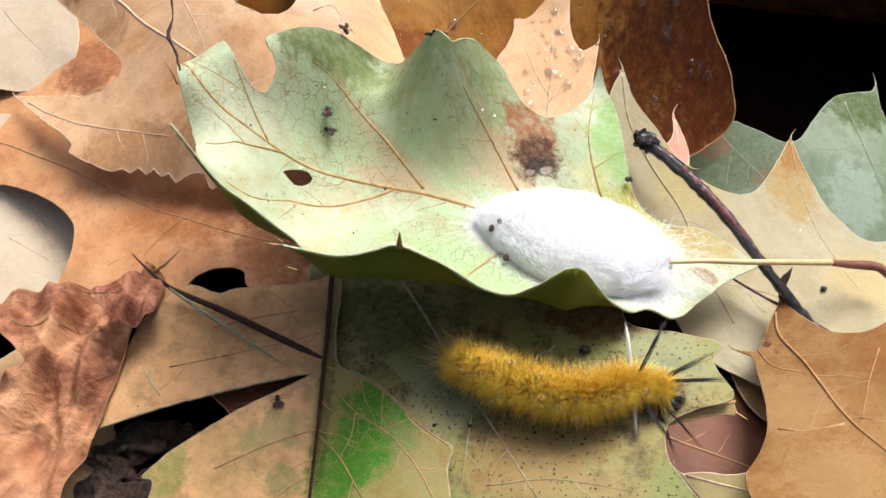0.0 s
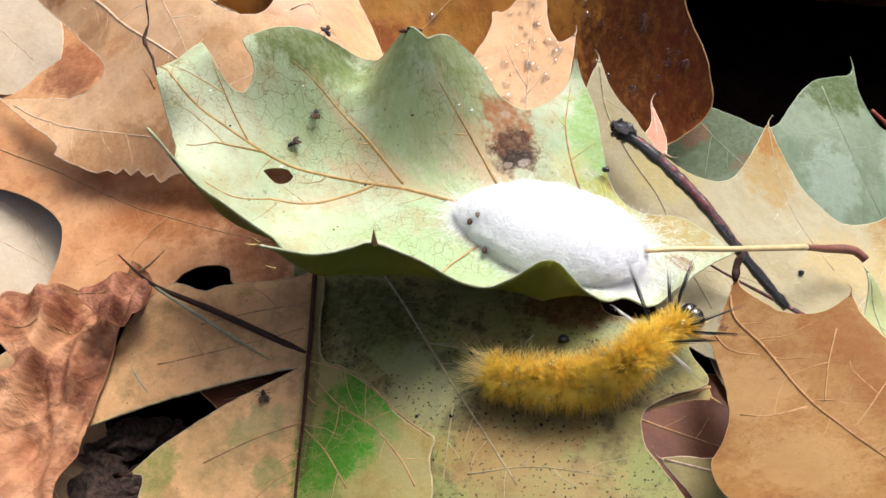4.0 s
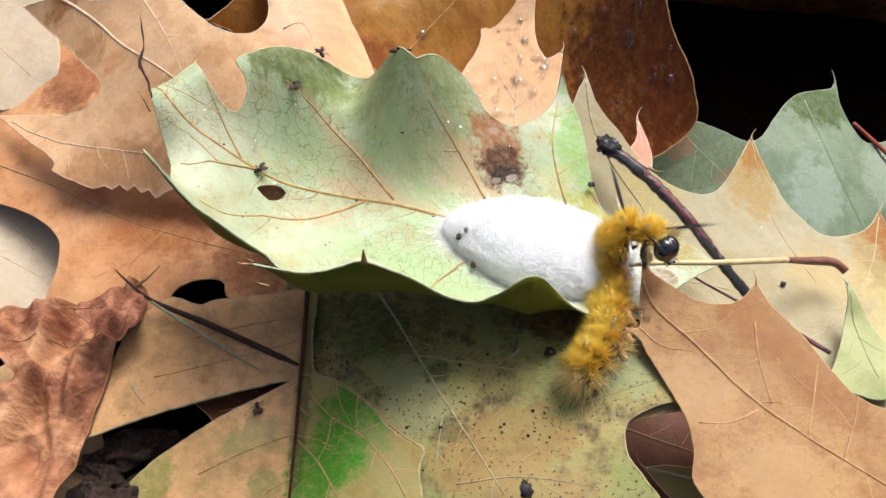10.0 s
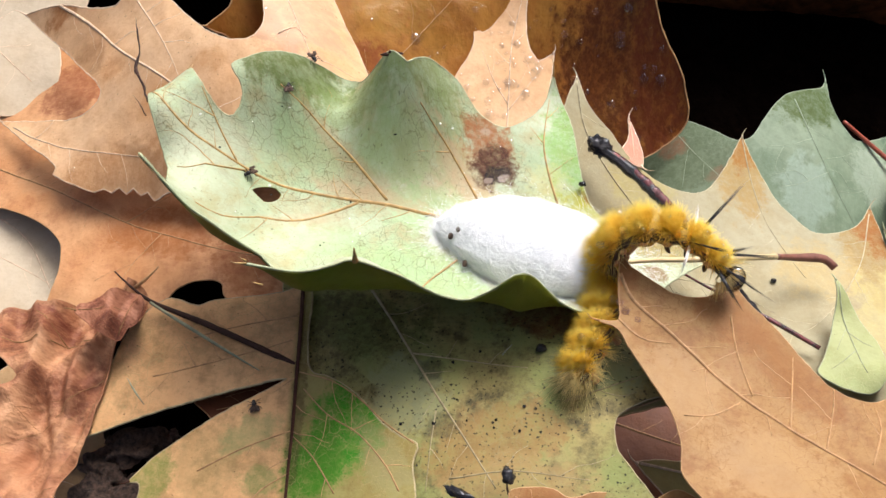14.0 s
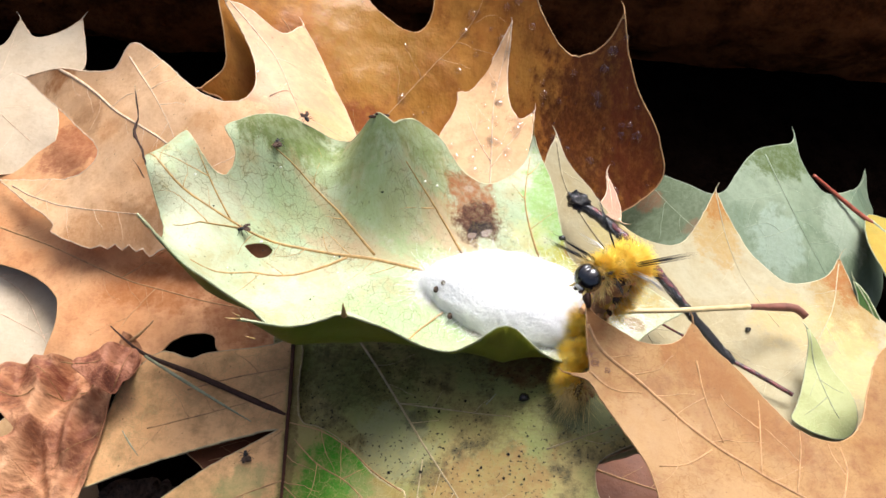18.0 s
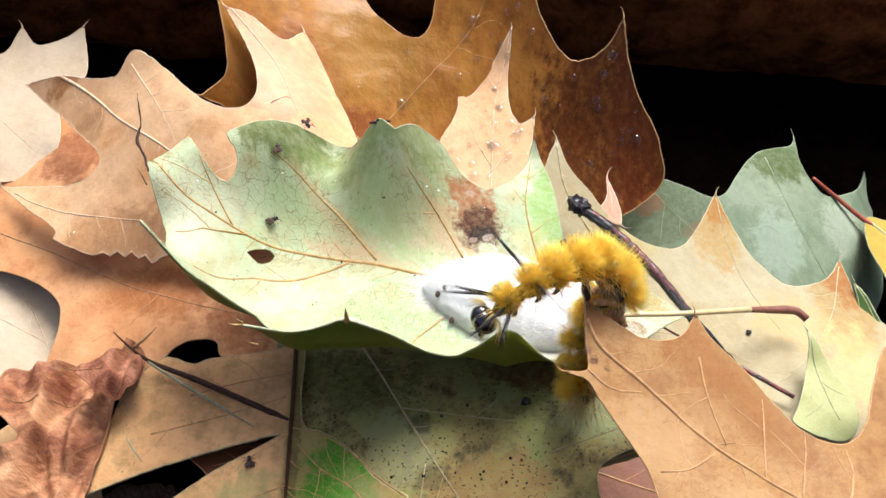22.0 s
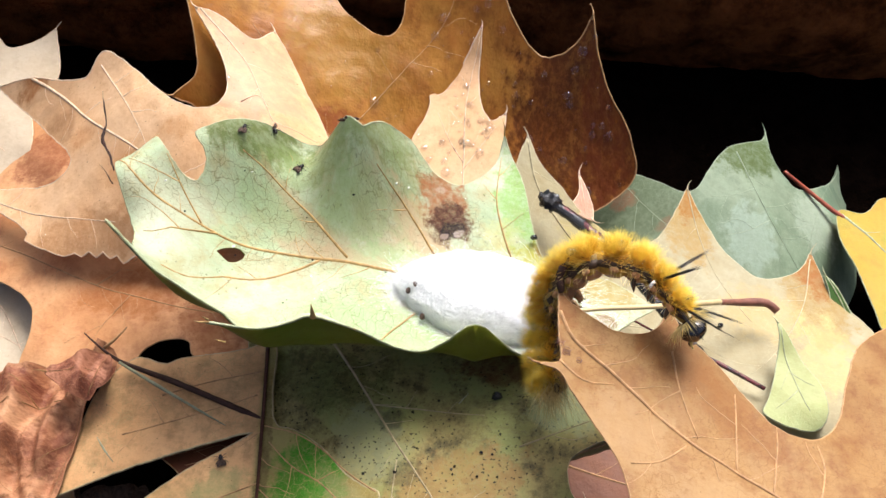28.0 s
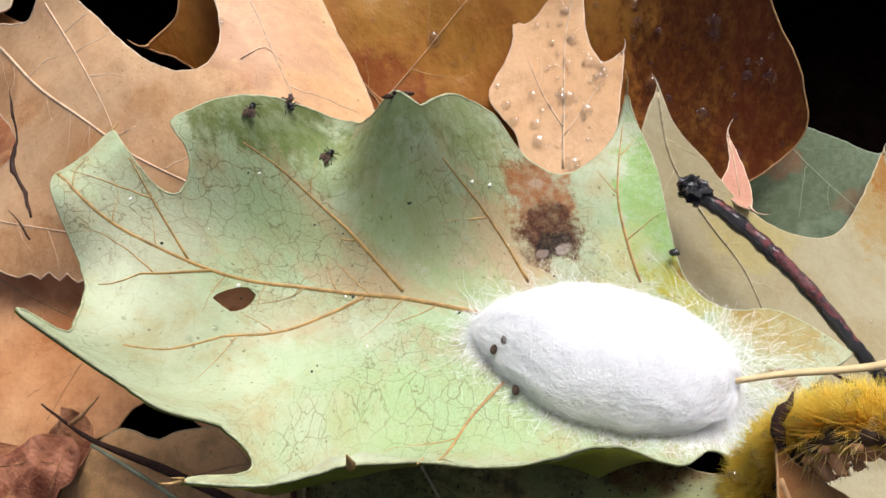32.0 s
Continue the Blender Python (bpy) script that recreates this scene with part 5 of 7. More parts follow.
def cocoon():
    root = tagged(new("silk_cocoon"), "fluffy white silk cocoon spun on the green leaf", "cocoon")
    root.location = SILK_AT * MM
    turn = Euler((0, 0, radians(-12))).to_matrix()

    def skin(s, a, off=0.0):
        """A point of the shell at s along it and angle a round it, off millimetres outside."""
        s = max(-1.0, min(1.0, s))
        fat = (1 - abs(s) ** (2.1 if s < 0 else 2.6)) ** (0.85 if s < 0 else 0.55)
        q = Vector((s * 13.4, math.cos(a) * 7.0 * fat * (1 + 0.7 * min(0.0, math.sin(a))) + 1.2, math.sin(a) * 5.3 * fat))
        q *= 1 + 0.035 * noise.noise(q * 0.3) + 0.02 * noise.noise(q * 0.9)
        q += Vector([noise.noise(q * 1.1 + Vector((9 * j, 0, 0))) for j in range(3)]) * 0.22
        return turn @ (q + Vector((s * 0.6, math.cos(a), math.sin(a))) * off) * MM

    bm = bmesh.new()
    rings, sides = 44, 56
    rows = [[bm.verts.new(skin(-1 + 2 * i / rings, 2 * math.pi * k / sides)) for k in range(sides)] for i in range(rings + 1)]
    for a, b in zip(rows, rows[1:]):
        for k in range(sides):
            bm.faces.new((a[k], b[k], b[(k + 1) % sides], a[(k + 1) % sides]))
    part("silk_shell", bm, silk_shell_material(), root)

    def thread(mesh, pts, r):
        """A flat thin ribbon of silk through the points."""
        rows = []
        for i, p in enumerate(pts):
            t = pts[min(i + 1, len(pts) - 1)] - pts[max(i - 1, 0)]
            side = t.cross(Vector((random.gauss(0, 0.3), random.gauss(0, 0.3), 1))).normalized() * r * MM
            rows.append((mesh.verts.new(p - side), mesh.verts.new(p + side)))
        for a, b in zip(rows, rows[1:]):
            mesh.faces.new((a[0], a[1], b[1], b[0]))

    fz = bmesh.new()
    for _ in range(9000):
        s, a = random.uniform(-1, 1), random.uniform(-0.5, math.pi + 0.5)
        ds, da, off = random.gauss(0, 0.05), random.gauss(0, 0.10), abs(random.gauss(0, 0.22))
        pts = []
        for k in range(6):
            pts.append(skin(s, a, 0.03 + off * math.sin(math.pi * k / 5)))
            s, a = s + ds, a + da
            ds, da = ds + random.gauss(0, 0.035), da + random.gauss(0, 0.10)
        thread(fz, pts, 0.008)
    tagged(part("silk_fuzz", fz, M["silk"], root), kind="stuff")
    guy = bmesh.new()
    for _ in range(4200):
        s = random.choices((random.uniform(-1, 1), random.uniform(0.7, 1), random.uniform(-1, -0.8)), (0.58, 0.28, 0.14))[0]
        a = random.uniform(-0.5, 0.2) if random.random() < 0.4 else math.pi + random.uniform(-0.2, 0.5)
        base = skin(s, a, random.uniform(-0.3, 0.2)) / MM
        out = Vector((base.x * 0.6 + (4 if s > 0.6 else 0), base.y * (0.5 if s < -0.8 else 1.0), 0)).normalized()
        way = out.cross(Vector((0, 0, 1))) * random.choice((-1, 1)) + out * random.uniform(-0.1, 0.9)
        far = abs(random.gauss(0, 0.28 if s < -0.6 else 0.3)) + (random.uniform(0, 1.7) if s > 0.55 and random.random() < 0.5 else 0)
        q, pts = base.copy(), []
        for k in range(8):
            f = k / 7
            x, y = SILK_AT.x + q.x, SILK_AT.y + q.y
            if not inside((x - 0.4, y - 2.0), GREEN_EDGE):
                break
            ground = on("green", x, y, 0.08).z - SILK_AT.z
            q.z = max(ground, base.z * (1 - f) + ground * f)
            pts.append(q * MM)
            way = (way + Vector((random.gauss(0, 0.5), random.gauss(0, 0.5), 0)) + out * 0.05).normalized()
            q = q + way * (far + 0.12)
        if len(pts) > 3:
            thread(guy, pts, 0.008)
    tagged(part("silk_threads", guy, M["silk"], root), kind="stuff")
    for x, y, z, r in ((-9.6, -0.6, 2.6, 0.34), (-10.4, -1.6, 2.0, 0.36), (-7.4, -4.8, 1.2, 0.38), (10.8, 5.0, 1.0, 0.4), (2.0, -2.2, 4.2, 0.12), (6.4, 1.0, 4.1, 0.12), (5.8, -0.5, 4.2, 0.1)):
        sp = bmesh.new()
        blob(sp, turn @ Vector((x, y, z)) * MM, (r * MM, r * 1.4 * MM, r * MM), x, 0.3, 8, 10)
        part("dark_pellet", sp, M["chip"], root, "dark grey pellet caught in silk")


cocoon()

# ---- rain drops ----
def water(name, shine, gleam=0.05):
    """Clear water: seen through, with a mirror-like sheen."""
    m = bpy.data.materials.new(name)
    m.use_nodes = True
    n, link = m.node_tree.nodes, m.node_tree.links.new
    clear, sheen, mix = n.new("ShaderNodeBsdfTransparent"), n.new("ShaderNodeBsdfGlass"), n.new("ShaderNodeMixShader")
    sheen.inputs["IOR"].default_value = 1.33
    clear.inputs[0].default_value = (0.96, 0.97, 0.97, 1)
    sheen.inputs["Roughness"].default_value = 0.02
    mix.inputs[0].default_value = shine
    link(clear.outputs[0], mix.inputs[1])
    link(sheen.outputs[0], mix.inputs[2])
    glint, top = n.new("ShaderNodeBsdfGlossy"), n.new("ShaderNodeMixShader")
    glint.inputs["Roughness"].default_value = 0.05
    top.inputs[0].default_value = gleam
    link(mix.outputs[0], top.inputs[1])
    link(glint.outputs[0], top.inputs[2])
    link(top.outputs[0], n["Material Output"].inputs[0])
    return m


M["water"] = water("clear_water", 0.6)
M["bead"] = water("bright_water", 0.75, 0.06)


def dome(size, flat=0.45):
    bm = bmesh.new()
    n, k = 7, 14
    rows = []
    for i in range(n + 1):
        th = math.pi / 2 * i / n
        rows.append([bm.verts.new((math.sin(th) * math.cos(a) * size * MM, math.sin(th) * math.sin(a) * size * MM * 1.08, (math.cos(th) * flat) * size * MM)) for a in (2 * math.pi * j / k for j in range(k if i else 1))])
    for a, b in zip(rows, rows[1:]):
        for j in range(k):
            f = list(dict.fromkeys((a[j % len(a)], b[j], b[(j + 1) % k], a[(j + 1) % len(a)])))
            bm.faces.new(f)
    return bm


def drops(key, count, spread, sizes, near):
    for _ in range(count):
        u, v = near[0] + random.gauss(0, spread[0]), near[1] + random.gauss(0, spread[1])
        if not inside((u, v), [Vector(p) for p in SHAPE[key]["outline"]]):
            continue
        ob = part("water_drop", dome(random.choice(sizes) * random.uniform(0.7, 1.15)), M["water"])
        tagged(ob, "clear rain drop resting on a leaf", "water drop", "rain drops")
        e = 0.4
        p = lift(key, u, v)
        nrm = (lift(key, u + e, v) - p).cross(lift(key, u, v + e) - p).normalized()
        ob.matrix_world = Matrix.Translation((p + nrm * 0.005) * MM) @ nrm.to_track_quat("Z", "Y").to_matrix().to_4x4()


drops("droptan", 110, (4.5, 7), (0.16, 0.2, 0.25, 0.3, 0.4, 0.55, 0.8), (0.5, 3))
drops("wet", 150, (15, 12), (0.25, 0.35, 0.5, 0.7, 0.95), (14, 2))
drops("green", 26, (16, 9), (0.18, 0.25, 0.35), (-10, 5))
drops("green", 8, (3, 5), (0.3, 0.4), (17, 20))
drops("cream", 10, (10, 10), (0.25, 0.4), (-8, 4))
drops("tanleft", 12, (14, 10), (0.25, 0.4), (0, 0))

# ---- small pale scales and dark specks on the green leaf ----
M["scale"] = plain("pale_scale", (0.62, 0.62, 0.52), 0.5, 0.05, 0.8, 0.05)
for k in range(24):
    u, v = random.uniform(-28, 16), random.uniform(-7, 15)
    if not inside((u, v), [Vector(p) for p in SHAPE["green"]["outline"]]):
        continue
    pale = k < 9
    ob = tagged(new("leaf_scale" if pale else "dark_speck"), "tiny pale scale lying on the green leaf" if pale else "tiny dark speck lying on the green leaf", "debris", "leaf crumbs")
    bm = bmesh.new()
    r = random.uniform(0.14, 0.3) if pale else random.uniform(0.12, 0.28)
    blob(bm, (0, 0, 0), (r * MM, r * random.uniform(0.5, 0.9) * MM, 0.07 * MM), k, 0.3, 6, 9, Euler((0, 0, k)).to_matrix())
    part("scale" if pale else "speck", bm, M["scale" if pale else "burnt"], ob)
    ob.location = (lift("green", u, v) + Vector((0, 0, 0.03))) * MM

# ---- caterpillar ----
M["hair"] = plain("mustard_yellow_hair", (0.98, 0.80, 0.14), 0.4, 0.25, 0.35, 0.02, other=(0.96, 0.67, 0.06), through=0.5)
M["hair_pale"] = plain("pale_straw_hair", (0.90, 0.73, 0.30), 0.5, 0.2, 0.4, 0.02, through=0.45)
M["hair_brown"] = plain("golden_brown_hair", (0.92, 0.61, 0.09), 0.5, 0.3, 0.4, 0.02, other=(0.82, 0.46, 0.05), through=0.35)
M["back_skin"] = plain("amber_skin", (0.62, 0.38, 0.06), 0.45, 0.4, 0.6, 0.1, through=0.2)
M["skin"] = plain("dark_brown_skin", (0.085, 0.045, 0.02), 0.45, 0.4, 0.6, 0.1)
M["proleg"] = plain("orange_tan_skin", (0.68, 0.36, 0.15), 0.4, 0.25, 0.9, 0.08)
M["belly"] = plain("orange_brown_belly", (0.44, 0.21, 0.085), 0.4, 0.3, 0.6, 0.1)
M["head"] = plain("glossy_black_head", (0.010, 0.009, 0.010), 0.12, 0.2, 0.8, 0.02, gloss=0.7, coat=0.6)
M["black_hair"] = plain("black_hair", (0.012, 0.010, 0.012), 0.4, 0.2, 0.8, 0.02)
M["white_hair"] = plain("white_hair", (0.82, 0.78, 0.70), 0.5, 0.05, 0.8, 0.02)
SEGMENTS = 12


def lash(bm, base, way, long, wide, bend=0.0, droop=(0, 0, 0)):
    """One thin three-sided hair with a curve."""
    base, way = Vector(base), Vector(way).normalized()
    side = way.orthogonal().normalized()
    up = way.cross(side)
    pts = [base, base + way * long * 0.55 + Vector(droop) * bend * 0.3, base + way * long + Vector(droop) * bend]
    rings = []
    for p, r in ((pts[0], wide), (pts[1], wide * 0.7)):
        rings.append([bm.verts.new((p + r * (math.cos(a) * side + math.sin(a) * up)) * MM) for a in (0, 2.094, 4.189)])
    tip = bm.verts.new(pts[2] * MM)
    for k in range(3):
        bm.faces.new((rings[0][k], rings[0][(k + 1) % 3], rings[1][(k + 1) % 3], rings[1][k]))
        bm.faces.new((rings[1][k], rings[1][(k + 1) % 3], tip))


def pencil(base, way, long, tone, parent, label, limp=0.0):
    """A hair pencil: a tight bundle of long hairs that share one root."""
    bm = bmesh.new()
    for k in range(13):
        far = long * random.uniform(0.62, 1.0)
        w = Vector(way).normalized() + Vector([random.gauss(0, 0.020) for _ in range(3)])
        lash(bm, Vector(base) + Vector([random.gauss(0, 0.09) for _ in range(3)]), w, far, 0.055, limp, (0.2, 0, -1))
    return tagged(part("black_pencil" if tone == "black_hair" else "white_pencil", bm, M[tone], parent, label), kind="stuff")


def tuft(bm, wart, out, count, long, fan, wide=0.027, spread_x=0.45):
    """A fan of hairs that spring from one wart."""
    out = Vector(out).normalized()
    side = out.orthogonal().normalized()
    up = out.cross(side)
    for _ in range(count):
        spread = min(1.25, abs(random.gauss(0, fan)))
        a = random.uniform(0, 2 * math.pi)
        way = out * math.cos(spread) + (side * math.cos(a) + up * math.sin(a)) * math.sin(spread)
        foot = Vector(wart) + (side * math.cos(a) + up * math.sin(a)) * random.uniform(0, 0.5) + Vector((random.uniform(-spread_x, spread_x), 0, 0))
        lash(bm, foot, way, long * random.uniform(0.6, 1.15), wide, 0.25, (random.uniform(-1, 1), random.uniform(-1, 1), random.uniform(-0.6, 0.3)))


def segment(i, parent):
    """One ring of the body: local x ahead, z to the back."""
    s = i / (SEGMENTS - 1)
    fat = 1.95 * (0.66 + 0.34 * math.sin(math.pi * min(1, 0.1 + 0.9 * s) ** 0.9)) * (1 - 0.22 * max(0.0, s - 0.7) / 0.3)
    bm = bmesh.new()
    blob(bm, (0, 0, 0), ((2.6 if i > 7 else 1.9) * MM, fat * MM, fat * 0.95 * MM), i, 0.16, 14, 22)
    body = part("body_ring", bm, M["back_skin"], parent)
    low = bmesh.new()
    blob(low, (0, 0, -fat * 0.40 * MM), (1.6 * MM, fat * 0.80 * MM, fat * 0.72 * MM), i + 20, 0.18, 10, 16)
    part("belly", low, M["belly"], body, "orange-brown belly skin")
    fur, flank, pale = bmesh.new(), bmesh.new(), bmesh.new()
    front = 0.12 if i == SEGMENTS - 1 else 0.1 if i == SEGMENTS - 2 else -0.3 if i == 0 else 0.0
    size = 0.82 if i >= SEGMENTS - 1 else 0.9 if i == SEGMENTS - 2 else 1.08 if 2 < i < 10 else 0.98
    for side in (-1, 1):
        for angle, count, long, fan, mesh in ((15, 230, 2.7, 0.56, fur), (42, 210, 2.75, 0.54, fur), (62, 46, 2.7, 0.42, flank), (98, 30 if i < 3 else 12, 3.4 if i < 3 else 2.7, 0.5, pale), (124, 12 if i < 3 else 4, 2.6, 0.5, pale)):
            a = radians(angle) * side
            x = random.gauss(0, 0.12)
            tuft(mesh, Vector((x, math.sin(a) * fat * 0.9, math.cos(a) * fat * 0.86)), Vector((front, math.sin(a), math.cos(a))), count, long * size, fan, 0.036, 1.0 if i > 5 else 0.4)
        wart = bmesh.new()
        blob(wart, Vector((0, side * fat * 0.92, -fat * 0.34)) * MM, (0.6 * MM, 0.36 * MM, 0.42 * MM), i + side, 0.3, 8, 10)
        part("wart", wart, M["proleg"], body, "orange-tan wart")
        band = bmesh.new()
        blob(band, Vector((0, side * fat * 0.54, -fat * 0.02)) * MM, ((2.4 if i > 7 else 1.8) * MM, fat * 0.5 * MM, fat * 0.46 * MM), i + 3 * side, 0.2, 10, 14)
        part("side_band", band, M["skin"], body, "dark brown band along the side")
    tagged(part("hair_tuft", fur, M["hair"], body, "dense mustard-yellow hair"), kind="stuff")
    tagged(part("flank_hair", flank, M["hair_brown"], body, "golden-brown flank hair"), kind="stuff")
    tagged(part("side_hair", pale, M["hair_pale"], body, "pale straw-coloured side hair"), kind="stuff")
    if i in (2, 3, 4, 5, 0):
        for side in (-1, 1):
            leg = bmesh.new()
            tube(leg, [Vector(p) * MM for p in ((0, side * 0.85, -fat * 0.7), (0, side * 1.1, -fat * 1.05), (0, side * 1.0, -fat * 1.4), (0, side * 0.95, -fat * 1.5), (0, side * 1.0, -fat * 1.58))], [r * MM for r in (0.8, 0.56, 0.42, 0.55, 0.4)], 12)
            foot = part("proleg", leg, M["proleg"], body, "fleshy orange-tan proleg")
            hooks = bmesh.new()
            for k in range(9):
                a = k * 0.7
                lash(hooks, Vector((0.5 * math.cos(a), side * 1.0 + 0.42 * math.sin(a), -fat * 1.5)), Vector((math.cos(a) * 0.5, math.sin(a) * 0.5, -1)), 0.4, 0.05)
            part("foot_hooks", hooks, M["skin"], foot)
    if i in (9, 10, 11):
        for side in (-1, 1):
            leg = bmesh.new()
            tube(leg, [Vector(p) * MM for p in ((0, side * 0.7, -fat * 0.7), (0.3, side * 0.95, -fat * 1.2), (0.55, side * 0.8, -fat * 1.5), (0.8, side * 0.5, -fat * 1.8))], [r * MM for r in (0.42, 0.3, 0.22, 0.05)], 8)
            part("true_leg", leg, M["skin"], body, "short pointed dark leg")
    if i in (10, 11):
        for side in (-1, 1):
            if i == 11:
                pencil((0.3, side * 0.9, fat * 0.7), (0.9, side * 0.5, 0.5), 9.4, "black_hair", body, "long black hair pencil")
                pencil((0.5, side * 1.3, fat * 0.4), (0.75, side * 0.9, 0.25), 7.6, "black_hair", body, "thin black hair pencil")
            else:
                pencil((0.0, side * 1.0, fat * 0.8), (0.2, side * 0.72, 0.68), 10.0, "black_hair", body, "long black hair pencil")
                pencil((-0.4, side * 1.5, fat * 0.3), (-0.1, side * 1.0, 0.3), 6.6, "white_hair", body, "limp white hair pencil", 1.6)
    if i in (0, 1):
        tail = bmesh.new()
        for _ in range(230):
            w = Vector((-1.0 + random.gauss(0, 0.2), random.gauss(0, 0.5), random.gauss(0.1, 0.42)))
            lash(tail, Vector((-0.8, random.gauss(0, 0.8), random.gauss(0, 0.8))), w, random.uniform(2.4, 6.0), 0.032, 0.5, (0, 0, -1))
        part("tail_hair", tail, M["hair_pale"], body, "long pale tail hair")
    for _ in range(5):
        a = random.uniform(-1.0, 1.0)
        r = random.choice((0.2, 0.26, 0.36, 0.5))
        dm = bmesh.new()
        reach = fat + random.uniform(1.1, 1.8)
        blob(dm, Vector((random.uniform(-0.8, 0.8), math.sin(a) * reach, math.cos(a) * reach)) * MM, (r * MM, r * MM, r * MM), i, 0.0, 10, 14)
        part("water_bead", dm, M["bead"], body, "clear water bead in the hair")
    return body


def head_capsule(parent):
    bm = bmesh.new()
    blob(bm, (0.4 * MM, 0, 0), (1.5 * MM, 1.85 * MM, 1.75 * MM), 1, 0.03, 20, 28)
    for v in bm.verts:
        groove = math.exp(-((v.co.y / MM / 0.22) ** 2)) * max(0.0, v.co.z / MM + 0.6) * 0.07
        v.co -= Vector((v.co.x, 0, v.co.z)) * groove
    head = part("head", bm, M["head"], parent, "glossy black head with a median groove")
    face = bmesh.new()
    blob(face, (1.62 * MM, 0, -0.85 * MM), (0.36 * MM, 0.62 * MM, 0.34 * MM), 2, 0.2, 8, 10)
    part("mouthparts", face, M["white_hair"], head, "pale mouthparts")
    for side in (-1, 1):
        feeler = bmesh.new()
        tube(feeler, [Vector(p) * MM for p in ((1.3, side * 0.85, -1.0), (1.9, side * 1.05, -1.25), (2.2, side * 1.1, -1.3))], [r * MM for r in (0.2, 0.14, 0.04)], 7)
        part("antenna", feeler, M["hair_pale"], head, "short pale antenna")
        jaw = bmesh.new()
        blob(jaw, Vector((1.6, side * 0.4, -1.3)) * MM, (0.35 * MM, 0.3 * MM, 0.3 * MM), side, 0.2, 8, 10)
        part("mandible", jaw, M["skin"], head)
    ruff = bmesh.new()
    for _ in range(240):
        a = random.uniform(0.35, 2.8) * random.choice((-1, 1))
        out = Vector((0.55 + random.gauss(0, 0.3), math.sin(a), math.cos(a)))
        lash(ruff, Vector((-0.9, math.sin(a) * 1.6, math.cos(a) * 1.6)), out, random.uniform(1.2, 2.8), 0.03, 0.6, (0.6, 0, -0.4))
    part("ruff_hair", ruff, M["hair_pale"], head, "pale straw-coloured ruff of hair")
    return head


caterpillar = tagged(new("caterpillar"), "hairy mustard-yellow caterpillar beaded with water, black head", "caterpillar")
RINGS = [segment(i, caterpillar) for i in range(SEGMENTS)] + [head_capsule(caterpillar)]

# ---- flies on the green leaf ----
def fly(label):
    MM = 0.00085
    root = tagged(new("small_fly"), label, "fly", "small flies")
    for name, at, size in (("abdomen", (-0.55, 0, 0.35), (0.62, 0.36, 0.32)), ("thorax", (0.15, 0, 0.42), (0.42, 0.36, 0.34)), ("head", (0.66, 0, 0.38), (0.24, 0.3, 0.26))):
        bm = bmesh.new()
        blob(bm, Vector(at) * MM, [s * MM for s in size], at[0], 0.2, 8, 10)
        part(name, bm, M["black_hair"] if name != "abdomen" else M["chip"], root)
    for side in (-1, 1):
        for x, far in ((-0.3, -0.5), (0.1, 0.1), (0.4, 0.6)):
            bm = bmesh.new()
            tube(bm, [Vector(p) * MM for p in ((x, side * 0.2, 0.35), (x + far * 0.4, side * 0.75, 0.6), (x + far, side * 1.15, 0.02))], (0.06 * MM, 0.035 * MM), 5)
            part("leg", bm, M["black_hair"], root)
        bm = bmesh.new()
        vs = [bm.verts.new(Vector(p) * MM) for p in ((0, side * 0.15, 0.72), (-0.5, side * 0.75, 0.66), (-1.25, side * 0.8, 0.6), (-1.35, side * 0.35, 0.62), (-0.7, side * 0.1, 0.7))]
        top = bm.faces.new(vs)
        ext = bmesh.ops.extrude_face_region(bm, geom=[top])
        for g in ext["geom"]:
            if isinstance(g, bmesh.types.BMVert):
                g.co.z -= 0.03 * MM
        part("wing", bm, M["chip"], root, "greyish folded wing")
    return root


FLIES = [fly("small dark fly walking on the green leaf") for _ in range(3)]
still_fly = fly("small dark fly resting on the tan half leaf")
still_fly.matrix_world = Matrix.Translation(on("half", -16.7, -24.5, 0.1) * MM) @ Euler((0, 0, 1.9)).to_matrix().to_4x4()


# ---- motion ----
CRAWL = []


def crawl(t, spine, *backs):
    """The caterpillar's line from tail to head at t seconds, in millimetres, and the way its back faces at tail, middle and head."""
    if 10 <= t < 16:
        spine = ((spine[0][0] - 1.1, spine[0][1] - 1.6, spine[0][2] - 0.3),) + tuple(spine[1:])
        backs = ((-0.8, -0.1, 0.75),) + tuple(backs[1:])
    CRAWL.append((t, [Vector(p) for p in spine], [Vector(b).normalized() for b in backs]))


def crawl_rows():
    """A pose for every ring of the body at every key."""
    rows = [[] for _ in RINGS]
    for t, spine, backs in CRAWL:
        line = smooth_loop(spine, 0.25, closed=False, corner=0)
        run = [0.0]
        for a, b in zip(line, line[1:]):
            run.append(run[-1] + (b - a).length)
        total = run[-1]
        for i in range(len(RINGS)):
            s = (i + 0.5) / SEGMENTS * 0.96 if i < SEGMENTS else 0.985
            k = min(range(len(run)), key=lambda j: abs(run[j] - s * total))
            ahead = (line[min(k + 4, len(line) - 1)] - line[max(k - 4, 0)]).normalized()
            back = backs[0].lerp(backs[1], s * 2) if s < 0.5 else backs[1].lerp(backs[2], s * 2 - 1)
            side = back.cross(ahead).normalized()
            up = ahead.cross(side)
            m = Matrix((ahead, side, up)).transposed().to_4x4()
            reach = 1.1 if i == SEGMENTS else 0.3 if i == SEGMENTS - 1 else 0.0
            rows[i].append((t, Matrix.Translation((line[k] + ahead * reach) * MM) @ m))
    return rows


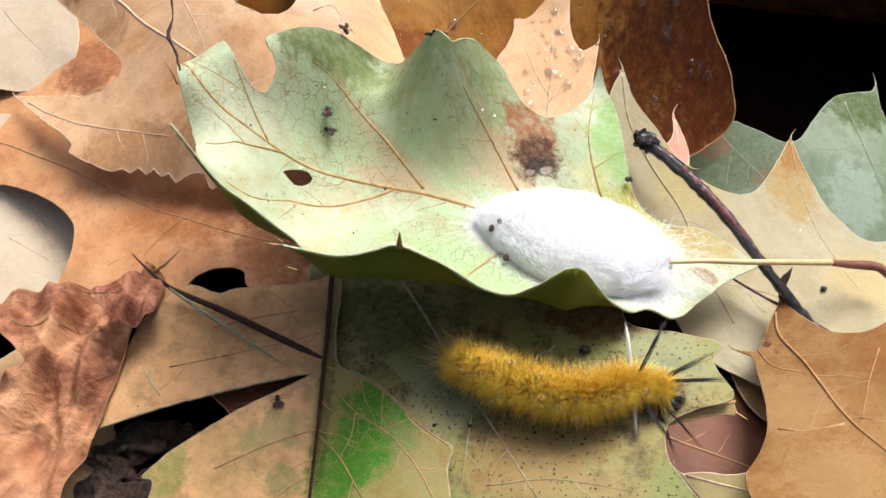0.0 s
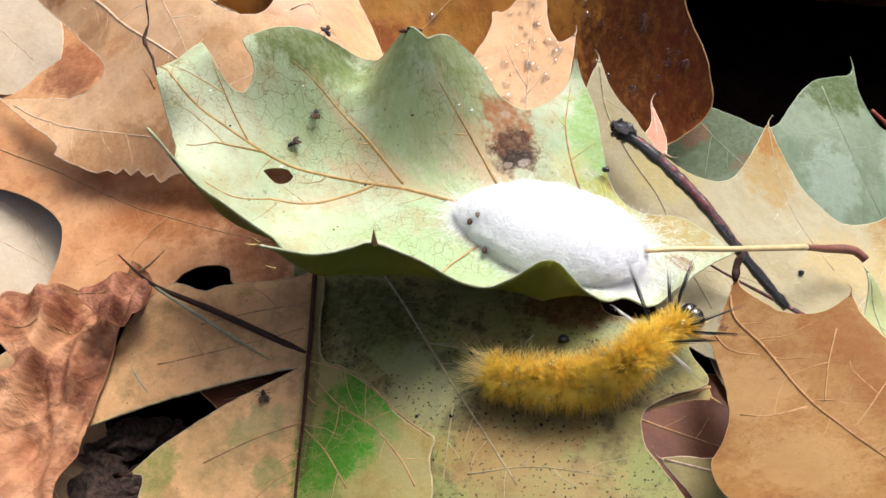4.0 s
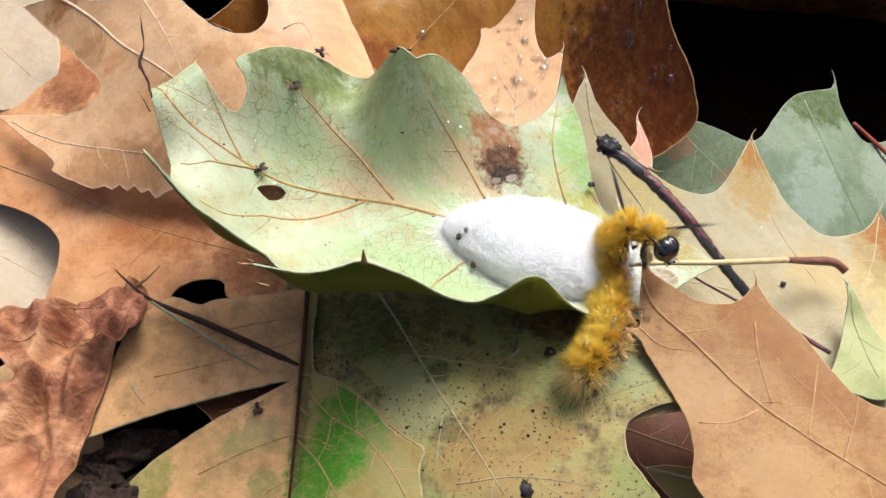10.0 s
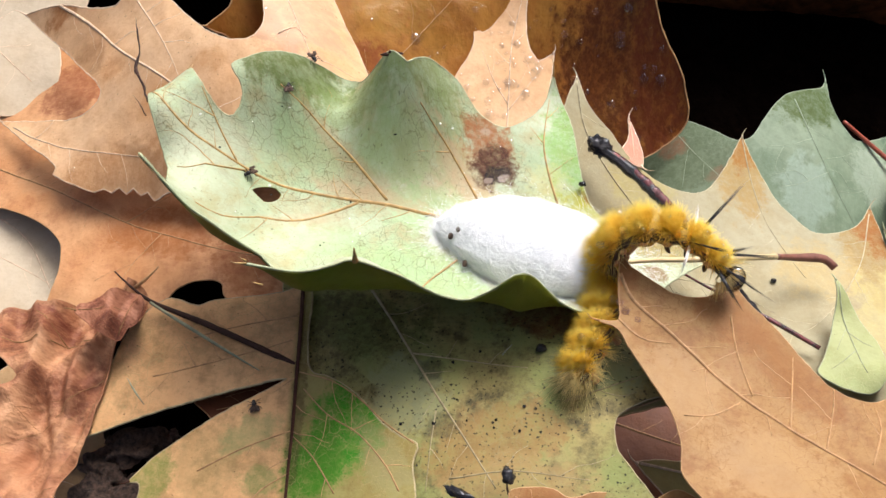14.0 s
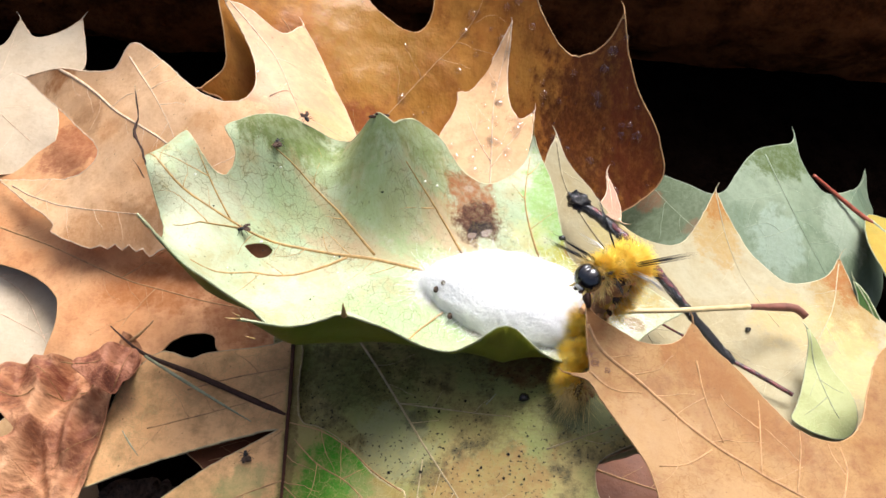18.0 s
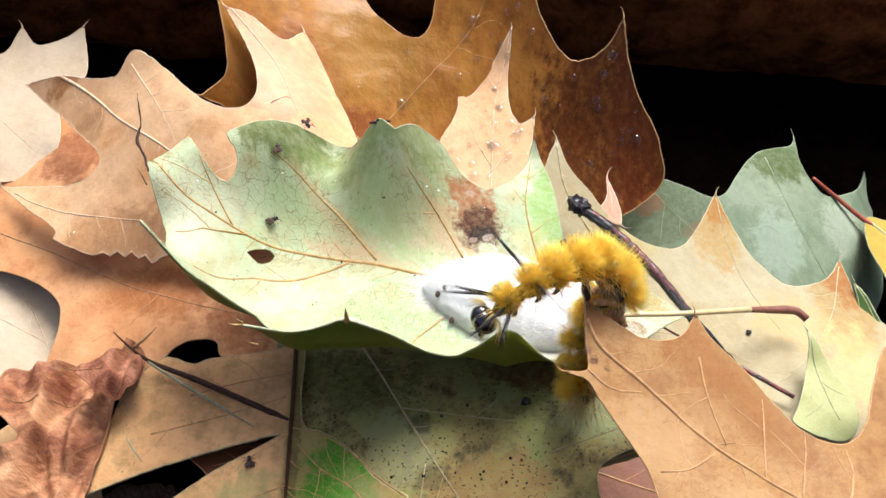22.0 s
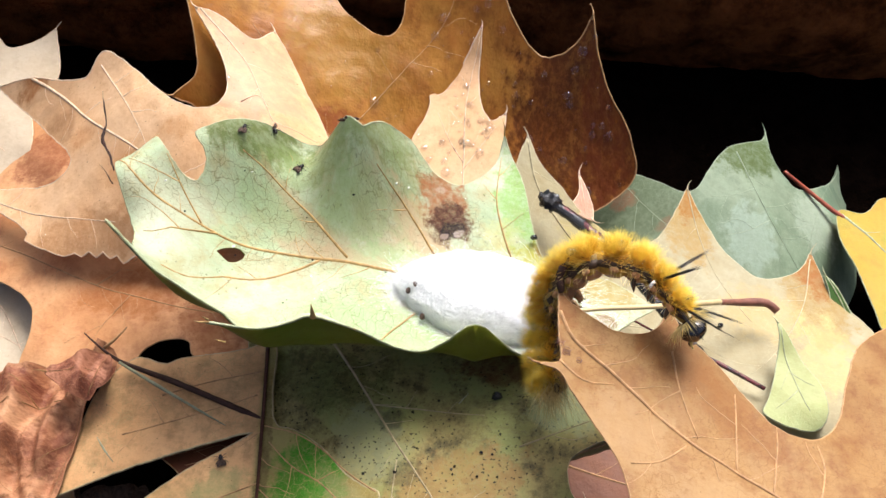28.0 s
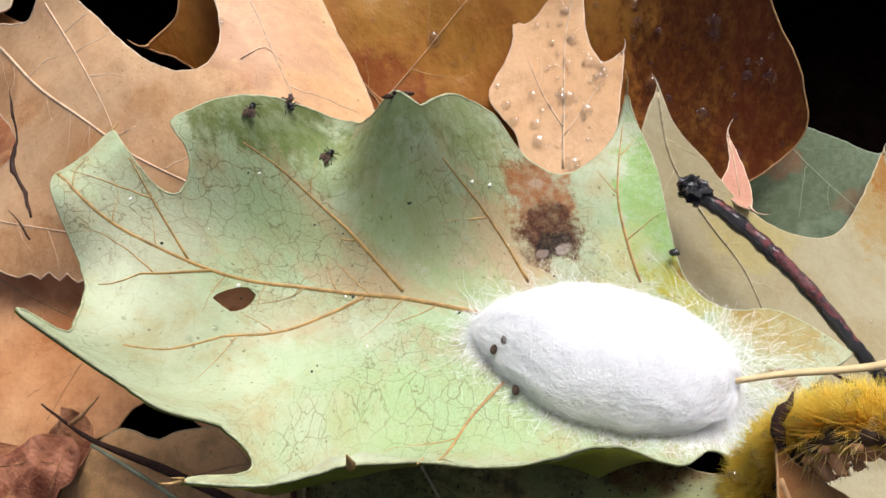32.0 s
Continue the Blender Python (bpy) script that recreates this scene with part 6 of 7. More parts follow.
def motions():
    crawl(0, ((5.0, -18.7, -2.5), (9.7, -20.9, -1.5), (15.2, -22.6, -0.4), (20.5, -23.2, 0.8), (25.3, -21.7, 1.7), (28.2, -21.1, 1.5), (30.5, -21.6, 0.3)), (0, -0.6, 1), (0, -0.6, 1), (0, -0.6, 1))
    crawl(0.5, ((5.7, -19.9, -2.4), (10.5, -21.3, -1.4), (15.9, -22.7, -0.2), (21.5, -23.3, 1.0), (26.2, -23.2, 2.1), (29.4, -23.1, 2.0), (31.9, -23.8, 0.9)), (0, -0.6, 1), (0, -0.6, 1), (0, -0.6, 1))
    crawl(1, ((7.7, -20.7, -2.0), (11.9, -21.7, -1.1), (17.6, -22.4, 0.1), (23.4, -23.2, 1.5), (28.8, -23.6, 2.7), (32.7, -24.1, 2.9), (35.9, -24.9, 1.9)), (0, -0.6, 1), (0, -0.6, 1), (0, -0.6, 1))
    crawl(1.5, ((8.7, -20.9, -1.8), (12.9, -21.8, -0.9), (18.5, -22.5, 0.3), (24.0, -23.1, 1.6), (29.4, -23.8, 2.8), (33.0, -24.8, 3.0), (35.9, -26.5, 2.0)), (0, -0.6, 1), (0, -0.6, 1), (0, -0.6, 1))
    crawl(2, ((10.0, -20.9, -1.5), (14.2, -21.9, -0.7), (19.2, -22.8, 0.5), (24.4, -23.6, 1.6), (29.4, -24.7, 2.9), (33.2, -26.4, 3.5), (35.9, -28.6, 3.4)), (0, -0.6, 1), (0, -0.6, 1), (0, -0.6, 1))
    crawl(2.5, ((10.1, -21.0, -1.5), (14.4, -21.9, -0.6), (19.8, -22.8, 0.6), (25.0, -23.5, 1.8), (29.4, -24.2, 2.9), (33.1, -25.6, 3.8), (35.7, -26.8, 4.6)), (0, -0.6, 1), (0, -0.6, 1), (0, -0.6, 1))
    crawl(3, ((10.2, -21.6, -1.5), (14.4, -22.3, -0.6), (19.5, -22.8, 0.5), (24.4, -23.4, 1.6), (28.8, -23.9, 2.7), (32.6, -23.6, 3.6), (35.5, -22.6, 4.9)), (0, -0.6, 1), (0, -0.6, 1), (0, -0.6, 1))
    crawl(3.5, ((10.8, -21.9, -1.3), (14.9, -22.6, -0.5), (20.0, -23.1, 0.6), (24.2, -22.9, 1.6), (27.8, -22.5, 4.3), (31.3, -20.6, 5.0), (35.0, -17.8, 5.0)), (0, -0.6, 1), (0, -0.6, 1), (-0.6, -0.1, 0.8))
    crawl(4.5, ((13.7, -21.6, -0.8), (17.4, -22.4, 0.1), (21.8, -22.7, 1.0), (25.8, -21.9, 1.8), (28.9, -20.9, 5.0), (32.0, -17.1, 4.9), (34.8, -14.7, 5.9)), (0, -0.6, 1), (0, -0.6, 1), (-0.6, -0.1, 0.8))
    crawl(5.5, ((16.9, -20.8, -0.2), (20.3, -21.6, 0.6), (24.0, -22.0, 1.5), (27.6, -21.2, 2.2), (30.8, -19.2, 5.0), (33.7, -15.1, 4.9), (35.9, -12.6, 7.9)), (0, -0.6, 1), (-0.6, -0.1, 0.8), (-0.6, -0.1, 0.8))
    crawl(6, ((17.2, -20.3, -0.1), (20.6, -21.4, 0.7), (24.3, -21.6, 1.5), (28.3, -20.6, 2.3), (31.5, -18.3, 4.5), (34.2, -13.8, 3.8), (35.8, -11.4, 7.3)), (0, -0.6, 1), (-0.6, -0.1, 0.8), (-0.6, -0.1, 0.8))
    crawl(7, ((18.5, -21.6, 0.3), (22.2, -22.2, 1.1), (26.2, -22.0, 2.0), (29.0, -21.6, 5.0), (31.9, -17.3, 4.3), (34.2, -13.4, 4.8), (35.9, -10.7, 8.3)), (0, -0.6, 1), (-0.6, -0.1, 0.8), (-0.6, -0.1, 0.8))
    crawl(7.5, ((20.4, -21.2, 0.6), (23.8, -21.7, 1.4), (27.4, -21.2, 2.1), (29.8, -19.9, 5.0), (32.2, -15.3, 4.8), (33.6, -11.8, 7.2), (35.0, -8.6, 10.2)), (0, -0.6, 1), (-0.6, -0.1, 0.8), (-0.6, -0.1, 0.8))
    crawl(8, ((22.3, -21.7, 1.1), (25.3, -21.7, 1.7), (28.3, -21.0, 4.3), (31.1, -16.9, 3.3), (33.5, -11.0, 1.7), (34.6, -7.1, 4.5), (36.0, -3.5, 7.0)), (-0.2, -0.4, 1), (-0.8, -0.1, 0.6), (-0.6, 0.3, 0.8))
    crawl(9, ((23.9, -20.8, 1.3), (26.6, -20.8, 2.0), (28.7, -19.1, 4.0), (30.8, -12.9, 1.4), (32.1, -6.8, 0.6), (33.4, -2.6, 3.0), (35.6, -0.6, 7.2)), (-0.3, -0.3, 1), (-0.9, 0.0, 0.45), (0, 0.35, 1))
    crawl(9.5, ((24.6, -19.9, 1.4), (26.3, -20.0, 4.5), (28.5, -15.3, 2.4), (30.0, -9.2, 0.7), (31.1, -3.2, 0.2), (32.4, -0.6, 3.6), (34.8, -0.6, 7.4)), (-0.5, -0.2, 0.9), (-0.9, 0.0, 0.5), (0, 0.35, 1))
    crawl(10, ((25.7, -18.9, 1.2), (27.8, -16.0, 1.2), (29.2, -11.1, 0.8), (29.4, -5.4, 0.0), (28.8, -2.9, 4.5), (31.0, -1.2, 7.0), (33.9, -4.0, 8.0)), (-1, 0.1, 0.35), (-0.85, 0.0, 0.6), (0, 0.35, 1))
    crawl(10.5, ((25.9, -18.6, 1.2), (28.0, -15.2, 1.2), (29.5, -10.2, 0.8), (29.8, -4.3, 0.3), (29.6, -2.1, 5.3), (32.8, -2.5, 7.8), (35.6, -6.2, 7.3)), (-1, 0.1, 0.35), (-0.85, 0.0, 0.6), (0, 0.35, 1))
    crawl(11, ((26.1, -18.3, 1.2), (28.3, -13.9, 1.1), (29.9, -8.4, 0.5), (30.0, -3.4, 2.5), (30.9, -2.1, 7.5), (34.7, -5.6, 9.5), (36.2, -12.9, 7.5)), (-1, 0.1, 0.35), (-0.85, 0.0, 0.6), (0, 0.35, 1))
    crawl(11.5, ((26.4, -18.3, 1.2), (28.5, -14.0, 1.1), (29.9, -8.5, 0.5), (29.6, -4.3, 3.6), (30.7, -2.5, 8.6), (34.8, -4.8, 10.6), (37.4, -9.5, 8.6)), (-1, 0.1, 0.35), (-0.85, 0.0, 0.6), (0, 0.35, 1))
    crawl(12, ((26.5, -18.0, 1.2), (28.8, -13.7, 1.1), (30.2, -7.6, 0.4), (29.6, -5.2, 4.8), (30.8, -4.3, 9.8), (36.3, -4.7, 10.8), (42.1, -7.2, 8.8)), (-1, 0.1, 0.35), (-0.6, 0.3, 0.8), (0, 0.35, 1))
    crawl(12.5, ((26.7, -18.5, 1.3), (28.8, -13.3, 1.1), (30.0, -6.8, 0.2), (29.6, -4.3, 4.8), (31.6, -3.8, 9.8), (37.4, -3.7, 10.8), (44.0, -3.7, 8.8)), (-1, 0.1, 0.35), (-0.6, 0.3, 0.8), (0, 0.35, 1))
    crawl(13, ((27.2, -18.6, 1.4), (29.1, -13.0, 1.1), (30.0, -6.4, 0.1), (29.8, -3.9, 4.7), (32.0, -3.8, 9.7), (38.6, -3.7, 10.7), (46.6, -4.6, 7.7)), (-1, 0.1, 0.35), (-0.6, 0.3, 0.8), (0, 0.35, 1))
    crawl(13.5, ((27.3, -19.1, 1.5), (29.2, -13.5, 1.2), (30.3, -6.8, 0.3), (30.3, -4.0, 4.9), (32.4, -4.3, 9.9), (38.2, -5.1, 10.9), (44.8, -8.3, 7.9)), (-1, 0.1, 0.35), (-0.6, 0.3, 0.8), (0, 0.35, 1))
    crawl(14, ((26.6, -19.5, 1.4), (28.7, -13.9, 1.1), (29.8, -7.3, 0.3), (29.6, -4.5, 5.1), (31.8, -4.4, 10.1), (37.6, -5.2, 11.1), (43.7, -8.1, 8.1)), (-1, 0.1, 0.35), (-0.6, 0.3, 0.8), (0, 0.35, 1))
    crawl(14.5, ((26.8, -19.8, 1.4), (28.8, -14.1, 1.2), (29.9, -7.7, 0.6), (29.6, -5.1, 6.0), (31.9, -5.0, 11.0), (37.8, -4.9, 12.0), (43.9, -5.0, 10.0)), (-1, 0.1, 0.35), (-0.6, 0.3, 0.8), (0, 0.35, 1))
    crawl(15.5, ((26.9, -19.7, 1.5), (28.8, -13.5, 1.1), (30.1, -7.0, 0.8), (30.3, -3.8, 6.0), (32.2, -3.2, 11.0), (34.1, -5.1, 14.0), (34.5, -8.3, 15.0)), (-1, 0.1, 0.35), (-0.6, 0.3, 0.8), (0, 0.35, 1))
    crawl(16.5, ((27.4, -17.4, 1.3), (29.0, -11.4, 0.8), (30.3, -4.3, -0.2), (31.1, -1.6, 5.4), (33.3, -2.7, 10.9), (31.0, -4.7, 14.9), (27.6, -6.6, 15.9)), (-1, 0.1, 0.35), (-0.6, 0.3, 0.8), (0, 0.35, 1))
    crawl(17, ((27.4, -17.0, 1.2), (29.2, -11.0, 0.8), (30.6, -3.9, -0.2), (31.9, -1.8, 5.8), (33.7, -3.0, 11.3), (32.1, -5.2, 15.3), (29.5, -7.8, 17.3)), (-1, 0.1, 0.35), (0, 0.35, 1), (0, 0.35, 1))
    crawl(18, ((27.5, -16.4, 1.2), (29.2, -10.4, 0.7), (30.0, -5.2, 2.1), (31.6, -4.3, 8.3), (33.1, -4.2, 13.8), (31.1, -6.7, 17.8), (27.5, -9.6, 19.8)), (-1, 0.1, 0.35), (0.6, 0.3, 0.8), (0, 0.35, 1))
    crawl(18.5, ((27.5, -16.3, 1.2), (28.8, -10.9, 1.8), (29.6, -6.9, 4.1), (31.5, -6.6, 10.4), (32.6, -6.1, 15.9), (29.5, -10.8, 19.9), (25.3, -15.8, 20.9)), (-1, 0.1, 0.35), (0.6, 0.3, 0.8), (0, 0.35, 1))
    crawl(19, ((27.5, -17.3, 2.3), (28.5, -12.4, 3.7), (29.0, -8.5, 6.2), (31.1, -8.4, 12.6), (32.2, -8.0, 18.1), (29.7, -13.3, 22.1), (26.4, -19.6, 23.1)), (-1, 0.1, 0.35), (0.6, 0.3, 0.8), (0, 0.35, 1))
    crawl(19.5, ((27.7, -17.3, 2.1), (28.3, -12.4, 3.6), (29.0, -8.5, 6.0), (31.2, -7.9, 12.4), (31.4, -7.2, 17.9), (27.5, -7.5, 20.9), (22.6, -8.4, 20.9)), (-1, 0.1, 0.35), (0.6, 0.3, 0.8), (0, 0.35, 1))
    crawl(20, ((27.9, -17.2, 2.0), (28.4, -12.4, 3.4), (29.1, -8.5, 5.8), (31.3, -7.0, 12.3), (30.2, -5.1, 17.8), (24.2, -6.5, 19.8), (17.6, -9.9, 19.8)), (-1, 0.1, 0.35), (0.6, 0.3, 0.8), (0, 0.35, 1))
    crawl(20.5, ((27.7, -17.6, 3.0), (28.2, -12.8, 4.5), (28.8, -9.0, 6.9), (31.0, -7.6, 13.4), (29.7, -6.1, 18.9), (23.9, -7.8, 20.9), (17.6, -11.0, 20.9)), (-1, 0.1, 0.35), (0.6, 0.3, 0.8), (0, 0.35, 1))
    crawl(21, ((27.7, -17.9, 4.0), (28.1, -13.3, 5.5), (28.8, -9.4, 8.0), (30.8, -8.5, 14.5), (29.2, -7.5, 20.0), (23.3, -10.1, 22.0), (18.2, -15.3, 21.0)), (-1, 0.1, 0.35), (0.6, 0.3, 0.8), (0, 0.35, 1))
    crawl(22, ((27.8, -18.4, 4.6), (28.1, -13.7, 6.1), (28.8, -9.9, 8.5), (30.9, -8.6, 15.0), (28.3, -7.9, 20.5), (21.2, -11.8, 22.5), (14.9, -16.0, 20.5)), (-1, 0.1, 0.35), (0.6, 0.3, 0.8), (0, 0.35, 1))
    crawl(22.5, ((27.7, -18.4, 4.9), (28.1, -13.7, 6.3), (28.8, -9.8, 8.7), (30.9, -8.4, 15.1), (28.0, -7.6, 20.6), (20.2, -10.9, 22.6), (13.2, -13.8, 21.6)), (-1, 0.1, 0.35), (0.6, 0.3, 0.8), (0, 0.35, 1))
    crawl(23, ((28.0, -18.5, 5.2), (28.2, -13.9, 6.5), (29.1, -10.0, 8.8), (31.2, -8.5, 15.1), (28.0, -8.2, 20.6), (20.8, -12.3, 22.6), (15.1, -17.4, 20.6)), (-1, 0.1, 0.35), (0.6, 0.3, 0.8), (0, 0.35, 1))
    crawl(24, ((28.1, -18.7, 5.6), (28.3, -14.1, 6.8), (29.1, -10.1, 9.0), (31.1, -8.6, 15.3), (27.6, -8.9, 20.8), (20.4, -13.6, 22.8), (14.7, -17.4, 20.8)), (-1, 0.1, 0.35), (0.6, 0.3, 0.8), (0, 0.35, 1))
    crawl(24.5, ((28.1, -18.8, 5.6), (28.3, -14.1, 6.7), (29.2, -10.1, 8.8), (31.2, -8.3, 14.9), (29.8, -8.2, 20.4), (24.0, -13.1, 23.4), (18.9, -18.3, 22.4)), (-1, 0.1, 0.35), (0.6, 0.3, 0.8), (0, 0.35, 1))
    crawl(25, ((28.1, -18.9, 5.5), (28.3, -14.1, 6.5), (29.1, -10.1, 8.5), (29.6, -8.7, 14.5), (29.5, -7.2, 20.0), (29.1, -8.8, 24.0), (29.8, -11.8, 26.0)), (-1, 0.1, 0.35), (0, 0.35, 1), (0, 0.35, 1))
    crawl(25.5, ((28.0, -18.4, 4.5), (28.3, -13.4, 5.4), (29.0, -9.3, 7.4), (30.5, -7.7, 13.4), (30.7, -6.6, 18.9), (29.2, -9.9, 22.9), (26.2, -14.8, 23.9)), (-1, 0.1, 0.35), (0.6, 0.3, 0.8), (0, 0.35, 1))
    crawl(26.5, ((27.6, -18.8, 5.0), (27.9, -13.9, 6.1), (28.3, -9.6, 8.3), (29.1, -7.1, 14.5), (30.5, -7.3, 20.0), (31.6, -9.3, 23.0), (31.9, -12.9, 24.0)), (-1, 0.1, 0.35), (0, 0.9, 0.7), (0, 0.8, 0.8))
    crawl(27.5, ((27.7, -19.1, 5.4), (27.3, -14.3, 6.8), (27.9, -9.0, 9.2), (28.3, -7.4, 15.5), (30.5, -8.4, 21.0), (35.1, -9.7, 22.0), (39.8, -11.7, 20.0)), (-1, 0.1, 0.35), (-0.3, 0.9, 0.75), (0, 0.8, 0.8))
    crawl(28, ((27.9, -19.0, 6.4), (27.6, -13.9, 7.0), (27.9, -9.1, 9.2), (28.6, -7.8, 15.3), (32.2, -8.0, 20.3), (37.7, -9.3, 20.3), (43.1, -14.5, 17.8)), (-1, 0.1, 0.35), (-0.3, 0.9, 0.75), (0, 0.8, 0.8))
    crawl(28.5, ((27.5, -18.6, 6.5), (27.5, -14.2, 7.4), (27.8, -10.0, 9.8), (28.6, -8.5, 16.1), (32.1, -9.1, 21.1), (37.8, -10.4, 21.1), (43.3, -16.1, 18.1)), (-1, 0.1, 0.35), (-0.3, 0.9, 0.75), (0, 0.8, 0.8))
    crawl(29, ((27.2, -15.9, 5.0), (27.7, -11.9, 5.7), (28.9, -8.1, 9.0), (31.4, -7.5, 14.7), (36.9, -9.1, 18.2), (42.7, -11.6, 17.2), (46.7, -17.1, 14.2)), (-1, 0.1, 0.35), (0, 0.9, 0.7), (0, 0.8, 0.8))
    crawl(30, ((28.5, -14.7, 1.3), (30.3, -10.3, 1.0), (32.5, -7.2, 3.7), (35.0, -6.8, 9.8), (39.8, -8.0, 12.8), (44.4, -11.3, 11.8), (48.8, -15.4, 8.3)), (-1, 0.1, 0.35), (0, 0.9, 0.7), (0, 0.8, 0.8))
    crawl(31, ((28.0, -14.4, 1.9), (30.2, -10.7, 4.1), (32.9, -9.0, 8.8), (35.6, -9.1, 13.1), (39.0, -10.0, 15.1), (43.0, -12.5, 14.1), (47.1, -15.8, 10.1)), (-1, 0.1, 0.35), (0, 0.9, 0.7), (0, 0.8, 0.8))
    crawl(32, ((31.0, -16.4, 3.6), (32.6, -12.9, 5.8), (34.4, -11.8, 10.6), (36.2, -11.9, 14.9), (39.2, -12.7, 16.9), (43.0, -15.1, 15.9), (47.1, -18.3, 11.9)), (-1, 0.1, 0.35), (0, 0.9, 0.7), (0, 0.8, 0.8))
    for ring, rows in zip(RINGS, crawl_rows()):
        walk(ring, rows)
    walk(front_leaf, [
        (0, pose(59.20 * MM, -18.84 * MM, 2.89 * MM, -0.3, -47.6, -33.5)),
        (1, pose(57.99 * MM, -19.66 * MM, 4.16 * MM, -1.4, -46.3, -31.2)),
        (2, pose(57.44 * MM, -19.87 * MM, 4.97 * MM, -7.1, -45.3, -28.1)),
        (3, pose(56.75 * MM, -20.59 * MM, 6.32 * MM, -2.2, -46.7, -29.6)),
        (6, pose(55.40 * MM, -19.61 * MM, 5.09 * MM, -13.4, -38.9, -21.6)),
        (7, pose(51.90 * MM, -23.30 * MM, 13.80 * MM, -18.6, -44.5, -16.6)),
        (8, pose(51.92 * MM, -21.98 * MM, 11.87 * MM, -7.3, -38.9, -16.6)),
        (9, pose(51.10 * MM, -22.50 * MM, 12.20 * MM, -4.8, -32.4, -15.2)),
        (9.5, pose(52.33 * MM, -19.10 * MM, 6.58 * MM, 1.0, -23.5, -12.1)),
        (10, pose(52.88 * MM, -17.33 * MM, 2.34 * MM, -3.2, -12.6, -8.6)),
        (11, pose(52.22 * MM, -17.70 * MM, 3.33 * MM, -1.6, -12.2, -9.3)),
        (12, pose(51.48 * MM, -17.45 * MM, 3.43 * MM, -2.1, -6.1, -4.9)),
        (14, pose(50.93 * MM, -18.21 * MM, 4.25 * MM, -5.9, -5.5, -5.1)),
        (14.5, pose(50.99 * MM, -18.23 * MM, 4.84 * MM, -2.6, -6.5, -5.1)),
        (16.5, pose(50.43 * MM, -18.63 * MM, 5.35 * MM, -8.2, -5.0, -2.4)),
        (18, pose(49.34 * MM, -19.08 * MM, 6.68 * MM, -4.2, -3.1, -1.6)),
        (19, pose(48.49 * MM, -20.12 * MM, 9.21 * MM, -1.2, -0.0, 0.1)),
        (20, pose(48.53 * MM, -20.00 * MM, 9.06 * MM, -1.3, -0.4, 0.1)),
        (21, pose(48.00 * MM, -20.80 * MM, 10.90 * MM, 0.0, 0.0, 0.0)),
        (22, pose(47.88 * MM, -21.35 * MM, 11.78 * MM, -0.7, -0.6, -1.3)),
        (23, pose(47.98 * MM, -22.17 * MM, 12.60 * MM, -3.4, -1.2, -1.5)),
        (24, pose(47.93 * MM, -22.51 * MM, 12.95 * MM, -4.9, -0.9, -1.8)),
        (25.5, pose(48.27 * MM, -22.18 * MM, 11.81 * MM, -8.9, -0.7, -1.3)),
        (27.5, pose(48.21 * MM, -22.16 * MM, 12.47 * MM, -2.3, -0.3, -2.8)),
        (28.5, pose(48.87 * MM, -22.18 * MM, 12.18 * MM, -2.1, 0.7, -2.4)),
        (29, pose(49.59 * MM, -20.85 * MM, 9.67 * MM, -4.0, -0.7, -2.1)),
        (29.5, pose(48.82 * MM, -20.18 * MM, 9.85 * MM, 2.8, 3.2, -1.0)),
        (30, pose(49.74 * MM, -20.87 * MM, 3.94 * MM, -6.1, 0.0, -4.5)),
        (31, pose(50.90 * MM, -23.05 * MM, 5.88 * MM, -4.9, 0.1, -3.4)),
        (32, pose(51.91 * MM, -24.14 * MM, 7.46 * MM, -4.0, 0.2, -2.8)),
    ])
    walk(lobe_leaf, [(t, pose((28.0 + x) * MM, (-40.0 + y) * MM, z * MM)) for t, x, y, z in (
        (0, 3.0, -9.0, -2.0), (6, 2.6, -7.5, -2.0), (8, 2.2, -5.0, -1.6), (9, 1.7, -2.6, -1.2), (10, 1.1, -0.9, -1.0), (11, 1.0, -0.7, -1.0), (12, 0.6, -0.3, -1.0), (13, 0.5, -0.2, -1.0), (14, 0.0, 0.0, -1.0), (15, -0.2, 0.0, -1.0), (32, -0.2, 0.0, -1.0))])
    walk(FLIES[0], [
        (0, pose(-15.74 * MM, 11.46 * MM, 6.30 * MM, 0, 0, 100)),
        (2, pose(-15.53 * MM, 11.13 * MM, 5.80 * MM, 0, 0, 100)),
        (4, pose(-14.58 * MM, 11.56 * MM, 5.40 * MM, 0, 0, 100)),
        (6, pose(-15.29 * MM, 11.61 * MM, 6.10 * MM, 0, 0, 113)),
        (7.5, pose(-15.99 * MM, 13.24 * MM, 8.20 * MM, 0, 0, 103)),
        (9, pose(-16.49 * MM, 15.37 * MM, 10.60 * MM, 0, 0, 103)),
        (13, pose(-16.48 * MM, 15.36 * MM, 10.70 * MM, 0, 0, 103)),
        (17, pose(-16.92 * MM, 15.74 * MM, 11.50 * MM, 0, 0, 103)),
        (19, pose(-16.88 * MM, 15.82 * MM, 11.40 * MM, 0, 0, 103)),
        (21, pose(-17.05 * MM, 15.73 * MM, 11.60 * MM, 0, 0, 103)),
        (23, pose(-17.26 * MM, 15.92 * MM, 11.80 * MM, 0, 0, 103)),
        (25, pose(-17.79 * MM, 16.18 * MM, 12.50 * MM, 0, 0, 83)),
        (28, pose(-17.57 * MM, 17.89 * MM, 13.30 * MM, 0, 0, 83)),
        (30, pose(-17.05 * MM, 18.13 * MM, 13.00 * MM, 0, 0, 83)),
        (32, pose(-16.87 * MM, 18.26 * MM, 13.00 * MM, 0, 0, 83)),
    ])
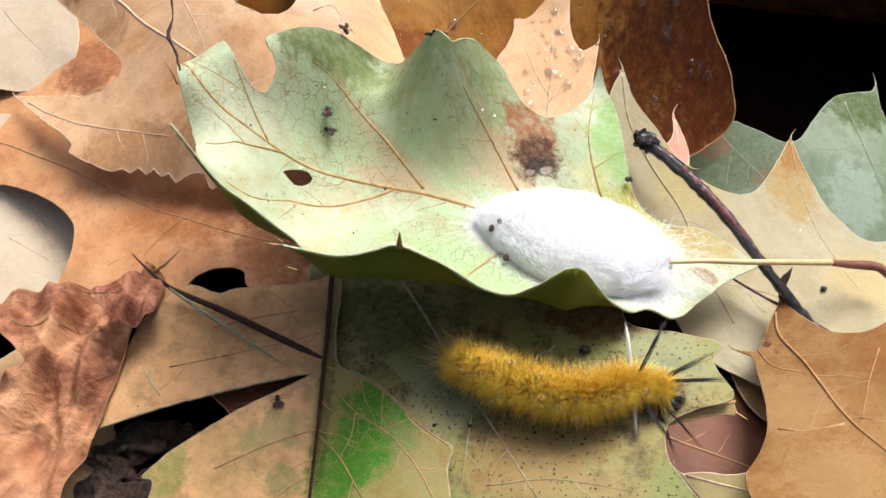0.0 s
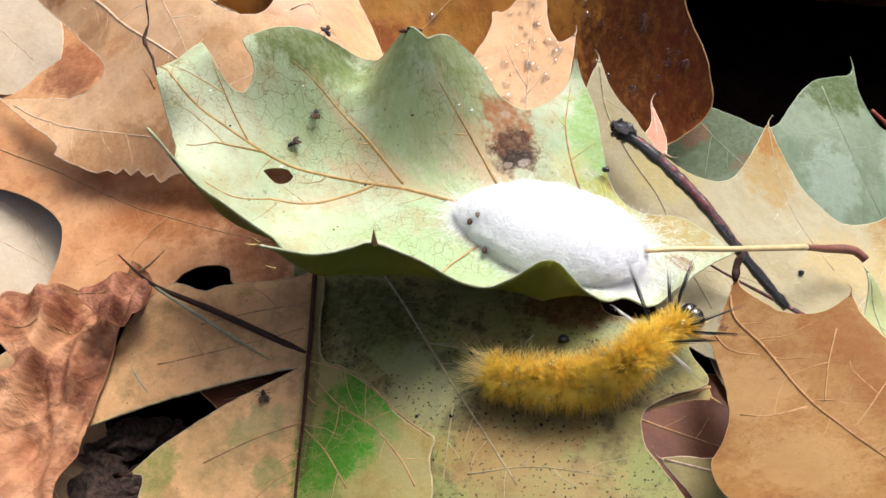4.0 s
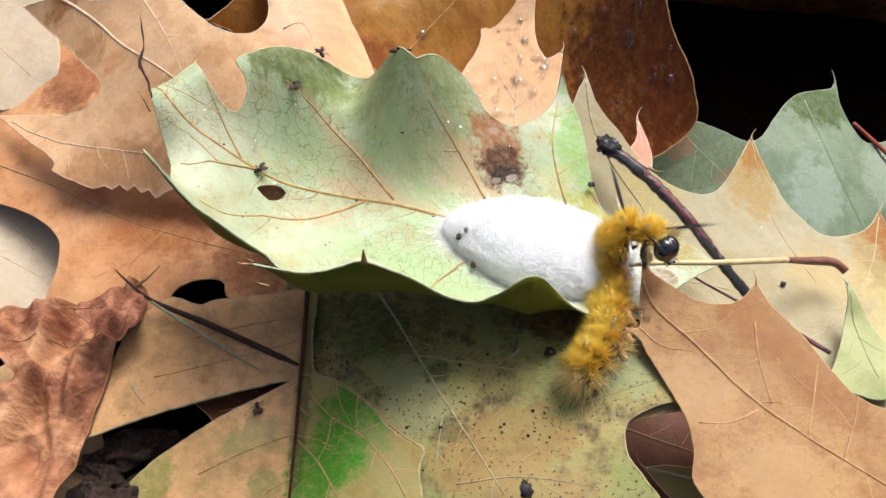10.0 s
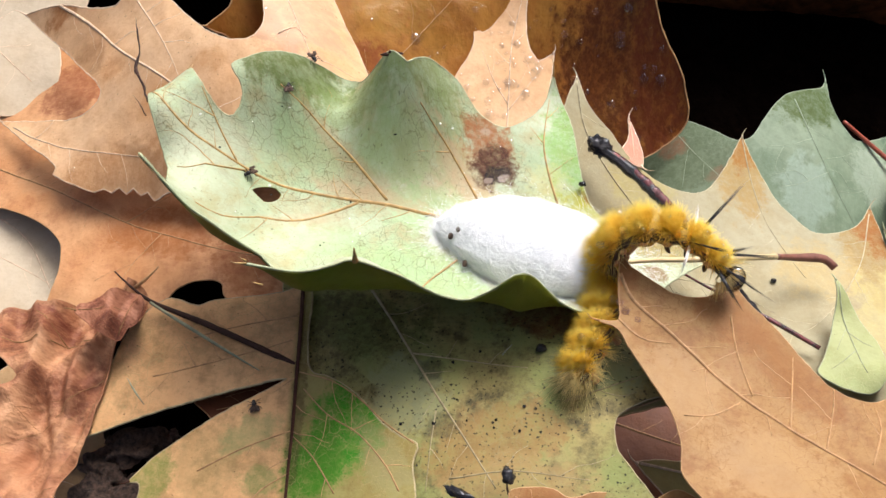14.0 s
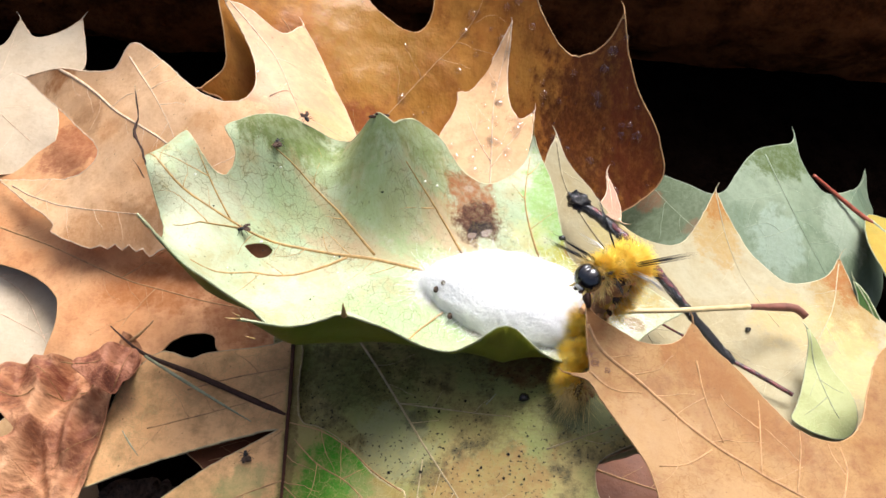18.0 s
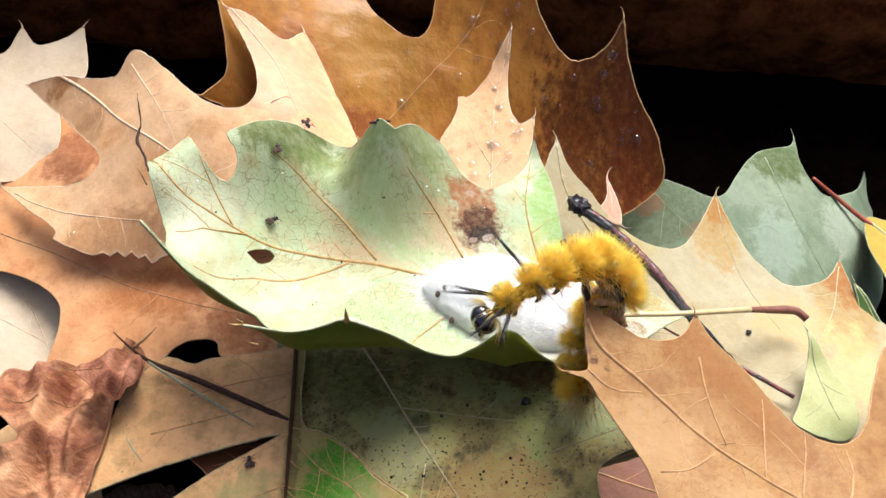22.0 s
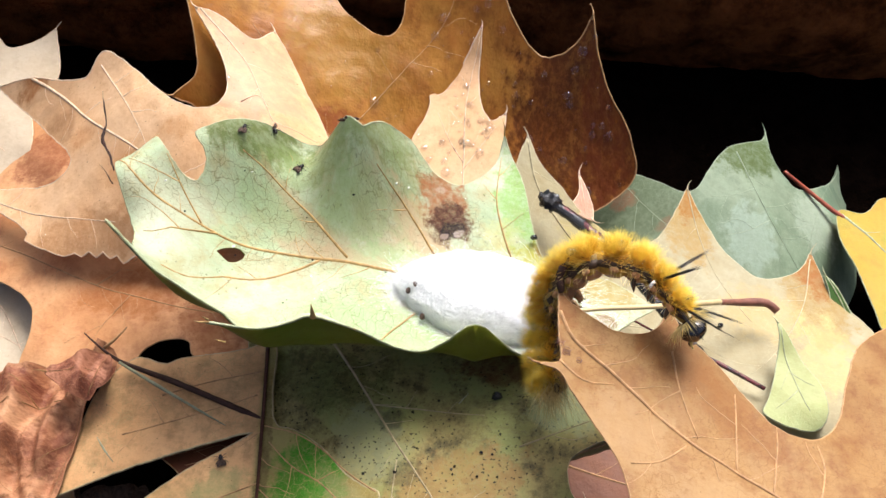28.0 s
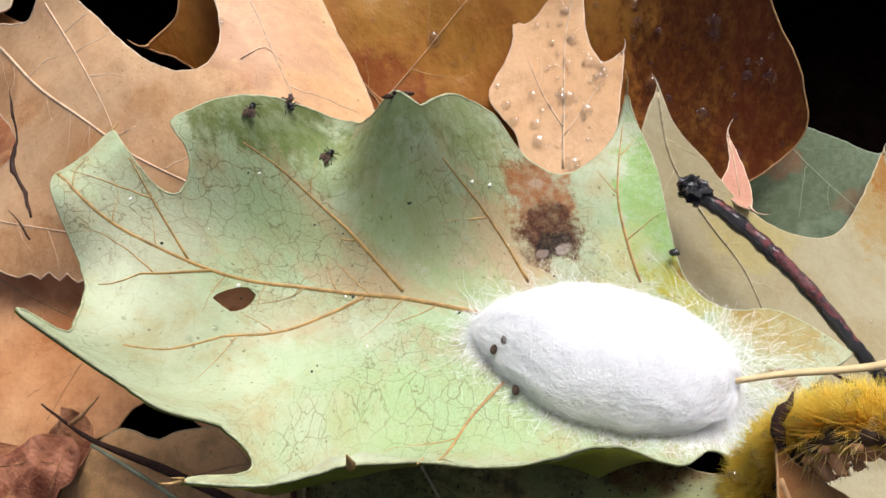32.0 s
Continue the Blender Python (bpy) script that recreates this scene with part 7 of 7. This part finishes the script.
    walk(FLIES[1], [
        (0, pose(-15.39 * MM, 9.62 * MM, 4.40 * MM, 0, 0, 150)),
        (2, pose(-16.16 * MM, 8.60 * MM, 4.20 * MM, 0, 0, 220)),
        (4, pose(-17.08 * MM, 7.11 * MM, 4.00 * MM, 0, 0, 218)),
        (6, pose(-18.81 * MM, 5.77 * MM, 5.10 * MM, 0, 0, 218)),
        (7.5, pose(-19.42 * MM, 4.68 * MM, 5.50 * MM, 0, 0, 218)),
        (9, pose(-19.61 * MM, 4.01 * MM, 5.80 * MM, 0, 0, 218)),
        (13, pose(-20.33 * MM, 2.95 * MM, 6.70 * MM, 0, 0, 218)),
        (17, pose(-20.30 * MM, 3.03 * MM, 6.70 * MM, 0, 0, 218)),
        (19, pose(-20.16 * MM, 3.64 * MM, 6.40 * MM, 0, 0, 148)),
        (21, pose(-19.07 * MM, 5.67 * MM, 5.30 * MM, 0, 0, 78)),
        (22, pose(-17.21 * MM, 7.82 * MM, 4.60 * MM, 0, 0, 45)),
        (23, pose(-15.07 * MM, 9.99 * MM, 4.40 * MM, 0, 0, 55)),
        (25, pose(-12.65 * MM, 13.45 * MM, 5.70 * MM, 0, 0, 56)),
        (28, pose(-10.02 * MM, 17.29 * MM, 5.70 * MM, 0, 0, 56)),
        (30, pose(-10.01 * MM, 17.53 * MM, 5.70 * MM, 0, 0, 56)),
        (32, pose(-10.26 * MM, 17.80 * MM, 5.70 * MM, 0, 0, 56)),
    ])
    walk(FLIES[2], [
        (0, pose(-14.71 * MM, 21.60 * MM, 11.50 * MM, 0, 0, -60)),
        (9, pose(-13.76 * MM, 21.86 * MM, 10.30 * MM, 0, 0, -60)),
        (13, pose(-14.00 * MM, 21.56 * MM, 10.50 * MM, 0, 0, -60)),
        (20, pose(-13.65 * MM, 22.18 * MM, 10.30 * MM, 0, 0, -60)),
        (23, pose(-13.85 * MM, 21.71 * MM, 10.30 * MM, 0, 0, -60)),
        (25, pose(-13.97 * MM, 20.79 * MM, 10.20 * MM, 0, 0, -60)),
        (28, pose(-13.92 * MM, 20.71 * MM, 10.10 * MM, 0, 0, -60)),
        (30, pose(-13.96 * MM, 20.81 * MM, 10.20 * MM, 0, 0, -60)),
        (32, pose(-13.92 * MM, 20.84 * MM, 10.20 * MM, 0, 0, -60)),
    ])


motions()
